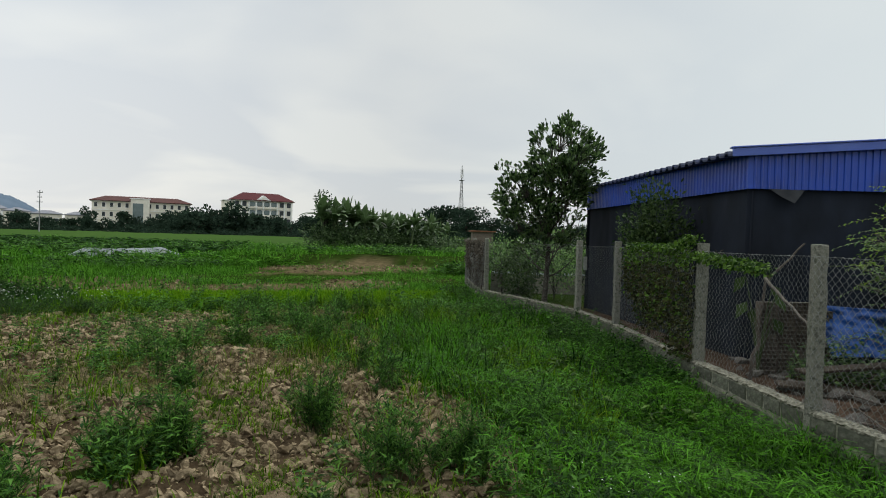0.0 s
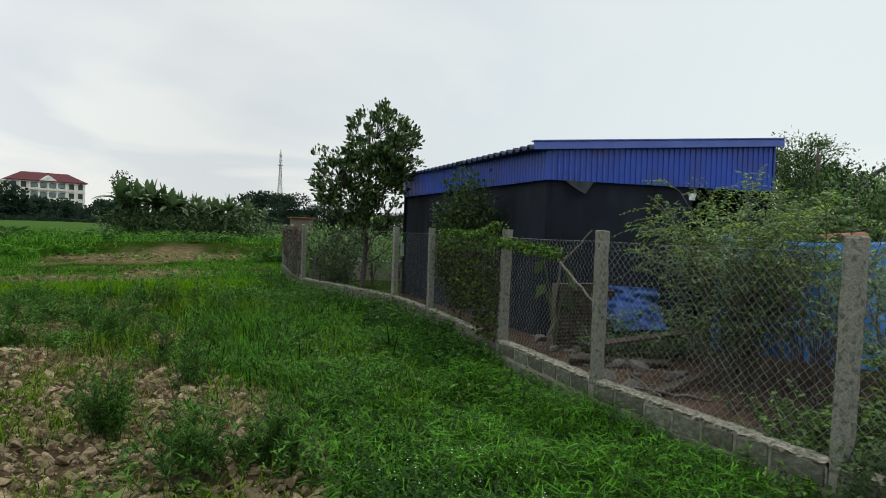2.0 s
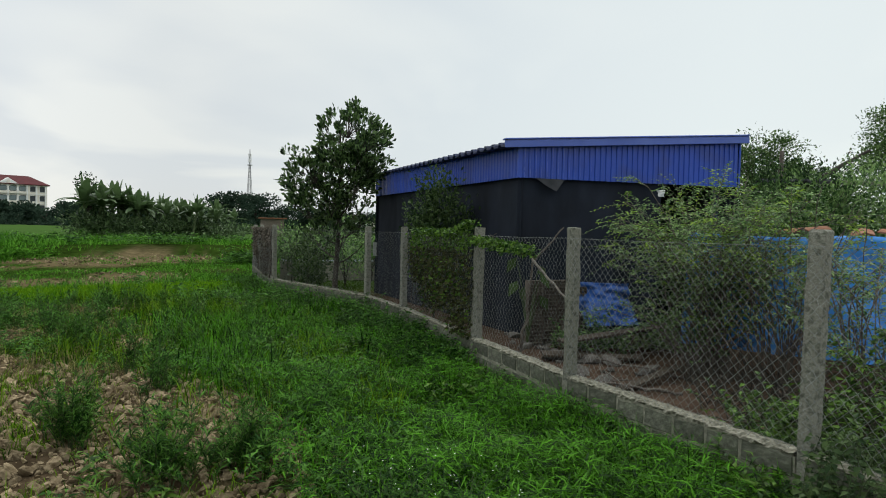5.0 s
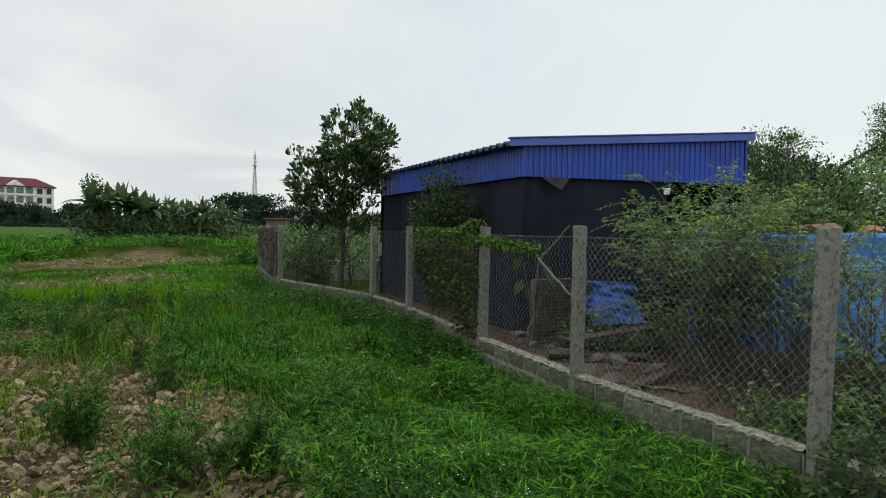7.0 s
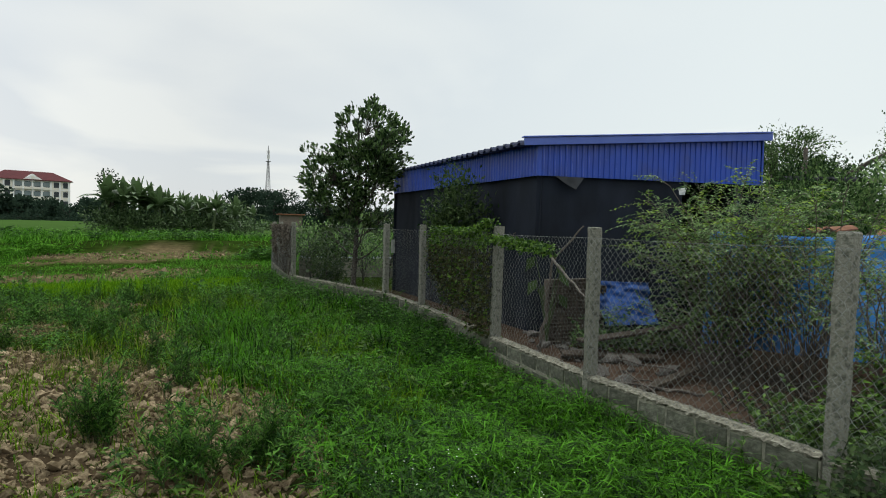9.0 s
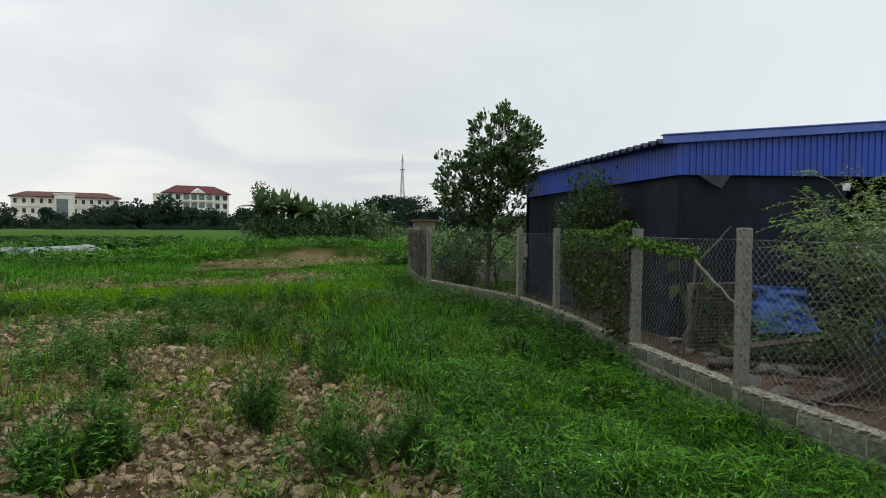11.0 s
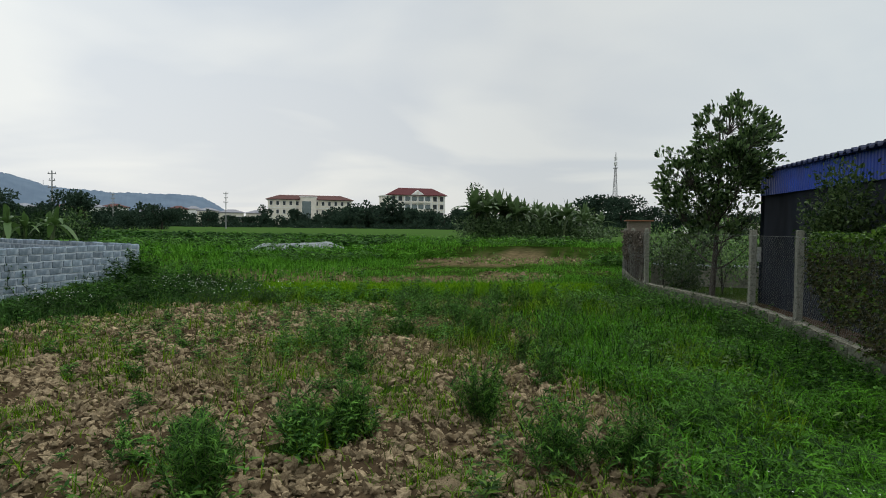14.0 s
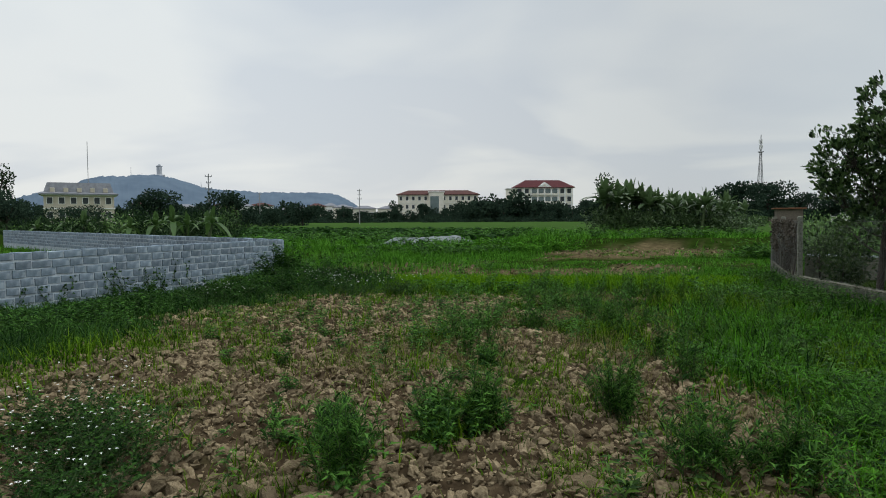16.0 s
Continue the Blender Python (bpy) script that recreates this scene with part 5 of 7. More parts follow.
def banana_plant(x, y, height, seed, label, mat, group, leaves=9, droop=0.55):
    r = rng(seed)
    thing = empty("banana_plant", label, "banana plant", x, y, z_at(x, y), r.random() * 360, group=group)
    t = np.linspace(0, 1, 5)
    trunk = np.stack([0.06 * height * t ** 2, 0 * t, height * 0.44 * t], 1)
    put("pseudostem", mesh_of("pseudostem", *tube_arrays(trunk[None], (0.028 * height * (1 - 0.5 * t))[None], 7), STEM), thing)
    for k in range(leaves):
        lift = radians(88 - 62.0 * k / leaves + r.uniform(-13, 13))
        v, f = banana_leaf(r, height * r.uniform(0.28, 0.46), height * r.uniform(0.075, 0.12), lift, 7, droop)
        a = k * 2.4 + r.uniform(-0.4, 0.4)
        c, s = math.cos(a), math.sin(a)
        v = np.stack([v[:, 0] * c - v[:, 1] * s, v[:, 0] * s + v[:, 1] * c, v[:, 2]], 1) + trunk[-1]
        put("leaf", mesh_of("leaf", v, f, mat), thing)
    return thing


banana_lab = "tall banana plant with torn arching leaves in a clump"
models = [banana_plant(-8.0, 66, 5.0, 201, banana_lab, LEAF_BANANA, "banana clump", 20), banana_plant(-9.5, 64, 4.6, 202, banana_lab, LEAF_BANANA, "banana clump", 18), banana_plant(-6.2, 65, 4.3, 203, banana_lab, LEAF_BANANA, "banana clump", 20)]
for k in range(32):
    r_ = random.Random(700 + k)
    u_ = k / 31
    s_ = (1.38 - 0.55 * u_) * r_.uniform(0.85, 1.12)
    x_, y_ = -13.4 + 11.8 * u_ + r_.uniform(-0.5, 0.5), 65 + r_.uniform(-4, 4)
    copy_thing(models[k % 3], pose(x_, y_, z_at(x_, y_) - 0.05, 0, 0, r_.uniform(0, 360)) @ Matrix.Diagonal((s_, s_, s_, 1)))
for k in range(16):
    r_ = random.Random(720 + k)
    h_ = r_.uniform(1.0, 1.9) * (1.15 - 0.4 * k / 15)
    bush("shrub", "dense dark undergrowth round the banana clump", -13.8 + 12 * k / 15, 62.5 + r_.uniform(-1.5, 1.5), [(0, 0, h_ * 0.5, 1.2, 1.2, h_ * 0.5), (0.7, 0.3, h_ * 0.4, 1.0, 1.0, h_ * 0.4)], 700, 0.34, 0.4, LEAF_BANANA, 730 + k, stems=6, spread=0.8, height=h_ * 0.9, group="banana undergrowth")
young = "young light green banana plant behind the block wall"
models_b = [banana_plant(-29, 27.5, 3.0, 211, young, LEAF_YOUNG_BANANA, "young bananas", 12, 1.0), banana_plant(-34, 28, 2.6, 212, young, LEAF_YOUNG_BANANA, "young bananas", 11, 1.1)]
for k in range(9):
    r_ = random.Random(740 + k)
    a_, R_ = radians(-46.5 - 1.5 * k + r_.uniform(-0.5, 0.5)), r_.uniform(36, 40) + 0.9 * k
    x_, y_, s_ = R_ * math.sin(a_), R_ * math.cos(a_), r_.uniform(0.7, 1.12)
    copy_thing(models_b[k % 2], pose(x_, y_, z_at(x_, y_) - 0.05, 0, 0, r_.uniform(0, 360)) @ Matrix.Diagonal((s_, s_, s_, 1)))
for k in range(22):
    r_ = random.Random(770 + k)
    a_, R_ = radians(-44.8 - 0.72 * k + r_.uniform(-0.4, 0.4)), r_.uniform(41, 54)
    h_ = (2.1 if k else 2.9) * r_.uniform(0.65, 1.1)
    bush("shrub", "leafy green shrub behind the block wall", R_ * math.sin(a_), R_ * math.cos(a_), [(0, 0, h_ * 0.6, 1.0, 1.0, h_ * 0.4), (0.6, 0, h_ * 0.45, 0.8, 0.8, h_ * 0.35), (-0.6, 0.2, h_ * 0.4, 0.9, 0.8, h_ * 0.34)],
         800, 0.22, 0.45, LEAF_YOUNG_BANANA if k == 0 else LEAF_SHRUB if k % 5 == 2 else LEAF_FAR, 780 + k, stems=8, spread=0.7, height=h_ * 0.9, group="shrubs behind the block wall")


# ---- the tree line ----
def far_tree(label, x, y, height, width, seed, mat, n=820, group="tree line", leaf_=0.95):
    r = rng(seed)
    thing = empty("tree", label, "tree", x, y, 0.0, group=group)
    lobes = []
    for k in range(9):
        a, q = r.random() * 6.28, r.random() ** 0.5
        zc = height * (0.16 + 0.66 * r.random())
        fall = 1 - 0.45 * max(0, zc / height - 0.5)
        lobes.append((width * 0.36 * q * math.cos(a) * fall, width * 0.36 * q * math.sin(a) * fall, zc, width * r.uniform(0.16, 0.27), width * r.uniform(0.16, 0.27), height * r.uniform(0.13, 0.2)))
    pts, d = lobes_points(r, lobes, n, 0.2)
    t = np.linspace(0, 1, 5)
    trunk = np.stack([0.2 * np.sin(3 * t), 0 * t, height * 0.6 * t], 1)[None]
    ends = np.array([l[:3] for l in lobes])
    s = np.linspace(0, 1, 4)[None, :, None]
    st = np.stack([0 * ends[:, 0], 0 * ends[:, 0], ends[:, 2] * 0.5], 1)
    limbs = st[:, None] + (ends - st)[:, None] * s
    put("trunk", mesh_of("trunk", *joined([tube_arrays(trunk, (0.03 * height * (1 - 0.6 * t))[None], 6), tube_arrays(limbs, 0.010 * height * np.ones((len(ends), 4)), 4)]), BARK), thing)
    k = len(pts)
    axis = unit(d * 0.8 + rand_dirs(r, k) * 0.8)
    L = leaf_ * height / 9 * (0.65 + 0.6 * r.random(k))
    put("crown", mesh_of("crown", *card_arrays(pts, axis, rand_dirs(r, k), L, L * 0.75), mat), thing)
    return thing


dark_lab = "dark green leafy tree in the distant tree line"
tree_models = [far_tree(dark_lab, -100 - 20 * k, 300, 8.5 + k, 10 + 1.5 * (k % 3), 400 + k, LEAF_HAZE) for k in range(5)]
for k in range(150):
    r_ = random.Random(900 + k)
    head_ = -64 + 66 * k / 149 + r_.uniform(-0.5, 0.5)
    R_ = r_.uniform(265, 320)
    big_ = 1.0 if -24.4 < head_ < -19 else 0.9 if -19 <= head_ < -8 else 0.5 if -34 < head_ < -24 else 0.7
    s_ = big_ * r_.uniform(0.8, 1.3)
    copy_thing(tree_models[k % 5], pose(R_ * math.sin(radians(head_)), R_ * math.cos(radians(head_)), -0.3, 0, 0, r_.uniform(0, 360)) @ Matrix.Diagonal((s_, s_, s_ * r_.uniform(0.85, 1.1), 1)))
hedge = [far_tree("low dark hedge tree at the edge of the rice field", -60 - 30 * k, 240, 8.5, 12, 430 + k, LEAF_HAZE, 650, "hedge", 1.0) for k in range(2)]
for h_ in hedge:
    h_.scale = (0.5, 0.5, 0.34)
for k in range(70):
    r_ = random.Random(1300 + k)
    head_ = -64 + 70 * k / 69 + r_.uniform(-0.5, 0.5)
    R_ = r_.uniform(235, 262)
    s_ = r_.uniform(0.30, 0.50)
    copy_thing(hedge[k % 2], pose(R_ * math.sin(radians(head_)), R_ * math.cos(radians(head_)), -0.9, 0, 0, r_.uniform(0, 360)) @ Matrix.Diagonal((s_ * 3, s_ * 3, s_ * 3, 1)))
for k, (hd_, R_, s_) in enumerate([(-27.3, 322, 0.95), (-26.6, 318, 1.05), (-25.2, 322, 1.1), (-24.8, 316, 0.95), (-28.6, 318, 0.62)]):
    copy_thing(tree_models[k % 5], pose(R_ * math.sin(radians(hd_)), R_ * math.cos(radians(hd_)), -0.3, 0, 0, 70 * k) @ Matrix.Diagonal((s_ * 0.62, s_ * 0.62, s_, 1)))
# larger trees between the bananas and the mast
big_lab = "large rounded dark green tree beyond the bananas"
for k, (hd_, R_, h_, w_) in enumerate([(-1.7, 150, 9.6, 16), (0.6, 158, 9.6, 14), (2.8, 165, 8.4, 13), (4.8, 170, 7.6, 12), (7.0, 170, 6.4, 12), (9.0, 165, 6.0, 11), (-3.2, 170, 6.5, 10), (11.2, 160, 6, 11), (13.5, 150, 6, 11)]):
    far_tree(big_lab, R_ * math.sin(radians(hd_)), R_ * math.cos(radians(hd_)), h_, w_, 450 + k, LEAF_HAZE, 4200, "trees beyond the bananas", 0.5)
far_tree("dense dark tree beside the banana clump", -13.9, 66, 6.8, 4.2, 470, LEAF_FAR, 1500, "", 0.32)
far_tree("small rounded shrub tree beyond the bananas", 0.2, 95, 2.3, 3.6, 471, LEAF_LIGHT, 1500, "", 0.6)
far_tree("feathery tree at the far edge of the village", -105, 57, 11.5, 5, 472, LEAF_FAR, 1500, "", 0.28)
for k, (hd_, R_, h_, w_) in enumerate([(-61, 95, 6, 9), (-58.5, 100, 3.8, 9), (-56, 105, 4.2, 9), (-50.5, 105, 6.5, 9), (-47.5, 110, 6.8, 10), (-44.5, 112, 7.0, 8), (-41.5, 125, 5.2, 8), (-39, 130, 5.8, 8)]):
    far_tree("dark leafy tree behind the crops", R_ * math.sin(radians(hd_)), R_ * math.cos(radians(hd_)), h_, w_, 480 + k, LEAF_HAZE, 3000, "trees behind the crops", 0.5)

# ---- buildings ----
CREAM = material("cream_render", (0.68, 0.64, 0.54), (0.80, 0.76, 0.67), 0.6, 0.9, bump=0.1, stain=(0.54, 0.50, 0.42), stain_scale=0.25, stain_amount=0.4)
WHITE_TRIM = material("white_trim", (0.7, 0.7, 0.66), (0.82, 0.82, 0.8), 0.8, 0.85, bump=0.05)
RED_TILE = material("red_roof_tile", (0.060, 0.014, 0.017), (0.10, 0.022, 0.024), 1.2, 0.9, bump=0.2)
BROWN_TILE = material("red_brown_roof_tile", (0.062, 0.026, 0.023), (0.10, 0.040, 0.034), 1.2, 0.9, bump=0.2)
GREY_TILE = material("grey_roof_slate", (0.16, 0.165, 0.185), (0.24, 0.245, 0.27), 1.2, 0.85, bump=0.2)
GLASS = material("dark_window_glass", (0.03, 0.035, 0.04), (0.05, 0.058, 0.062), 0.5, 0.4, bump=0, spec=0.25)
GREEN_GLASS_AND_SHADE = material("stair_glass_and_loggia_shade", (0.1, 0.14, 0.14), (0.16, 0.2, 0.2), 0.5, 0.2, bump=0, spec=0.6)
MAST = material("grey_mast_steel", (0.22, 0.22, 0.23), (0.32, 0.32, 0.33), 1, 0.6, metal=0.3, bump=0)
# air haze over the hill and its tower is mixed into these two colours
HAZY = material("haze_blue_hill", (0.098, 0.132, 0.178), (0.125, 0.163, 0.21), 0.02, 1.0, bump=0, spec=0.0)
HAZY_STONE = material("haze_pale_stone", (0.36, 0.37, 0.4), (0.44, 0.45, 0.48), 0.05, 1.0, bump=0)


def hip_roof(w, d, z, rise, over, mat, ridge=None):
    bm = bmesh.new()
    W, D = w / 2 + over, d / 2 + over
    rl = (ridge if ridge is not None else max(w - d, 2) / 2)
    lo = [bm.verts.new(p) for p in ((-W, -D, z), (W, -D, z), (W, D, z), (-W, D, z))]
    eb = [bm.verts.new((v.co.x, v.co.y, z - 0.35)) for v in lo]
    top = [bm.verts.new(p) for p in ((-rl, -0.3, z + rise), (rl, -0.3, z + rise), (rl, 0.3, z + rise), (-rl, 0.3, z + rise))]
    bm.faces.new(top)
    for i in range(4):
        j = (i + 1) % 4
        bm.faces.new((lo[i], lo[j], top[j], top[i]))
        bm.faces.new((eb[i], eb[j], lo[j], lo[i]))
    bm.faces.new(eb[::-1])
    return from_bm("roof", bm, mat)


def window_mesh(w, h):
    return box_mesh("pane", w, 0.12, h, GLASS), box_mesh("window_frame", w + 0.3, 0.1, h + 0.3, WHITE_TRIM, 0.02)


def building(label, x, y, rz, w, d, storeys, storey, roof_mat, rise, bays, win, kind_="school", base=1.0, left_flank=0):
    thing = empty("building", label, "building", x, y, 0.0, rz)
    h = base + storeys * storey
    put("wall", box_mesh("wall", w, d, h + 0.5, CREAM, 0.05, at=(0, d / 2, h / 2 - 0.25)), thing)
    r = hip_roof(w, d, h + 0.15, rise, 1.1, roof_mat)
    put("roof", r, thing, m=pose(0, d / 2, 0))
    pane, frm = window_mesh(*win)
    for s in range(storeys):
        put("ledge", box_mesh("ledge", w + 0.5, 0.5, 0.28, WHITE_TRIM, 0.02, at=(0, -0.15, base + s * storey)), thing)
        for b in range(bays):
            bx = -w / 2 + w * (b + 0.5) / bays
            wo = put("window", frm, thing, m=pose(bx, -0.04, base + s * storey + storey * 0.55))
            put("pane", pane, wo, m=pose(0, -0.03, 0))
        for b in range(left_flank):
            by = d * (b + 0.5) / left_flank
            wo = put("window", frm, thing, m=pose(-w / 2 - 0.04, by, base + s * storey + storey * 0.55, 0, 0, -90))
            put("pane", pane, wo, m=pose(0, -0.03, 0))
    put("cornice", box_mesh("cornice", w + 1.4, d + 1.4, 0.5, WHITE_TRIM, 0.05, at=(0, d / 2, h - 0.15)), thing)
    return thing, h


# four-storey hall with a red hipped roof and a gabled centre
hall, hh_ = building("four-storey cream building with a red hipped roof", -112.5, 358, 30, 33.5, 13, 4, 4.65, RED_TILE, 4.4, 8, (2.3, 2.7), base=1.2, left_flank=3)
for b_ in range(9):
    put("pilaster", box_mesh("pilaster", 0.7, 0.6, hh_ - 0.5, WHITE_TRIM, 0.05, at=(-16 + 4 * b_, -0.25, hh_ / 2)), hall)
for s_ in range(4):
    for b_ in (2, 3, 4, 5):
        put("balcony", box_mesh("balcony", 3.3, 0.9, 1.1, CREAM, 0.05, at=(-14 + 4 * b_, -0.5, 1.2 + 4.65 * s_ + 0.6)), hall)
bm = bmesh.new()
gv = [bm.verts.new(p) for p in ((-4.6, -0.9, hh_ - 0.1), (4.6, -0.9, hh_ - 0.1), (0, -0.9, hh_ + 3.0))]
gw = [bm.verts.new((v.co.x, 4.0, v.co.z)) for v in gv]
bm.faces.new(gv)
bm.faces.new(gw[::-1])
for i_ in range(3):
    bm.faces.new((gv[i_], gw[i_], gw[(i_ + 1) % 3], gv[(i_ + 1) % 3]))
put("gable", from_bm("gable", bm, WHITE_TRIM), hall, "white gable over the middle bays")
bm = bmesh.new()
bmesh.ops.create_cone(bm, cap_ends=True, segments=20, radius1=0.8, radius2=0.8, depth=0.2, matrix=pose(0, -1.0, hh_ + 1.1, 90))
put("medallion", from_bm("medallion", bm, CREAM), hall)

put("annex", box_mesh("annex", 4.5, 9, hh_ - 0.8, CREAM, 0.05, at=(-19.0, 5.5, (hh_ - 0.8) / 2)), hall)
put("annex_roof", box_mesh("annex_roof", 5.4, 10, 0.5, WHITE_TRIM, 0.05, at=(-19.1, 5.5, hh_ - 0.6)), hall)
# flat dark panels on the wall stand for the shade inside the loggias
for s_ in range(4):
    for b_ in (2, 3, 4, 5):
        put("loggia", box_mesh("loggia", 3.0, 0.3, 2.1, GREEN_GLASS_AND_SHADE, 0.02, at=(-14 + 4 * b_, -0.13, 1.2 + 4.65 * s_ + 2.55)), hall, "dark panel standing for a shaded loggia opening")

# long three-storey block with a stair tower
block, hb_ = building("long three-storey cream building with a red-brown roof", -168.5, 331, 27, 47, 12, 3, 4.85, BROWN_TILE, 2.6, 13, (1.4, 2.2), base=1.4, left_flank=2)
put("stair_tower", box_mesh("stair_tower", 9, 3.0, hb_ + 1.6, CREAM, 0.05, at=(-1, -1.2, hb_ / 2 + 0.5)), block)
put("stair_glass", box_mesh("stair_glass", 5, 0.3, hb_ - 2, GREEN_GLASS_AND_SHADE, 0.03, at=(-2, -2.8, hb_ / 2)), block, "greenish glazed stairwell")
put("parapet", box_mesh("parapet", 10, 3.4, 0.5, WHITE_TRIM, 0.05, at=(-1, -1.2, hb_ + 1.5)), block)

VILLA_WALL = material("tan_render", (0.44, 0.39, 0.31), (0.56, 0.51, 0.42), 0.6, 0.9, bump=0.1, stain=(0.36, 0.32, 0.26), stain_scale=0.25, stain_amount=0.4)
# yellowish house with a grey mansard beyond the bananas
villa, hv_ = building("three-storey cream house with a grey slate mansard", -168.7, 112.5, 56, 17, 12, 2, 4.0, GREY_TILE, 2.2, 6, (1.3, 1.7), base=1.0)
for part_ in villa.children:
    if part_.name.startswith("wall"):
        part_.data.materials[0] = VILLA_WALL
bm = bmesh.new()
box(bm, 0, 6, hv_ + 1.5, 17.4, 12.4, 3.4)
for v_ in bm.verts:
    if v_.co.z > hv_ + 1.5:
        v_.co = Vector((v_.co.x * 0.88, 6 + (v_.co.y - 6) * 0.8, v_.co.z))
put("mansard", from_bm("mansard", bm, GREY_TILE), villa)
for b_ in range(5):
    put("dormer", box_mesh("dormer", 1.1, 0.9, 1.2, VILLA_WALL, 0.05, at=(-6.4 + 3.2 * b_, 0.1, hv_ + 1.1)), villa)


def small_house(label, x, y, rz, w, d, h, roof_mat, wall_mat):
    thing = empty("house", label, "house", x, y, 0.0, rz, group="distant village")
    put("wall", box_mesh("wall", w, d, h + 0.4, wall_mat, 0.05, at=(0, 0, h / 2 - 0.2)), thing)
    put("roof", hip_roof(w, d, h + 0.1, 1.5, 0.5, roof_mat), thing)
    pane, frm = window_mesh(1.2, 1.4)
    for b in (-0.3, 0.05, 0.32):
        wo = put("window", frm, thing, m=pose(b * w, -d / 2 - 0.03, h * 0.62))
        put("pane", pane, wo, m=pose(0, -0.03, 0))


for k in range(16):
    r_ = random.Random(1500 + k)
    hd_ = [-35.5, -36.6, -37.8, -39.2, -40.6, -42.5, -33.6, -44, -46, -34.6, -31.5, 8.5, 10.5, 6.2, -52, -48.6][k]
    R_ = r_.uniform(335, 390) if k not in (11, 12, 13) else r_.uniform(180, 210)
    small_house("small pale distant house among trees", R_ * math.sin(radians(hd_)), R_ * math.cos(radians(hd_)), -hd_ + r_.uniform(-25, 25), r_.uniform(7, 12), 8, r_.uniform(7, 11) if R_ > 300 else 4.0, [GREY_TILE, GREY_TILE, BROWN_TILE][k % 3], [CREAM, WHITE_TRIM][k % 2])

# low brick hut with a red slab roof at the end of the track
hut = empty("hut", "small brick hut with a flat reddish roof beyond the fence", "hut", 2.9, 78, 0.0, 4)
put("wall", box_mesh("wall", 2.5, 2.2, 2.6, DULL_BRICK, 0.02, at=(0, 0, 1.1)), hut)
put("roof", box_mesh("roof", 3.1, 2.8, 0.14, CLAY, 0.03, at=(0, 0, 2.5)), hut)


# ---- mast, poles, hill ----
def lattice_mast():
    thing = empty("telecom_tower", "slender grey lattice telecom tower with antenna panels", "tower", 0.0, 420.0, 0.0, 20)
    z = np.linspace(0, 40, 15)
    half = 1.9 * (1 - z / 40) ** 1.1 + 0.42
    cor = [np.stack([sx_ * half, sy_ * half, z], 1) for sx_, sy_ in ((-1, -1), (1, -1), (1, 1), (-1, 1))]
    for leg in cor:
        put("leg", mesh_of("leg", *tube_arrays(leg[None], 0.14, 5), MAST), thing)
    br = []
    for i in range(4):
        a, b = cor[i], cor[(i + 1) % 4]
        for k in range(14):
            br += [np.stack([a[k], b[k + 1]]), np.stack([b[k], a[k + 1]]), np.stack([a[k], b[k]])]
    tagged(put("bracing", mesh_of("bracing", *tube_arrays(np.stack(br), 0.055, 4), MAST), thing), kind="stuff")
    put("platform", box_mesh("platform", 2.6, 2.6, 0.5, MAST, 0.1, at=(0, 0, 40.2)), thing)
    put("pole", mesh_of("pole", *tube_arrays(np.array([[[0, 0, 40], [0, 0, 45], [0, 0, 50.2]]], float), np.array([[0.4, 0.35, 0.2]]), 6), MAST), thing)
    for k in range(6):
        a = k * math.pi / 3
        put("antenna", box_mesh("antenna", 0.45, 0.3, 2.6, WHITE_TRIM, 0.05, at=(0.8 * math.cos(a), 0.8 * math.sin(a), 43 + 3.0 * (k % 2))), thing)


lattice_mast()


def power_pole(x, y, h, label="concrete power pole with cross-arms"):
    thing = empty("power_pole", label, "pole", x, y, 0.0, 35, group="power poles")
    put("shaft", mesh_of("shaft", *tube_arrays(np.array([[[0, 0, -0.5], [0, 0, h / 2], [0, 0, h]]]), np.array([[0.15, 0.12, 0.09]]), 8), MAST), thing)
    for k, z in enumerate((h - 0.5, h - 1.6, h - 2.7)):
        put("cross_arm", box_mesh("cross_arm", 1.2 if k != 1 else 0.9, 0.12, 0.14, MAST, 0.02, at=(0, 0, z)), thing)
        for s in (-0.5, 0, 0.5):
            put("insulator", box_mesh("insulator", 0.09, 0.09, 0.24, GREY_TILE, 0.03, at=(s * (1 if k != 1 else 0.7), 0, z + 0.2)), thing)


for hd_, R_, h_ in ((-46.7, 120, 9.8), (-34.0, 172, 9.8), (-42.6, 190, 9.5), (-51.5, 160, 8.5)):
    power_pole(R_ * math.sin(radians(hd_)), R_ * math.cos(radians(hd_)), h_)
thin = empty("radio_mast", "thin guyed radio mast over the roofs", "mast", 330 * math.sin(radians(-55.7)), 330 * math.cos(radians(-55.7)), 0.0)
put("shaft", mesh_of("shaft", *tube_arrays(np.array([[[0, 0, 0], [0, 0, 20], [0, 0, 37.5]]], float), np.array([[0.17, 0.16, 0.12]]), 5), MAST), thin)


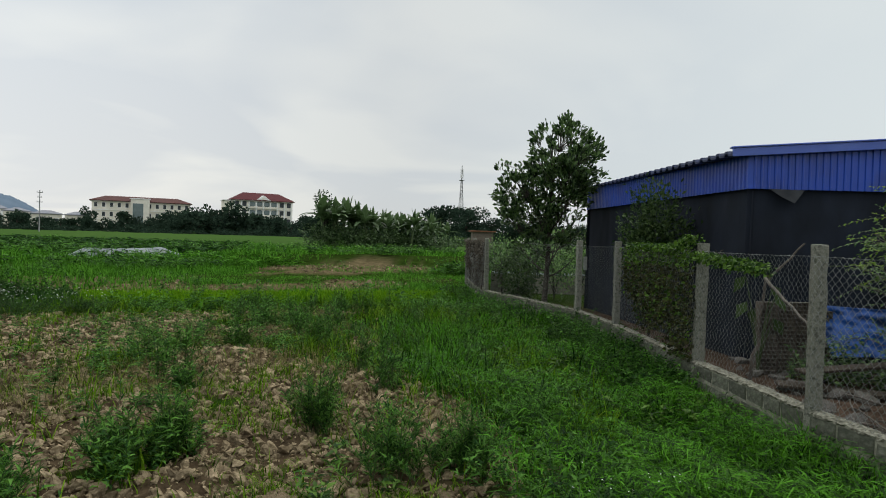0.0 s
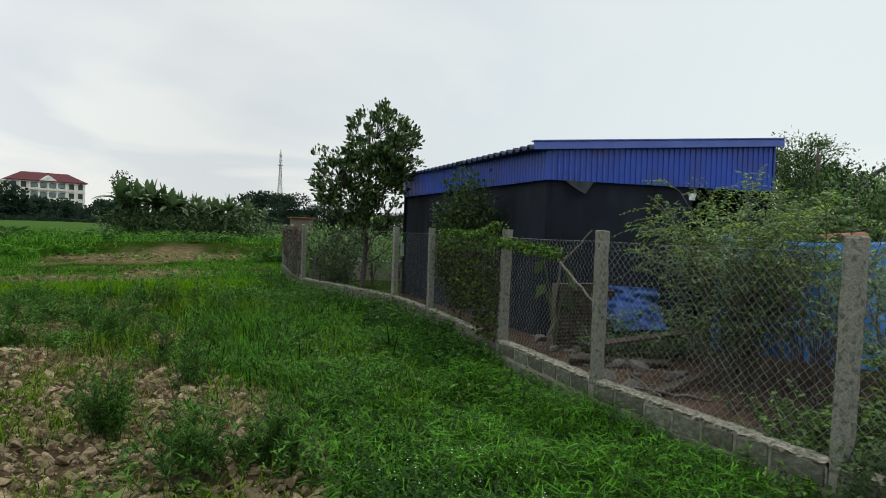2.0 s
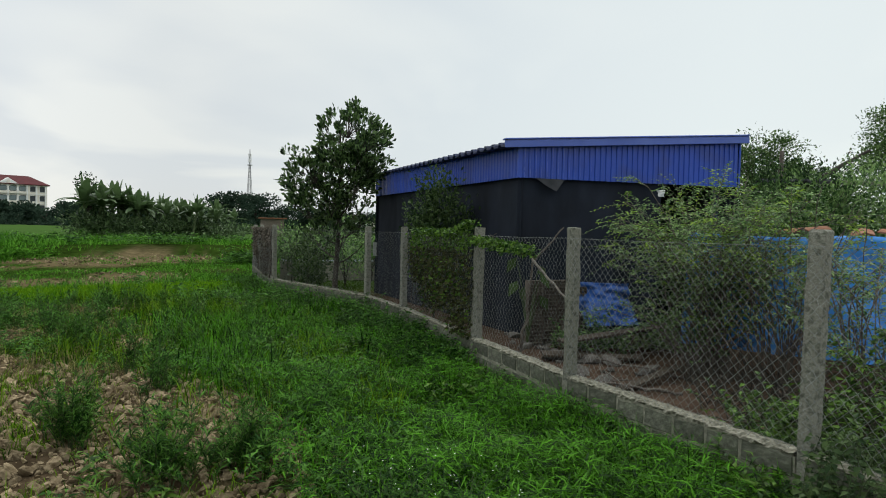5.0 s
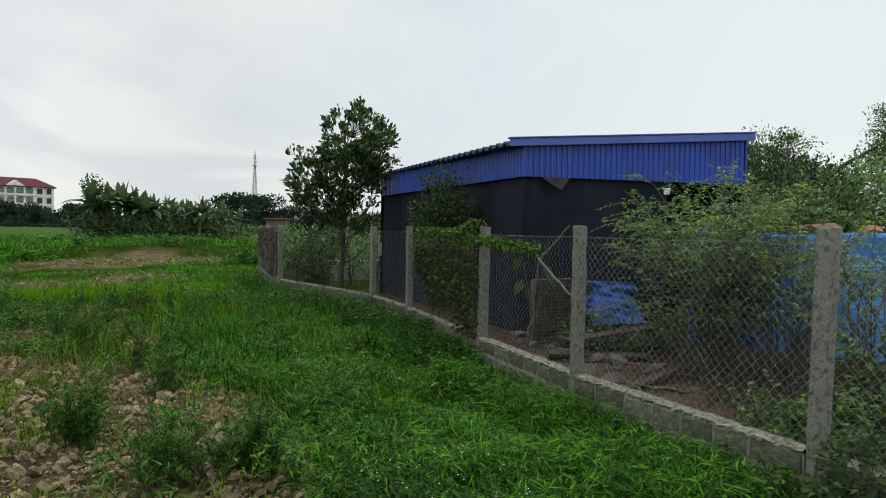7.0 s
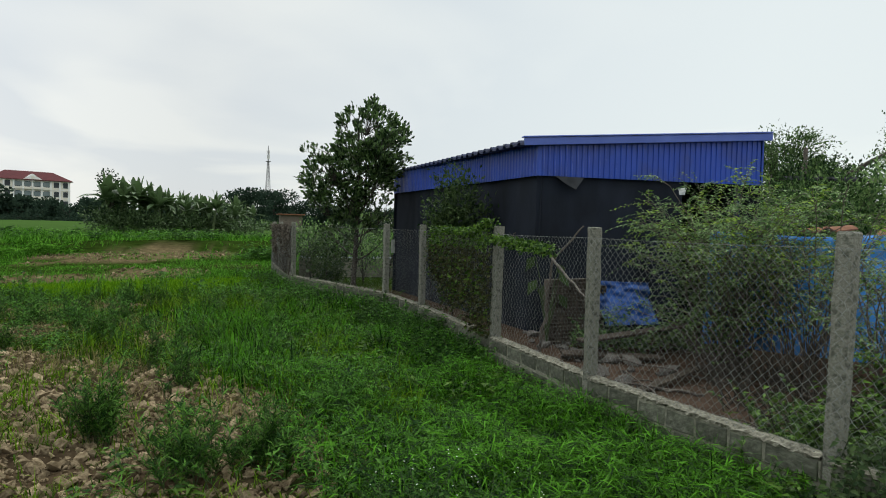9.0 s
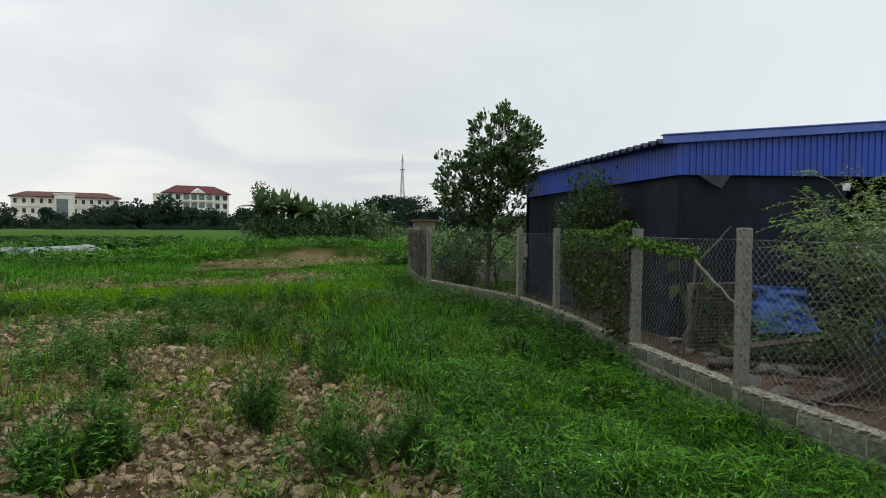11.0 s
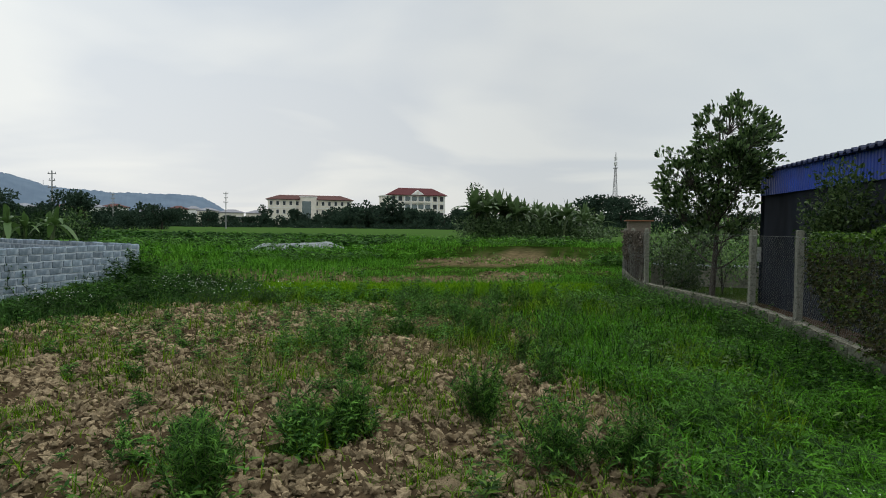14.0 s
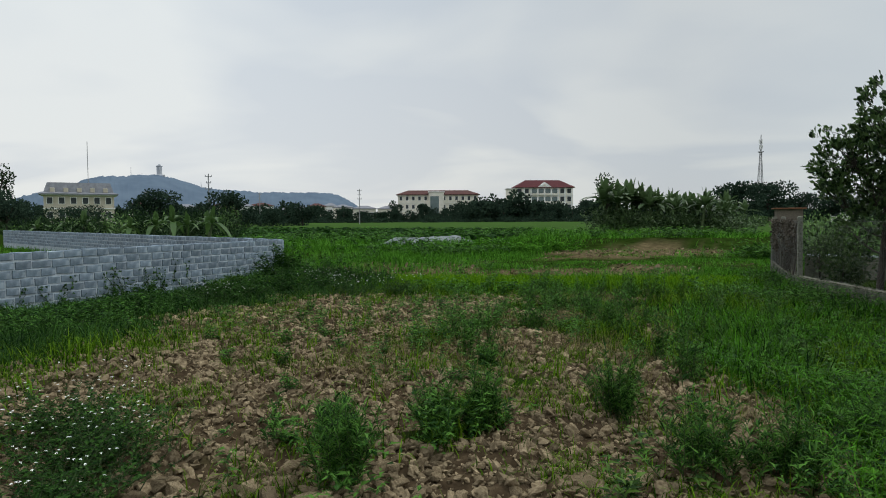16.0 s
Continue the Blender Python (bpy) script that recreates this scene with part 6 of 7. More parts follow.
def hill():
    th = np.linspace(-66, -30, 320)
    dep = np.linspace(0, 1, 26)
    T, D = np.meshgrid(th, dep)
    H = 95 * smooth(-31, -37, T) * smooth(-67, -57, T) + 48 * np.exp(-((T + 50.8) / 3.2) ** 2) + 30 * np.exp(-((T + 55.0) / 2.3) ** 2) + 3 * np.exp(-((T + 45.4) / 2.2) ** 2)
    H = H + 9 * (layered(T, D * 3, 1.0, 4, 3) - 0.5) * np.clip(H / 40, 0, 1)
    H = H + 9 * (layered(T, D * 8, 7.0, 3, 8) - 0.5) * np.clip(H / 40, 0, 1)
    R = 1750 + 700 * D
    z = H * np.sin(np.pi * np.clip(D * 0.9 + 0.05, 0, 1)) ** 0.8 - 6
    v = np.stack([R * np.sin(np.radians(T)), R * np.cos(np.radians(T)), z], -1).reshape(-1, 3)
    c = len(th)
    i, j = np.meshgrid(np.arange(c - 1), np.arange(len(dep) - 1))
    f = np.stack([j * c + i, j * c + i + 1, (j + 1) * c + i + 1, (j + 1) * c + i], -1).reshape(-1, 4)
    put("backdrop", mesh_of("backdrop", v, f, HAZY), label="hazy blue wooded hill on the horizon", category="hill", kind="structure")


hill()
lt = empty("lookout_tower", "hazy pale stone lookout tower on the hilltop", "tower", 2050 * math.sin(radians(-50.6)), 2050 * math.cos(radians(-50.6)), 131)
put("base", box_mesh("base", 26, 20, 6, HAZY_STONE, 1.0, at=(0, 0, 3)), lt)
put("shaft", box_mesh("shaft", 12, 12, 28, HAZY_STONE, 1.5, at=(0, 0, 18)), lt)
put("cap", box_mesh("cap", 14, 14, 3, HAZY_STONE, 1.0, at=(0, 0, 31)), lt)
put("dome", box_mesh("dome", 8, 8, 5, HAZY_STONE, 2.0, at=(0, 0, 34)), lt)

for hd_, h_ in ((-52.7, 40.0), (-51.9, 22.0), (-47.4, 24.0)):
    hill_mast = empty("hill_mast", "thin grey aerial mast on the wooded hill", "mast", 2050 * math.sin(radians(hd_)), 2050 * math.cos(radians(hd_)), 92 if hd_ > -50 else 118, group="hill masts")
    put("shaft", mesh_of("shaft", *tube_arrays(np.array([[[0, 0, 0], [0, 0, h_ / 2], [0, 0, h_]]], float), np.array([[1.0, 0.8, 0.5]]), 5), HAZY_STONE), hill_mast)

# ---- weeds, grass and clods ----
def weed(label, x, y, h, spread, seed, stems=34, leaf_=0.10, mat=None, per=20, width=0.2, group="weed clumps", name="weed_clump", lift_=0.35):
    r = rng(seed)
    thing = empty(name, label, "weed", x, y, z_at(x, y) - 0.015, group=group)
    lines = limb_lines(r, (0, 0, 0), stems, spread, h, 6, 0.15)
    shift = r.normal(0, spread * 0.42, (stems, 2))
    lines[:, :, :2] += shift[:, None, :]
    lines[:, :, 2] *= (1.15 - 0.5 * r.random(stems) - 0.5 * np.minimum(np.hypot(*shift.T) / spread, 1))[:, None]
    tagged(put("stem_tuft", mesh_of("stem_tuft", *tube_arrays(lines, 0.0035 * np.linspace(1, 0.4, 6)[None], 3), STEM), thing), kind="stuff")
    t = 0.12 + 0.88 * r.random((stems, per))
    k = np.clip((t * 5).astype(int), 0, 4)
    fr = (t * 5 - k)[..., None]
    row = np.arange(stems)[:, None]
    pts = (lines[row, k] * (1 - fr) + lines[row, k + 1] * fr).reshape(-1, 3)
    az = r.random(len(pts)) * 2 * np.pi
    d = np.stack([np.cos(az), np.sin(az), lift_ + 0.8 * r.random(len(pts))], 1)
    L = leaf_ * (0.6 + 0.7 * r.random(len(pts)))
    v = leaf_arrays(pts, d, unit(rand_dirs(r, len(pts)) * 0.5 + np.array([0, 0, 1.0])), L, L * width, droop=0.4, wide_at=0.4)
    put("foliage", mesh_of("foliage", *v, mat or WEED), thing)
    return thing


willow = "dense dark green weed clump with narrow leaves on the clay"
for k, (x_, y_, h_, s_) in enumerate([(-0.80, 5.12, 0.52, 0.24), (-1.88, 4.2, 0.42, 0.22), (-1.68, 4.5, 0.42, 0.18), (-2.02, 3.22, 0.45, 0.2), (-0.10, 4.22, 0.42, 0.3), (0.34, 4.45, 0.36, 0.24), (0.85, 5.2, 0.34, 0.25), (-2.45, 3.75, 0.24, 0.2), (-2.4, 6.3, 0.22, 0.13)]):
    weed(willow, x_, y_, h_ * 1.4, s_ * 0.85, 2000 + k, stems=52, per=40, leaf_=0.075, width=0.125, lift_=0.9)
for k, (x_, y_, h_) in enumerate([(-5.1, 5.3, 0.3), (-4.3, 5.35, 0.3), (-4.3, 6.35, 0.35), (-3.75, 6.5, 0.36), (-3.1, 3.9, 0.34), (-2.75, 3.5, 0.3), (-3.6, 4.6, 0.25), (-5.9, 7.6, 0.4), (-4.6, 9.6, 0.45), (-3.4, 9.2, 0.4), (-6.6, 8.7, 0.4), (-2.4, 5.6, 0.28), (-3.1, 7.6, 0.35), (-6.2, 6.2, 0.3), (-5.0, 7.0, 0.3)]):
    weed("slender upright green weed standing on the clay", x_, y_, h_, 0.09, 2050 + k, stems=9, per=16, leaf_=0.07, group="slender weeds", name="weed")
for k in range(52):
    r_ = random.Random(2100 + k)
    u_ = r_.random()
    y_ = 3.6 + 9.6 * u_
    x_ = -10.9 + 0.03 * (y_ - 3) + r_.uniform(0.25, 2.3) + (0.5 if k % 4 == 0 else 0)
    weed("leafy dark green weeds along the foot of the block wall", x_, y_, r_.uniform(0.35, 0.7) * (1.0 if y_ > 8.5 else 0.65), r_.uniform(0.3, 0.55), 2100 + k, stems=44, per=22, leaf_=0.085, width=0.3, mat=WALL_WEED, group="weeds by the block wall")
weed("large dark green bush at the end of the block wall", -10.3, 12.3, 1.0, 0.48, 2160, stems=90, per=30, leaf_=0.10, width=0.34, mat=WALL_WEED, group="weeds by the block wall", name="bush_weed")
for k, (x_, y_, h_, s_) in enumerate([(2.95, 2.75, 0.5, 0.3), (2.85, 2.2, 0.42, 0.35), (3.3, 3.3, 0.62, 0.35), (3.55, 2.6, 0.7, 0.4), (3.65, 3.6, 0.6, 0.35), (2.6, 2.0, 0.3, 0.3), (3.9, 2.9, 0.75, 0.4), (4.2, 3.6, 0.6, 0.4), (4.4, 2.6, 0.7, 0.4), (3.85, 2.1, 0.7, 0.4)]):
    weed("broad-leaved green weed growing at the foot of the fence", x_, y_, h_, s_, 2200 + k, stems=44, per=20, leaf_=0.055, width=0.48, mat=LEAF_VINE, group="weeds by the fence")
for k in range(24):
    r_ = random.Random(2250 + k)
    y_ = 6.3 + 9.4 * k / 23
    weed("broad-leaved green weed growing at the foot of the fence", float(fence_x(y_)) - r_.uniform(0.15, 0.55), y_, r_.uniform(0.38, 0.62), 0.4, 2250 + k, stems=40, per=24, leaf_=0.055, width=0.35, group="weeds by the fence")
for k in range(11):
    r_ = random.Random(2280 + k)
    y_ = 6.7 + 2.6 * (k / 10) + r_.uniform(-0.1, 0.1)
    weed("bushy dark green weed standing in the grass before the wall", float(fence_x(y_)) - r_.uniform(0.2, 0.85), y_, r_.uniform(0.36, 0.58), 0.34, 2800 + k, stems=46, per=24, leaf_=0.06, width=0.3, mat=WALL_WEED, group="weeds before the wall")
STANDS = [(-2.1, 9.6), (-1.75, 9.3), (-1.25, 9.5), (-0.75, 9.9), (0.3, 10.2), (-2.35, 11.0), (-2.3, 13.0), (-3.5, 9.6), (-0.4, 6.6), (0.5, 7.6)]
for k in range(58):
    r_ = random.Random(2500 + k)
    y_ = r_.uniform(6.6, 13.2)
    x_ = r_.uniform(-3.2, 1.3) - 0.12 * (y_ - 7)
    if k < len(STANDS):
        x_, y_ = STANDS[k]
    weed("upright dark green weed among clods and grass", x_, y_, r_.uniform(0.4, 0.78), r_.uniform(0.09, 0.21), 2500 + k, stems=10 if k < len(STANDS) else 16, per=18, leaf_=0.08, width=0.17, lift_=0.9, group="upright weeds")


for k, (x_, y_, h_, s_) in enumerate([(-0.1, 27.3, 0.75, 0.6), (0.35, 26.8, 0.55, 0.5), (-9.5, 27, 0.7, 0.9), (-11.5, 28.5, 0.8, 0.9), (-8.2, 29, 0.7, 0.8), (-12.8, 26.5, 0.6, 0.9)]):
    weed("leafy green weed thicket out in the far plot", x_, y_, h_, s_, 2600 + k, stems=44, per=18, leaf_=0.2, width=0.3, mat=WEED if k < 2 else GRASS_FAR, group="far weed thickets")


for k, (x_, y_, h_, s_) in enumerate([(4.15, 6.85, 0.7, 0.28), (4.5, 6.8, 0.6, 0.34), (3.95, 6.95, 0.45, 0.22), (4.85, 6.85, 0.6, 0.34), (5.1, 6.75, 0.6, 0.3)]):
    weed("light green weed sprouting from the yard soil", x_, y_, h_, s_, 2700 + k, stems=30, per=18, leaf_=0.06, width=0.45, mat=LEAF_SHRUB, group="yard weeds")


def wall_creeper():
    """Broad-leaved creeper that mounds over the low wall round the post."""
    r = rng(2290)
    thing = empty("creeper", "broad-leaved green creeper mounded over the low wall and a fence post", "creeper", 3.15, 2.7, 0.0)
    n = 560
    y = 1.5 + 2.35 * r.random(n)
    off = np.where(y < 2.75, r.normal(0.0, 0.30, n), np.abs(r.normal(0, 0.32, n)) + 0.06)
    cap = 0.16 + 0.52 * smooth(3.6, 2.5, y + 0.35 * (layered(y, off, 2.2, 2, 7) - 0.5)) * np.exp(-(off / 0.55) ** 2) + 0.14 * (layered(y * 2, off * 2, 1.7, 2, 9) - 0.5)
    x = fence_x(y) + off
    z = np.maximum(cap * (0.35 + 0.65 * r.random(n) ** 0.5), 0.05)
    ends = np.stack([x - 3.15, y - 2.7, z], 1)
    feet = ends * np.array([1, 1, 0.0]) + np.stack([r.normal(0, 0.12, n), r.normal(0, 0.12, n), np.full(n, 0.03)], 1)
    q = np.linspace(0, 1, 6)[None, :, None]
    lines = feet[:, None] + (ends - feet)[:, None] * q + np.array([0, 0, 0.10]) * np.sin(np.pi * q)
    tagged(put("stem_tuft", mesh_of("stem_tuft", *tube_arrays(lines, 0.0022, 3), STEM), thing), kind="stuff")
    per = 15
    u = 0.2 + 0.8 * r.random((n, per))
    k = np.clip((u * 5).astype(int), 0, 4)
    fr = (u * 5 - k)[..., None]
    row = np.arange(n)[:, None]
    p = (lines[row, k] * (1 - fr) + lines[row, k + 1] * fr).reshape(-1, 3) + r.normal(0, 0.02, (n * per, 3))
    a = r.random(n * per) * 6.283
    d = np.stack([np.cos(a), np.sin(a), 0.1 + 0.5 * r.normal(size=n * per)], 1)
    L = 0.024 + 0.028 * r.random(n * per)
    put("foliage", mesh_of("foliage", *leaf_arrays(p, d, unit(rand_dirs(r, n * per) * 0.5 + np.array([-0.2, -0.4, 1.0])), L, L * 0.58, droop=0.25, wide_at=0.35), LEAF_GUAVA), thing)


wall_creeper()


def block_wall_creeper():
    """Thin dark runners climbing the neighbouring wall."""
    r = rng(2295)
    thing = empty("creeper", "thin dark creeper with few leaves climbing the grey block wall", "creeper", -10.85, 5.2, 0.0)
    n = 26
    y0 = np.concatenate([4.6 + 1.4 * r.random(12), 6.2 + 4.0 * r.random(14)])
    top = np.concatenate([0.55 + 0.4 * r.random(12), 0.35 + 0.35 * r.random(14)])
    q = np.linspace(0, 1, 9)
    y = y0[:, None] + np.cumsum(r.normal(0.0, 0.05, (n, 9)), 1)
    x = -11.25 + 0.5 * (13.4 - y) / 10.2 + 0.085
    lines = np.stack([x, y, top[:, None] * q], -1) - np.array([-10.85, 5.2, 0.0])
    tagged(put("stem_tuft", mesh_of("stem_tuft", *tube_arrays(lines, 0.008 * np.linspace(1, 0.4, 9)[None], 4), STEM), thing), kind="stuff")
    p = np.repeat(lines.reshape(-1, 3), 2, 0) + r.normal(0, 0.035, (n * 18, 3)) * np.array([0.2, 1, 1])
    d = rand_dirs(r, len(p)) * np.array([0.3, 1, 1]) + np.array([0.4, 0, -0.2])
    L = 0.04 + 0.035 * r.random(len(p))
    put("foliage", mesh_of("foliage", *leaf_arrays(p, d, np.tile([1.0, 0, 0.3], (len(p), 1)), L, L * 0.6), WALL_WEED), thing)


block_wall_creeper()


def flowering_weed(x, y, radius, seed, n=46):
    r = rng(seed)
    thing = weed("low green weed patch dotted with small white flowers", x, y, 0.46, radius, seed, stems=130, per=30, leaf_=0.034, width=0.4, mat=WALL_WEED, group="flowering weeds", name="flowering_weed")
    a, q = r.random(n) * 6.28, radius * np.sqrt(r.random(n))
    c = np.stack([q * np.cos(a), q * np.sin(a), 0.30 + 0.2 * r.random(n)], 1)
    v, f = [], []
    for i in range(n):
        for j in range(5):
            b = j * 1.2566 + a[i]
            d = np.array([[math.cos(b), math.sin(b), 0.25 * r.normal()]])
            v.append((c[i][None], d))
    pts = np.concatenate([p for p, _ in v])
    dr = np.concatenate([d for _, d in v])
    L = np.full(len(pts), 0.013 if y > 5 else 0.009 if radius > 0.4 else 0.0045)
    tagged(put("blossom", mesh_of("blossom", *leaf_arrays(pts, dr, np.tile([0, 0, 1.0], (len(pts), 1)), L, L * 0.8), PETAL), thing, "small white flowers"), kind="stuff")


for k, (x_, y_, q_, n_) in enumerate([(-3.35, 2.55, 0.5, 62), (-3.0, 2.0, 0.45, 44), (-4.0, 2.9, 0.5, 50), (-8.6, 8.6, 0.6, 60), (-7.2, 10.8, 0.6, 70), (-8.4, 11.3, 0.6, 60), (1.25, 3.05, 0.38, 26), (0.95, 3.2, 0.3, 14), (-6.3, 11.2, 0.5, 40)]):
    flowering_weed(x_, y_, q_, 2300 + k, n_)


def before_patch(x, y):
    """1 on the low growth in front of the bare patch in the far plot."""
    return smooth(5.2, 4.0, np.abs(x + 4.3)) * smooth(20.5, 22, y - 0.3 * x) * smooth(35, 33, y)


def scatter(seed, x0, x1, y0, y1, n, keep):
    r = rng(seed)
    x, y = x0 + (x1 - x0) * r.random(n), y0 + (y1 - y0) * r.random(n)
    ok = r.random(n) < keep(x, y)
    return r, x[ok], y[ok]


def sward(name, label, seed, x, y, r, tuft, height, width, mat, bend=(0.4, 1.5), spread=0.05, segments=2, h_var=None):
    """Tufts of blades at given places, one mesh."""
    n = len(x) * tuft
    bx, by = np.repeat(x, tuft) + r.normal(0, spread, n), np.repeat(y, tuft) + r.normal(0, spread, n)
    hv = np.repeat(h_var if h_var is not None else np.ones(len(x)), tuft)
    h = height * (0.5 + 0.8 * r.random(n)) * hv
    inside = bx < fence_x(by) - 0.07
    out_side = inside | (by > 19.3)
    bx, by, h = bx[out_side], by[out_side], h[out_side]
    n = len(bx)
    pos = np.stack([bx, by, ground_z(bx, by) - 0.01], 1)
    v = blade_arrays(pos, r.random(n) * 2 * np.pi, h, width * (0.7 + 0.6 * r.random(n)), bend[0] + (bend[1] - bend[0]) * r.random(n), segments)
    tagged(put(name, mesh_of(name, *v, mat), label=label, category="grass", kind="stuff"))


# lush grass along the fence
def lush_keep(x, y):
    edge = smooth(-0.5, 0.9, x - soil_edge(y) + 0.9 * (layered(x, y, 0.8, 3, 12) - 0.5)) * (1 - 0.9 * bare(x, y))
    return edge * (x < fence_x(y)) * np.clip(3.2 / np.maximum(y - 0.5, 1.2), 0.08, 1.0) * smooth(10.5, 7.5, y)


r_, x_, y_ = scatter(3001, -1.4, 3.5, 1.2, 15.5, 25000, lush_keep)
sward("lush_grass", "lush bright green grass along the fence", 1, x_, y_, r_, 6, 0.26, 0.0098, GRASS_LUSH, (0.6, 2.2), 0.045, 3, 0.6 + 0.95 * smooth(0.3, 0.7, layered(x_, y_, 1.5, 2, 41)))


r_, x_, y_ = scatter(3012, -1.4, 3.0, 5.5, 17.5, 9500, lambda x, y: smooth(-0.7, 0.7, x - soil_edge(y) + 1.2 * (layered(x, y, 0.7, 3, 13) - 0.5)) * (1 - 0.9 * bare(x, y)) * smooth(5.5, 8.5, y) * (1 - 0.95 * bund_at(x, y)))
sward("lush_grass", "lush green grass along the far part of the fence", 12, x_, y_, r_, 7, 0.27, 0.017, GRASS_LUSH, (0.4, 1.8), 0.06, 2, 0.5 + 1.0 * smooth(0.3, 0.7, layered(x_, y_, 1.1, 2, 73)))


def leafy_grass(seed, n):
    """Short broad grass leaves on creeping stems, bending every way."""
    r, x, y = scatter(seed, -1.2, 3.5, 1.4, 15.0, n, lush_keep)
    ok = x < fence_x(y) - 0.08
    x, y = x[ok], y[ok]
    k = 7
    m = len(x) * k
    hv = np.repeat(0.5 + 1.1 * smooth(0.3, 0.7, layered(x, y, 1.5, 2, 41)), k)
    p = np.stack([np.repeat(x, k) + r.normal(0, 0.05, m), np.repeat(y, k) + r.normal(0, 0.05, m), 0 * hv], 1)
    p[:, 2] = ground_z(p[:, 0], p[:, 1]) + (0.02 + 0.17 * r.random(m)) * hv
    a = r.random(m) * 6.283
    d = np.stack([np.cos(a), np.sin(a), 0.15 + 0.9 * r.random(m)], 1)
    L = 0.09 + 0.07 * r.random(m)
    v = leaf_arrays(p, d, unit(rand_dirs(r, m) * 0.35 + np.array([0, 0, 1.0])), L, 0.0062 + 0.0048 * r.random(m), fold=0.2, droop=0.55, wide_at=0.35)
    put("lush_grass", mesh_of("lush_grass", *v, GRASS_LUSH), label="short leafy green grass along the fence", category="grass", kind="stuff")


leafy_grass(3021, 42000)

r_, x_, y_ = scatter(3011, 0.3, 3.4, 1.5, 15.0, 9000, lambda x, y: smooth(0.65, 0.12, fence_x(y) - x) * (x < fence_x(y) - 0.08) * np.clip(6 / np.maximum(y, 3), 0.3, 1))
sward("lush_grass", "tall grass at the foot of the block wall", 11, x_, y_, r_, 6, 0.38, 0.010, GRASS_LUSH, (0.4, 1.8), 0.05, 3, 0.6 + 0.8 * layered(x_, y_, 0.9, 2, 71))

r_, x_, y_ = scatter(3031, 0.9, 3.4, -3.0, 1.9, 1500, lambda x, y: 1.0 + 0 * x)
sward("lush_grass", "green grass behind the viewpoint by the fence", 31, x_, y_, r_, 6, 0.24, 0.012, GRASS_LUSH, (0.6, 2.0), 0.06, 2)
# thin growth over the clay
r_, x_, y_ = scatter(3002, -10.6, 1.6, 1.4, 14.5, 19000, lambda x, y: (1.0 - 0.93 * bare(x, y)) * smooth(-8.2, -6.6, x) * (1 - 0.95 * bund_at(x, y)) * (0.25 + 0.75 * smooth(0.28, 0.6, layered(x, y, 0.9, 3, 17))) * 0.85)
sward("field_grass", "thin green weeds and grass over the clay", 2, x_, y_, r_, 6, 0.25, 0.011, GRASS_FIELD, (0.5, 2.1), 0.06, 3, 0.45 + 1.1 * smooth(0.3, 0.7, layered(x_, y_, 1.0, 2, 43)))
r_, x_, y_ = scatter(3009, -10.9, -6.2, 1.4, 12.8, 9000, lambda x, y: (1.0 - 0.95 * bare(x, y)) * smooth(-6.4, -8.0, x) * smooth(0.2, 0.5, layered(x, y, 0.8, 3, 18)))
sward("dark_grass", "dark green grass between the clay and the block wall", 9, x_, y_, r_, 6, 0.22, 0.012, WALL_WEED, (0.5, 2.1), 0.06, 3, 0.5 + 1.0 * smooth(0.3, 0.7, layered(x_, y_, 0.9, 2, 44)))
r_, x_, y_ = scatter(3003, -8.5, 0.8, 2.0, 12.0, 6500, lambda x, y: bare(x, y) * smooth(0.5, 0.68, layered(x, y, 1.3, 3, 19)))
sward("field_grass", "scattered grass tufts on bare clay", 3, x_, y_, r_, 10, 0.16, 0.0075, GRASS_FIELD, (0.5, 2.1), 0.07, 3)
r_, x_, y_ = scatter(3004, -4.2, 1.0, 4.2, 13.2, 4200, lambda x, y: smooth(0.44, 0.62, layered(x, y, 1.2, 3, 23)) * smooth(4.2, 6.5, y) * smooth(1.0, -0.4, x - 0.02 * y) * 0.75)
sward("dry_grass", "yellowed dry grass stalks on the clay", 4, x_, y_, r_, 7, 0.22, 0.0065, GRASS_DRY, (0.5, 2.2), 0.07, 3)



def sprigs(label, seed, x, y, r, height, mat, stems=4, per=11, leaf_=0.06, width=0.3, h_var=None):
    """Many small leafy weeds in one mesh."""
    inside = x < fence_x(y) - 0.15
    x, y = x[inside], y[inside]
    hv = np.ones(len(x)) if h_var is None else h_var[inside]
    n = len(x) * stems
    bx, by = np.repeat(x, stems) + r.normal(0, 0.03, n), np.repeat(y, stems) + r.normal(0, 0.03, n)
    h = height * (0.5 + 0.7 * r.random(n)) * np.repeat(hv, stems)
    lean = r.normal(0, 0.28, (n, 2))
    base = np.stack([bx, by, ground_z(bx, by)], 1)
    t = 0.1 + 0.9 * r.random((n, per))
    pts = base[:, None, :] + np.stack([lean[:, :1] * t * h[:, None], lean[:, 1:] * t * h[:, None], t * h[:, None]], -1)
    pts = pts.reshape(-1, 3)
    az = r.random(len(pts)) * 2 * np.pi
    d = np.stack([np.cos(az), np.sin(az), 0.2 + 0.7 * r.random(len(pts))], 1)
    L = leaf_ * (0.6 + 0.7 * r.random(len(pts)))
    v1 = leaf_arrays(pts, d, unit(rand_dirs(r, len(pts)) * 0.5 + np.array([0, 0, 1.0])), L, L * width, droop=0.45, wide_at=0.4)
    put("small_weeds", mesh_of("small_weeds", *v1, mat), label=label, category="weeds", kind="stuff")


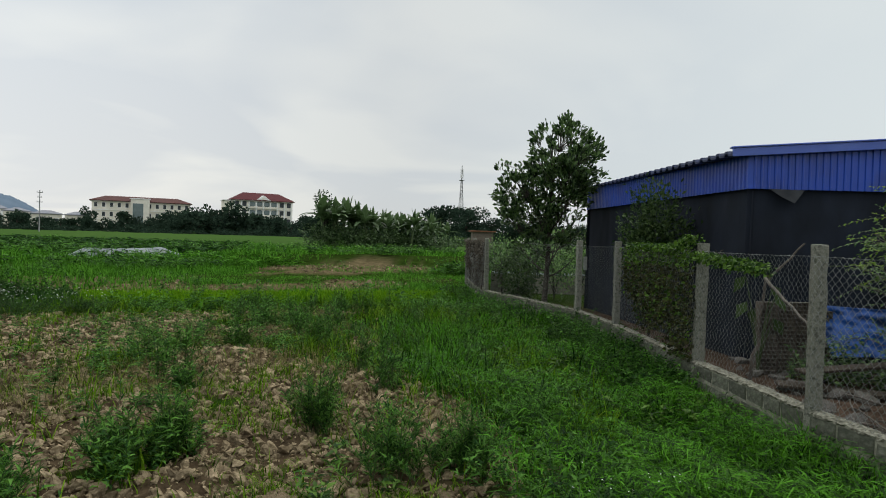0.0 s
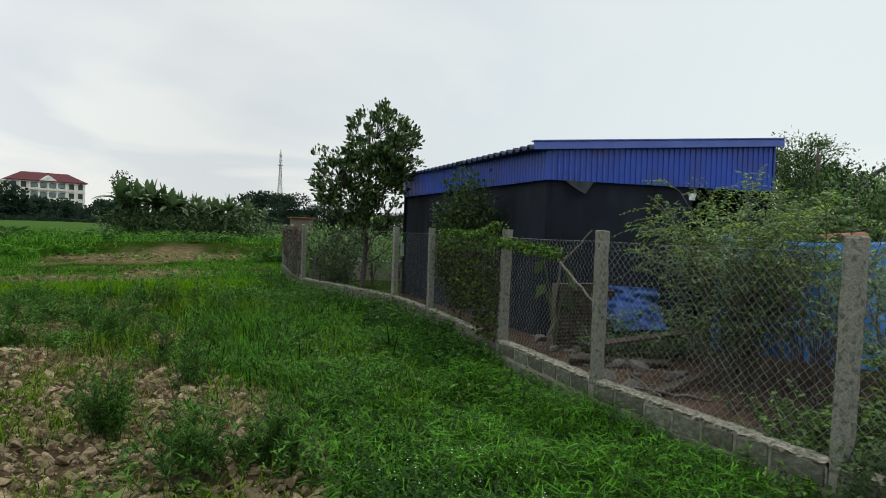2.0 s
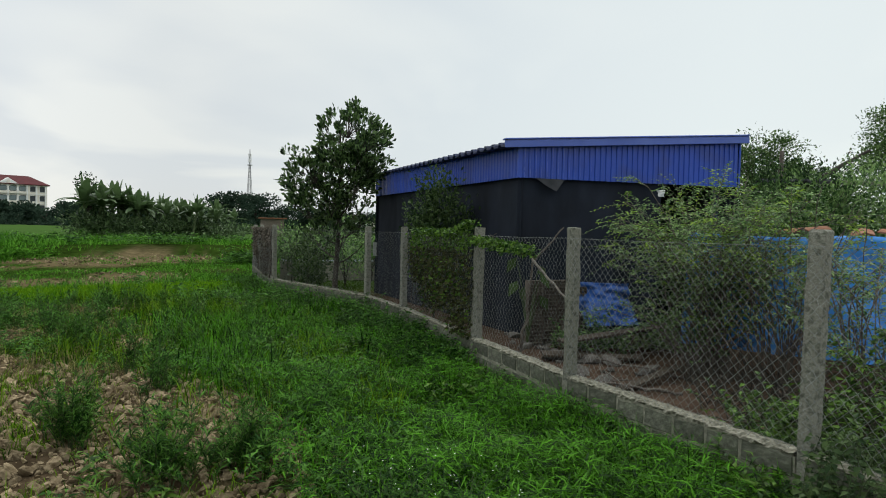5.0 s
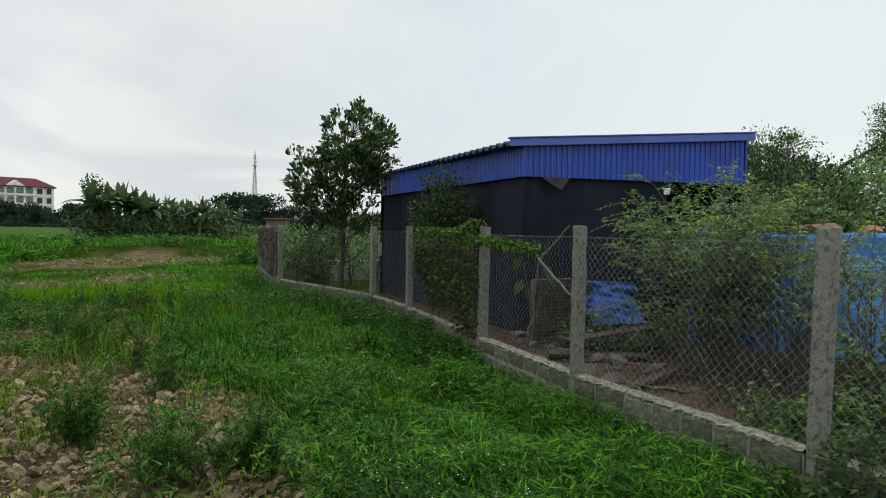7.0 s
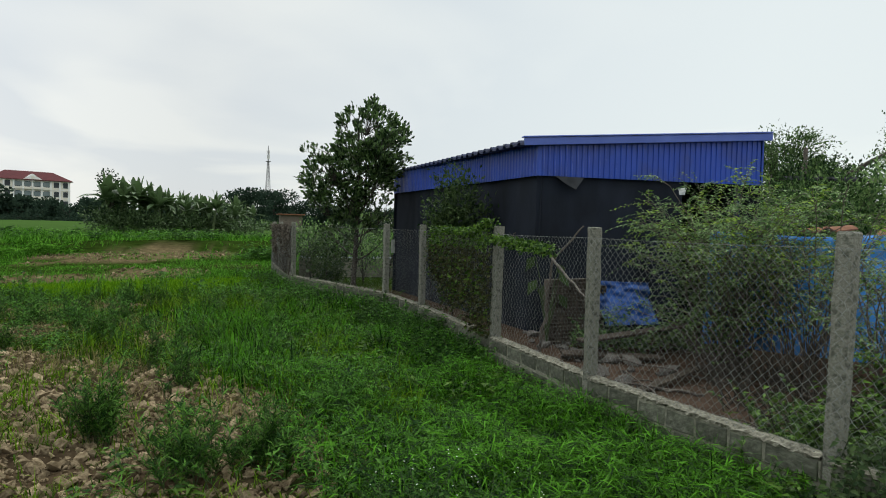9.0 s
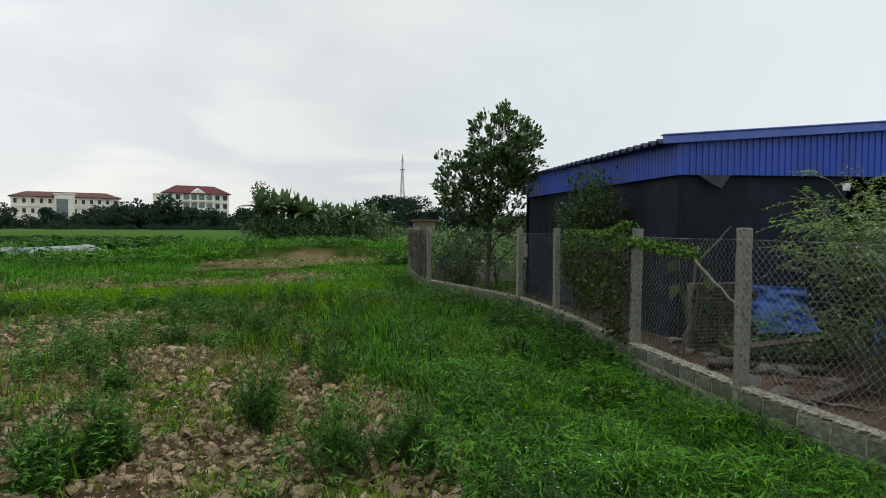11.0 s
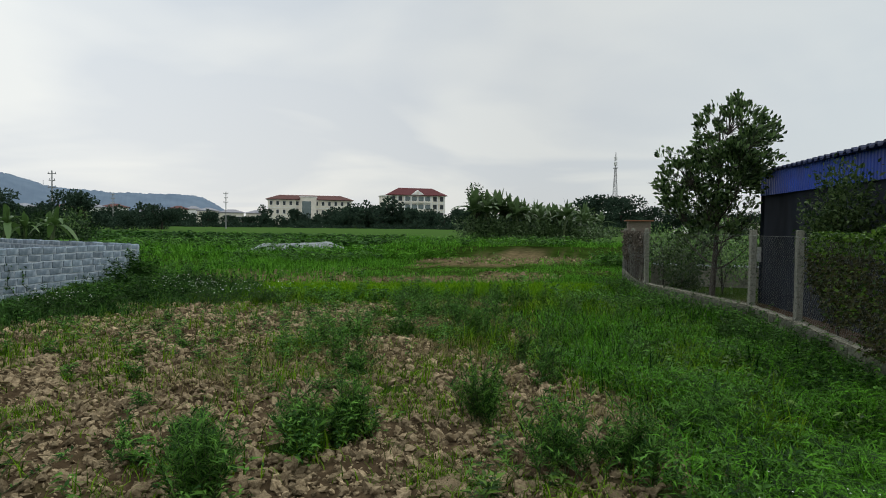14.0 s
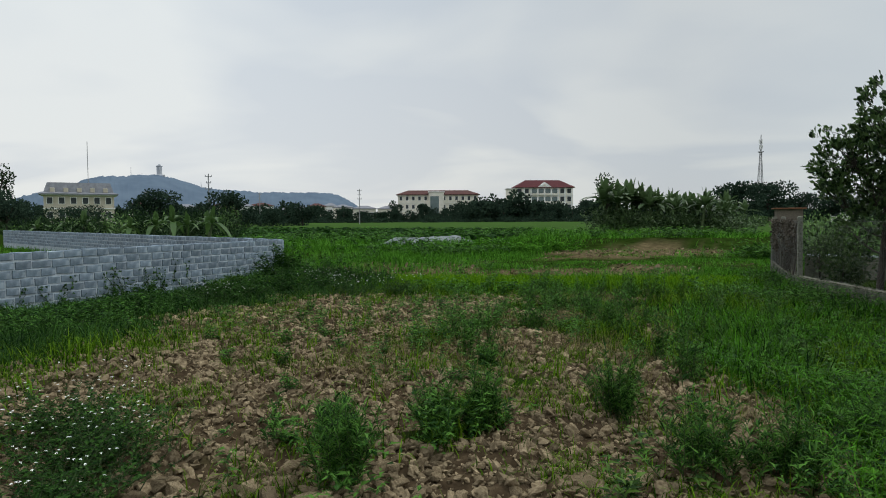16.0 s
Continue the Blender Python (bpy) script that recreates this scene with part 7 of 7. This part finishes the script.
r_, x_, y_ = scatter(3501, -9.5, 1.4, 1.8, 14.5, 3800, lambda x, y: (0.10 + 0.12 * smooth(5.0, 6.5, y) + 0.7 * (1 - bare(x, y))) * smooth(0.42, 0.62, layered(x, y, 0.7, 3, 61)) * (1 - bund_at(x, y)))
sprigs("small leafy green weeds scattered over the clay", 1, x_, y_, r_, 0.26, WEED, h_var=0.5 + 1.0 * layered(x_, y_, 0.6, 2, 63))
r_, x_, y_ = scatter(3502, -0.5, 3.0, 1.6, 14.5, 500, lambda x, y: smooth(0.48, 0.6, layered(x, y, 0.9, 3, 65)))
sprigs("leafy weeds mixed into the lush grass", 2, x_, y_, r_, 0.24, LEAF_VINE, per=12, leaf_=0.07, width=0.35)
r_, x_, y_ = scatter(3503, -14, 2.5, 12.0, 30.0, 1700, lambda x, y: smooth(0.5, 0.62, layered(x, y, 0.35, 3, 67)) * (1 - 0.9 * bund_at(x, y)) * (1 - 0.85 * bare(x, y)) * (1 - 0.8 * before_patch(x, y)))
sprigs("darker weeds in patches over the second plot", 3, x_, y_, r_, 0.34, WEED, per=9, leaf_=0.12, width=0.3)

r_, x_, y_ = scatter(3504, -32, 4, 24.0, 50.0, 1300, lambda x, y: smooth(0.45, 0.58, layered(x, y, 0.22, 3, 69)) * (1 - bare(x, y)) * (1 - before_patch(x, y)))
sprigs("taller dark weeds in the far plots", 4, x_, y_, r_, 0.55, WEED, stems=3, per=7, leaf_=0.3, width=0.28)

# bund, second plot and the weeds beyond
r_, x_, y_ = scatter(3005, -13, 3.0, 9.0, 18.5, 24000, lambda x, y: bund_at(x, y))
sward("bund_grass", "short yellow-green grass on the field bund", 5, x_, y_, r_, 7, 0.16, 0.018, GRASS_BUND, (0.3, 1.4), 0.07, 2)
r_, x_, y_ = scatter(3006, -15, 2.5, 12.0, 32.0, 12000, lambda x, y: (1 - 0.78 * bare(x, y)) * (1 - bund_at(x, y)) * smooth(12.5, 16, y - 0.3 * x + 0.5) * smooth(0.2, 0.55, layered(x, y, 0.5, 3, 29)))
sward("field_grass", "green weeds over the second plot", 6, x_, y_, r_, 6, 0.22, 0.02, GRASS_FAR, (0.5, 1.8), 0.10, 2, (0.45 + 1.2 * smooth(0.3, 0.7, layered(x_, y_, 0.6, 2, 47))) * (1 - 0.55 * before_patch(x_, y_)))
r_, x_, y_ = scatter(3007, -45, 8, 26.0, 56.0, 8000, lambda x, y: (1 - 0.85 * bare(x, y)) * smooth(0.15, 0.5, layered(x, y, 0.2, 3, 31)) * smooth(-0.5, 1.0, np.abs(x + 5) / 4.5 - 1 + smooth(33, 35, y - 0.4 * (x + 4.6)) * 3))
sward("field_grass", "tall green grass and weeds in the far plots", 7, x_, y_, r_, 6, 0.42, 0.06, GRASS_FAR, (0.5, 1.8), 0.25, 2, 0.45 + 1.1 * smooth(0.3, 0.7, layered(x_, y_, 0.3, 2, 53)))
r_, x_, y_ = scatter(3008, -40, -8, 10.0, 45.0, 6000, lambda x, y: np.where((y < 15) & (x < -11), 0, 1.0) * smooth(14, 17, y - 0.1 * x))
sward("field_grass", "green grass beside the crop rows", 8, x_, y_, r_, 6, 0.30, 0.035, GRASS_FAR, (0.3, 1.3), 0.2, 2)

# clods of dry clay: the nearest are pieces of their own
def clod_mesh(name, seed, points=20, squash=0.62):
    """A broken lump with flat fracture faces."""
    r = rng(seed)
    d = rand_dirs(r, points) * (0.34 + 0.2 * r.random((points, 1))) * np.array([1.0, 0.8, squash])
    bm = bmesh.new()
    for p in d:
        bm.verts.new(p)
    hull = bmesh.ops.convex_hull(bm, input=bm.verts[:])
    loose = [g for g in hull["geom_interior"] + hull["geom_unused"] if isinstance(g, bmesh.types.BMVert)]
    bmesh.ops.delete(bm, geom=list(set(loose)), context="VERTS")
    return from_bm(name, bm, CLOD)


clod_shapes = [clod_mesh("clod", 3100 + i, 26) for i in range(10)]
r_, x_, y_ = scatter(3101, -7.0, 0.9, 1.9, 6.6, 1500, lambda x, y: bare(x, y) ** 1.3)
order = np.argsort(np.hypot(x_, y_))[:290]
for i in order:
    s_ = 0.055 + 0.13 * r_.random() ** 2.4
    ob_ = new("clod", clod_shapes[int(r_.integers(10))])
    ob_.matrix_basis = pose(float(x_[i]), float(y_[i]), z_at(x_[i], y_[i]) + s_ * 0.12, *(float(q) for q in r_.uniform(-25, 25, 2)), float(r_.uniform(0, 360))) @ Matrix.Diagonal((s_ * 1.25, s_, s_ * 0.9, 1))
    ob_.parent = ground


def joined_clods(seed, n, region, size, sub, power):
    r, x, y = scatter(seed, *region, n, lambda a, b: bare(a, b) ** power)
    bases = []
    for i in range(6):
        me = clod_mesh("clod_shape", seed + 10 + i, sub)
        co = np.zeros(len(me.vertices) * 3, np.float32)
        me.vertices.foreach_get("co", co)
        tri = np.array([p.vertices[:] for p in me.polygons])
        bases.append((co.reshape(-1, 3), tri))
        bpy.data.meshes.remove(me)
    out_ = []
    z = ground_z(x, y)
    for i in range(6):
        pick = np.arange(i, len(x), 6)
        co, tri = bases[i]
        a = r.random(len(pick)) * 6.283
        s = size[0] + (size[1] - size[0]) * r.random(len(pick)) ** 2.8
        ca, sa = np.cos(a), np.sin(a)
        t = r.normal(0, 0.35, (len(pick), 2))
        X = co[None, :, 0] * ca[:, None] - co[None, :, 1] * sa[:, None]
        Y = co[None, :, 0] * sa[:, None] + co[None, :, 1] * ca[:, None]
        Z = co[None, :, 2] + X * t[:, :1] + Y * t[:, 1:]
        V = np.stack([X, Y, Z], -1) * s[:, None, None] + np.stack([x[pick], y[pick], z[pick] + 0.1 * s], 1)[:, None, :]
        F = tri[None] + (np.arange(len(pick)) * len(co))[:, None, None]
        out_.append((V.reshape(-1, 3), F.reshape(-1, 3)))
    v, f = joined(out_)
    tagged(put("clods", mesh_of("clods", v, f, CLOD, smooth=False), ground, "broken dry clay clods"), kind="stuff")


joined_clods(3200, 13000, (-7.5, 1.2, 1.9, 6.8), (0.035, 0.14), 16, 0.5)
joined_clods(3250, 11000, (-9.5, 0.5, 6.8, 13.2), (0.04, 0.15), 13, 0.8)
joined_clods(3300, 36000, (-10.0, 1.2, 1.6, 12.0), (0.022, 0.075), 10, 0.8)
joined_clods(3450, 2500, (-8.0, 1.0, -3.5, 2.2), (0.03, 0.15), 10, 0.8)
joined_clods(3400, 5000, (-15.0, 1.5, 12.0, 34.0), (0.06, 0.24), 10, 1.5)
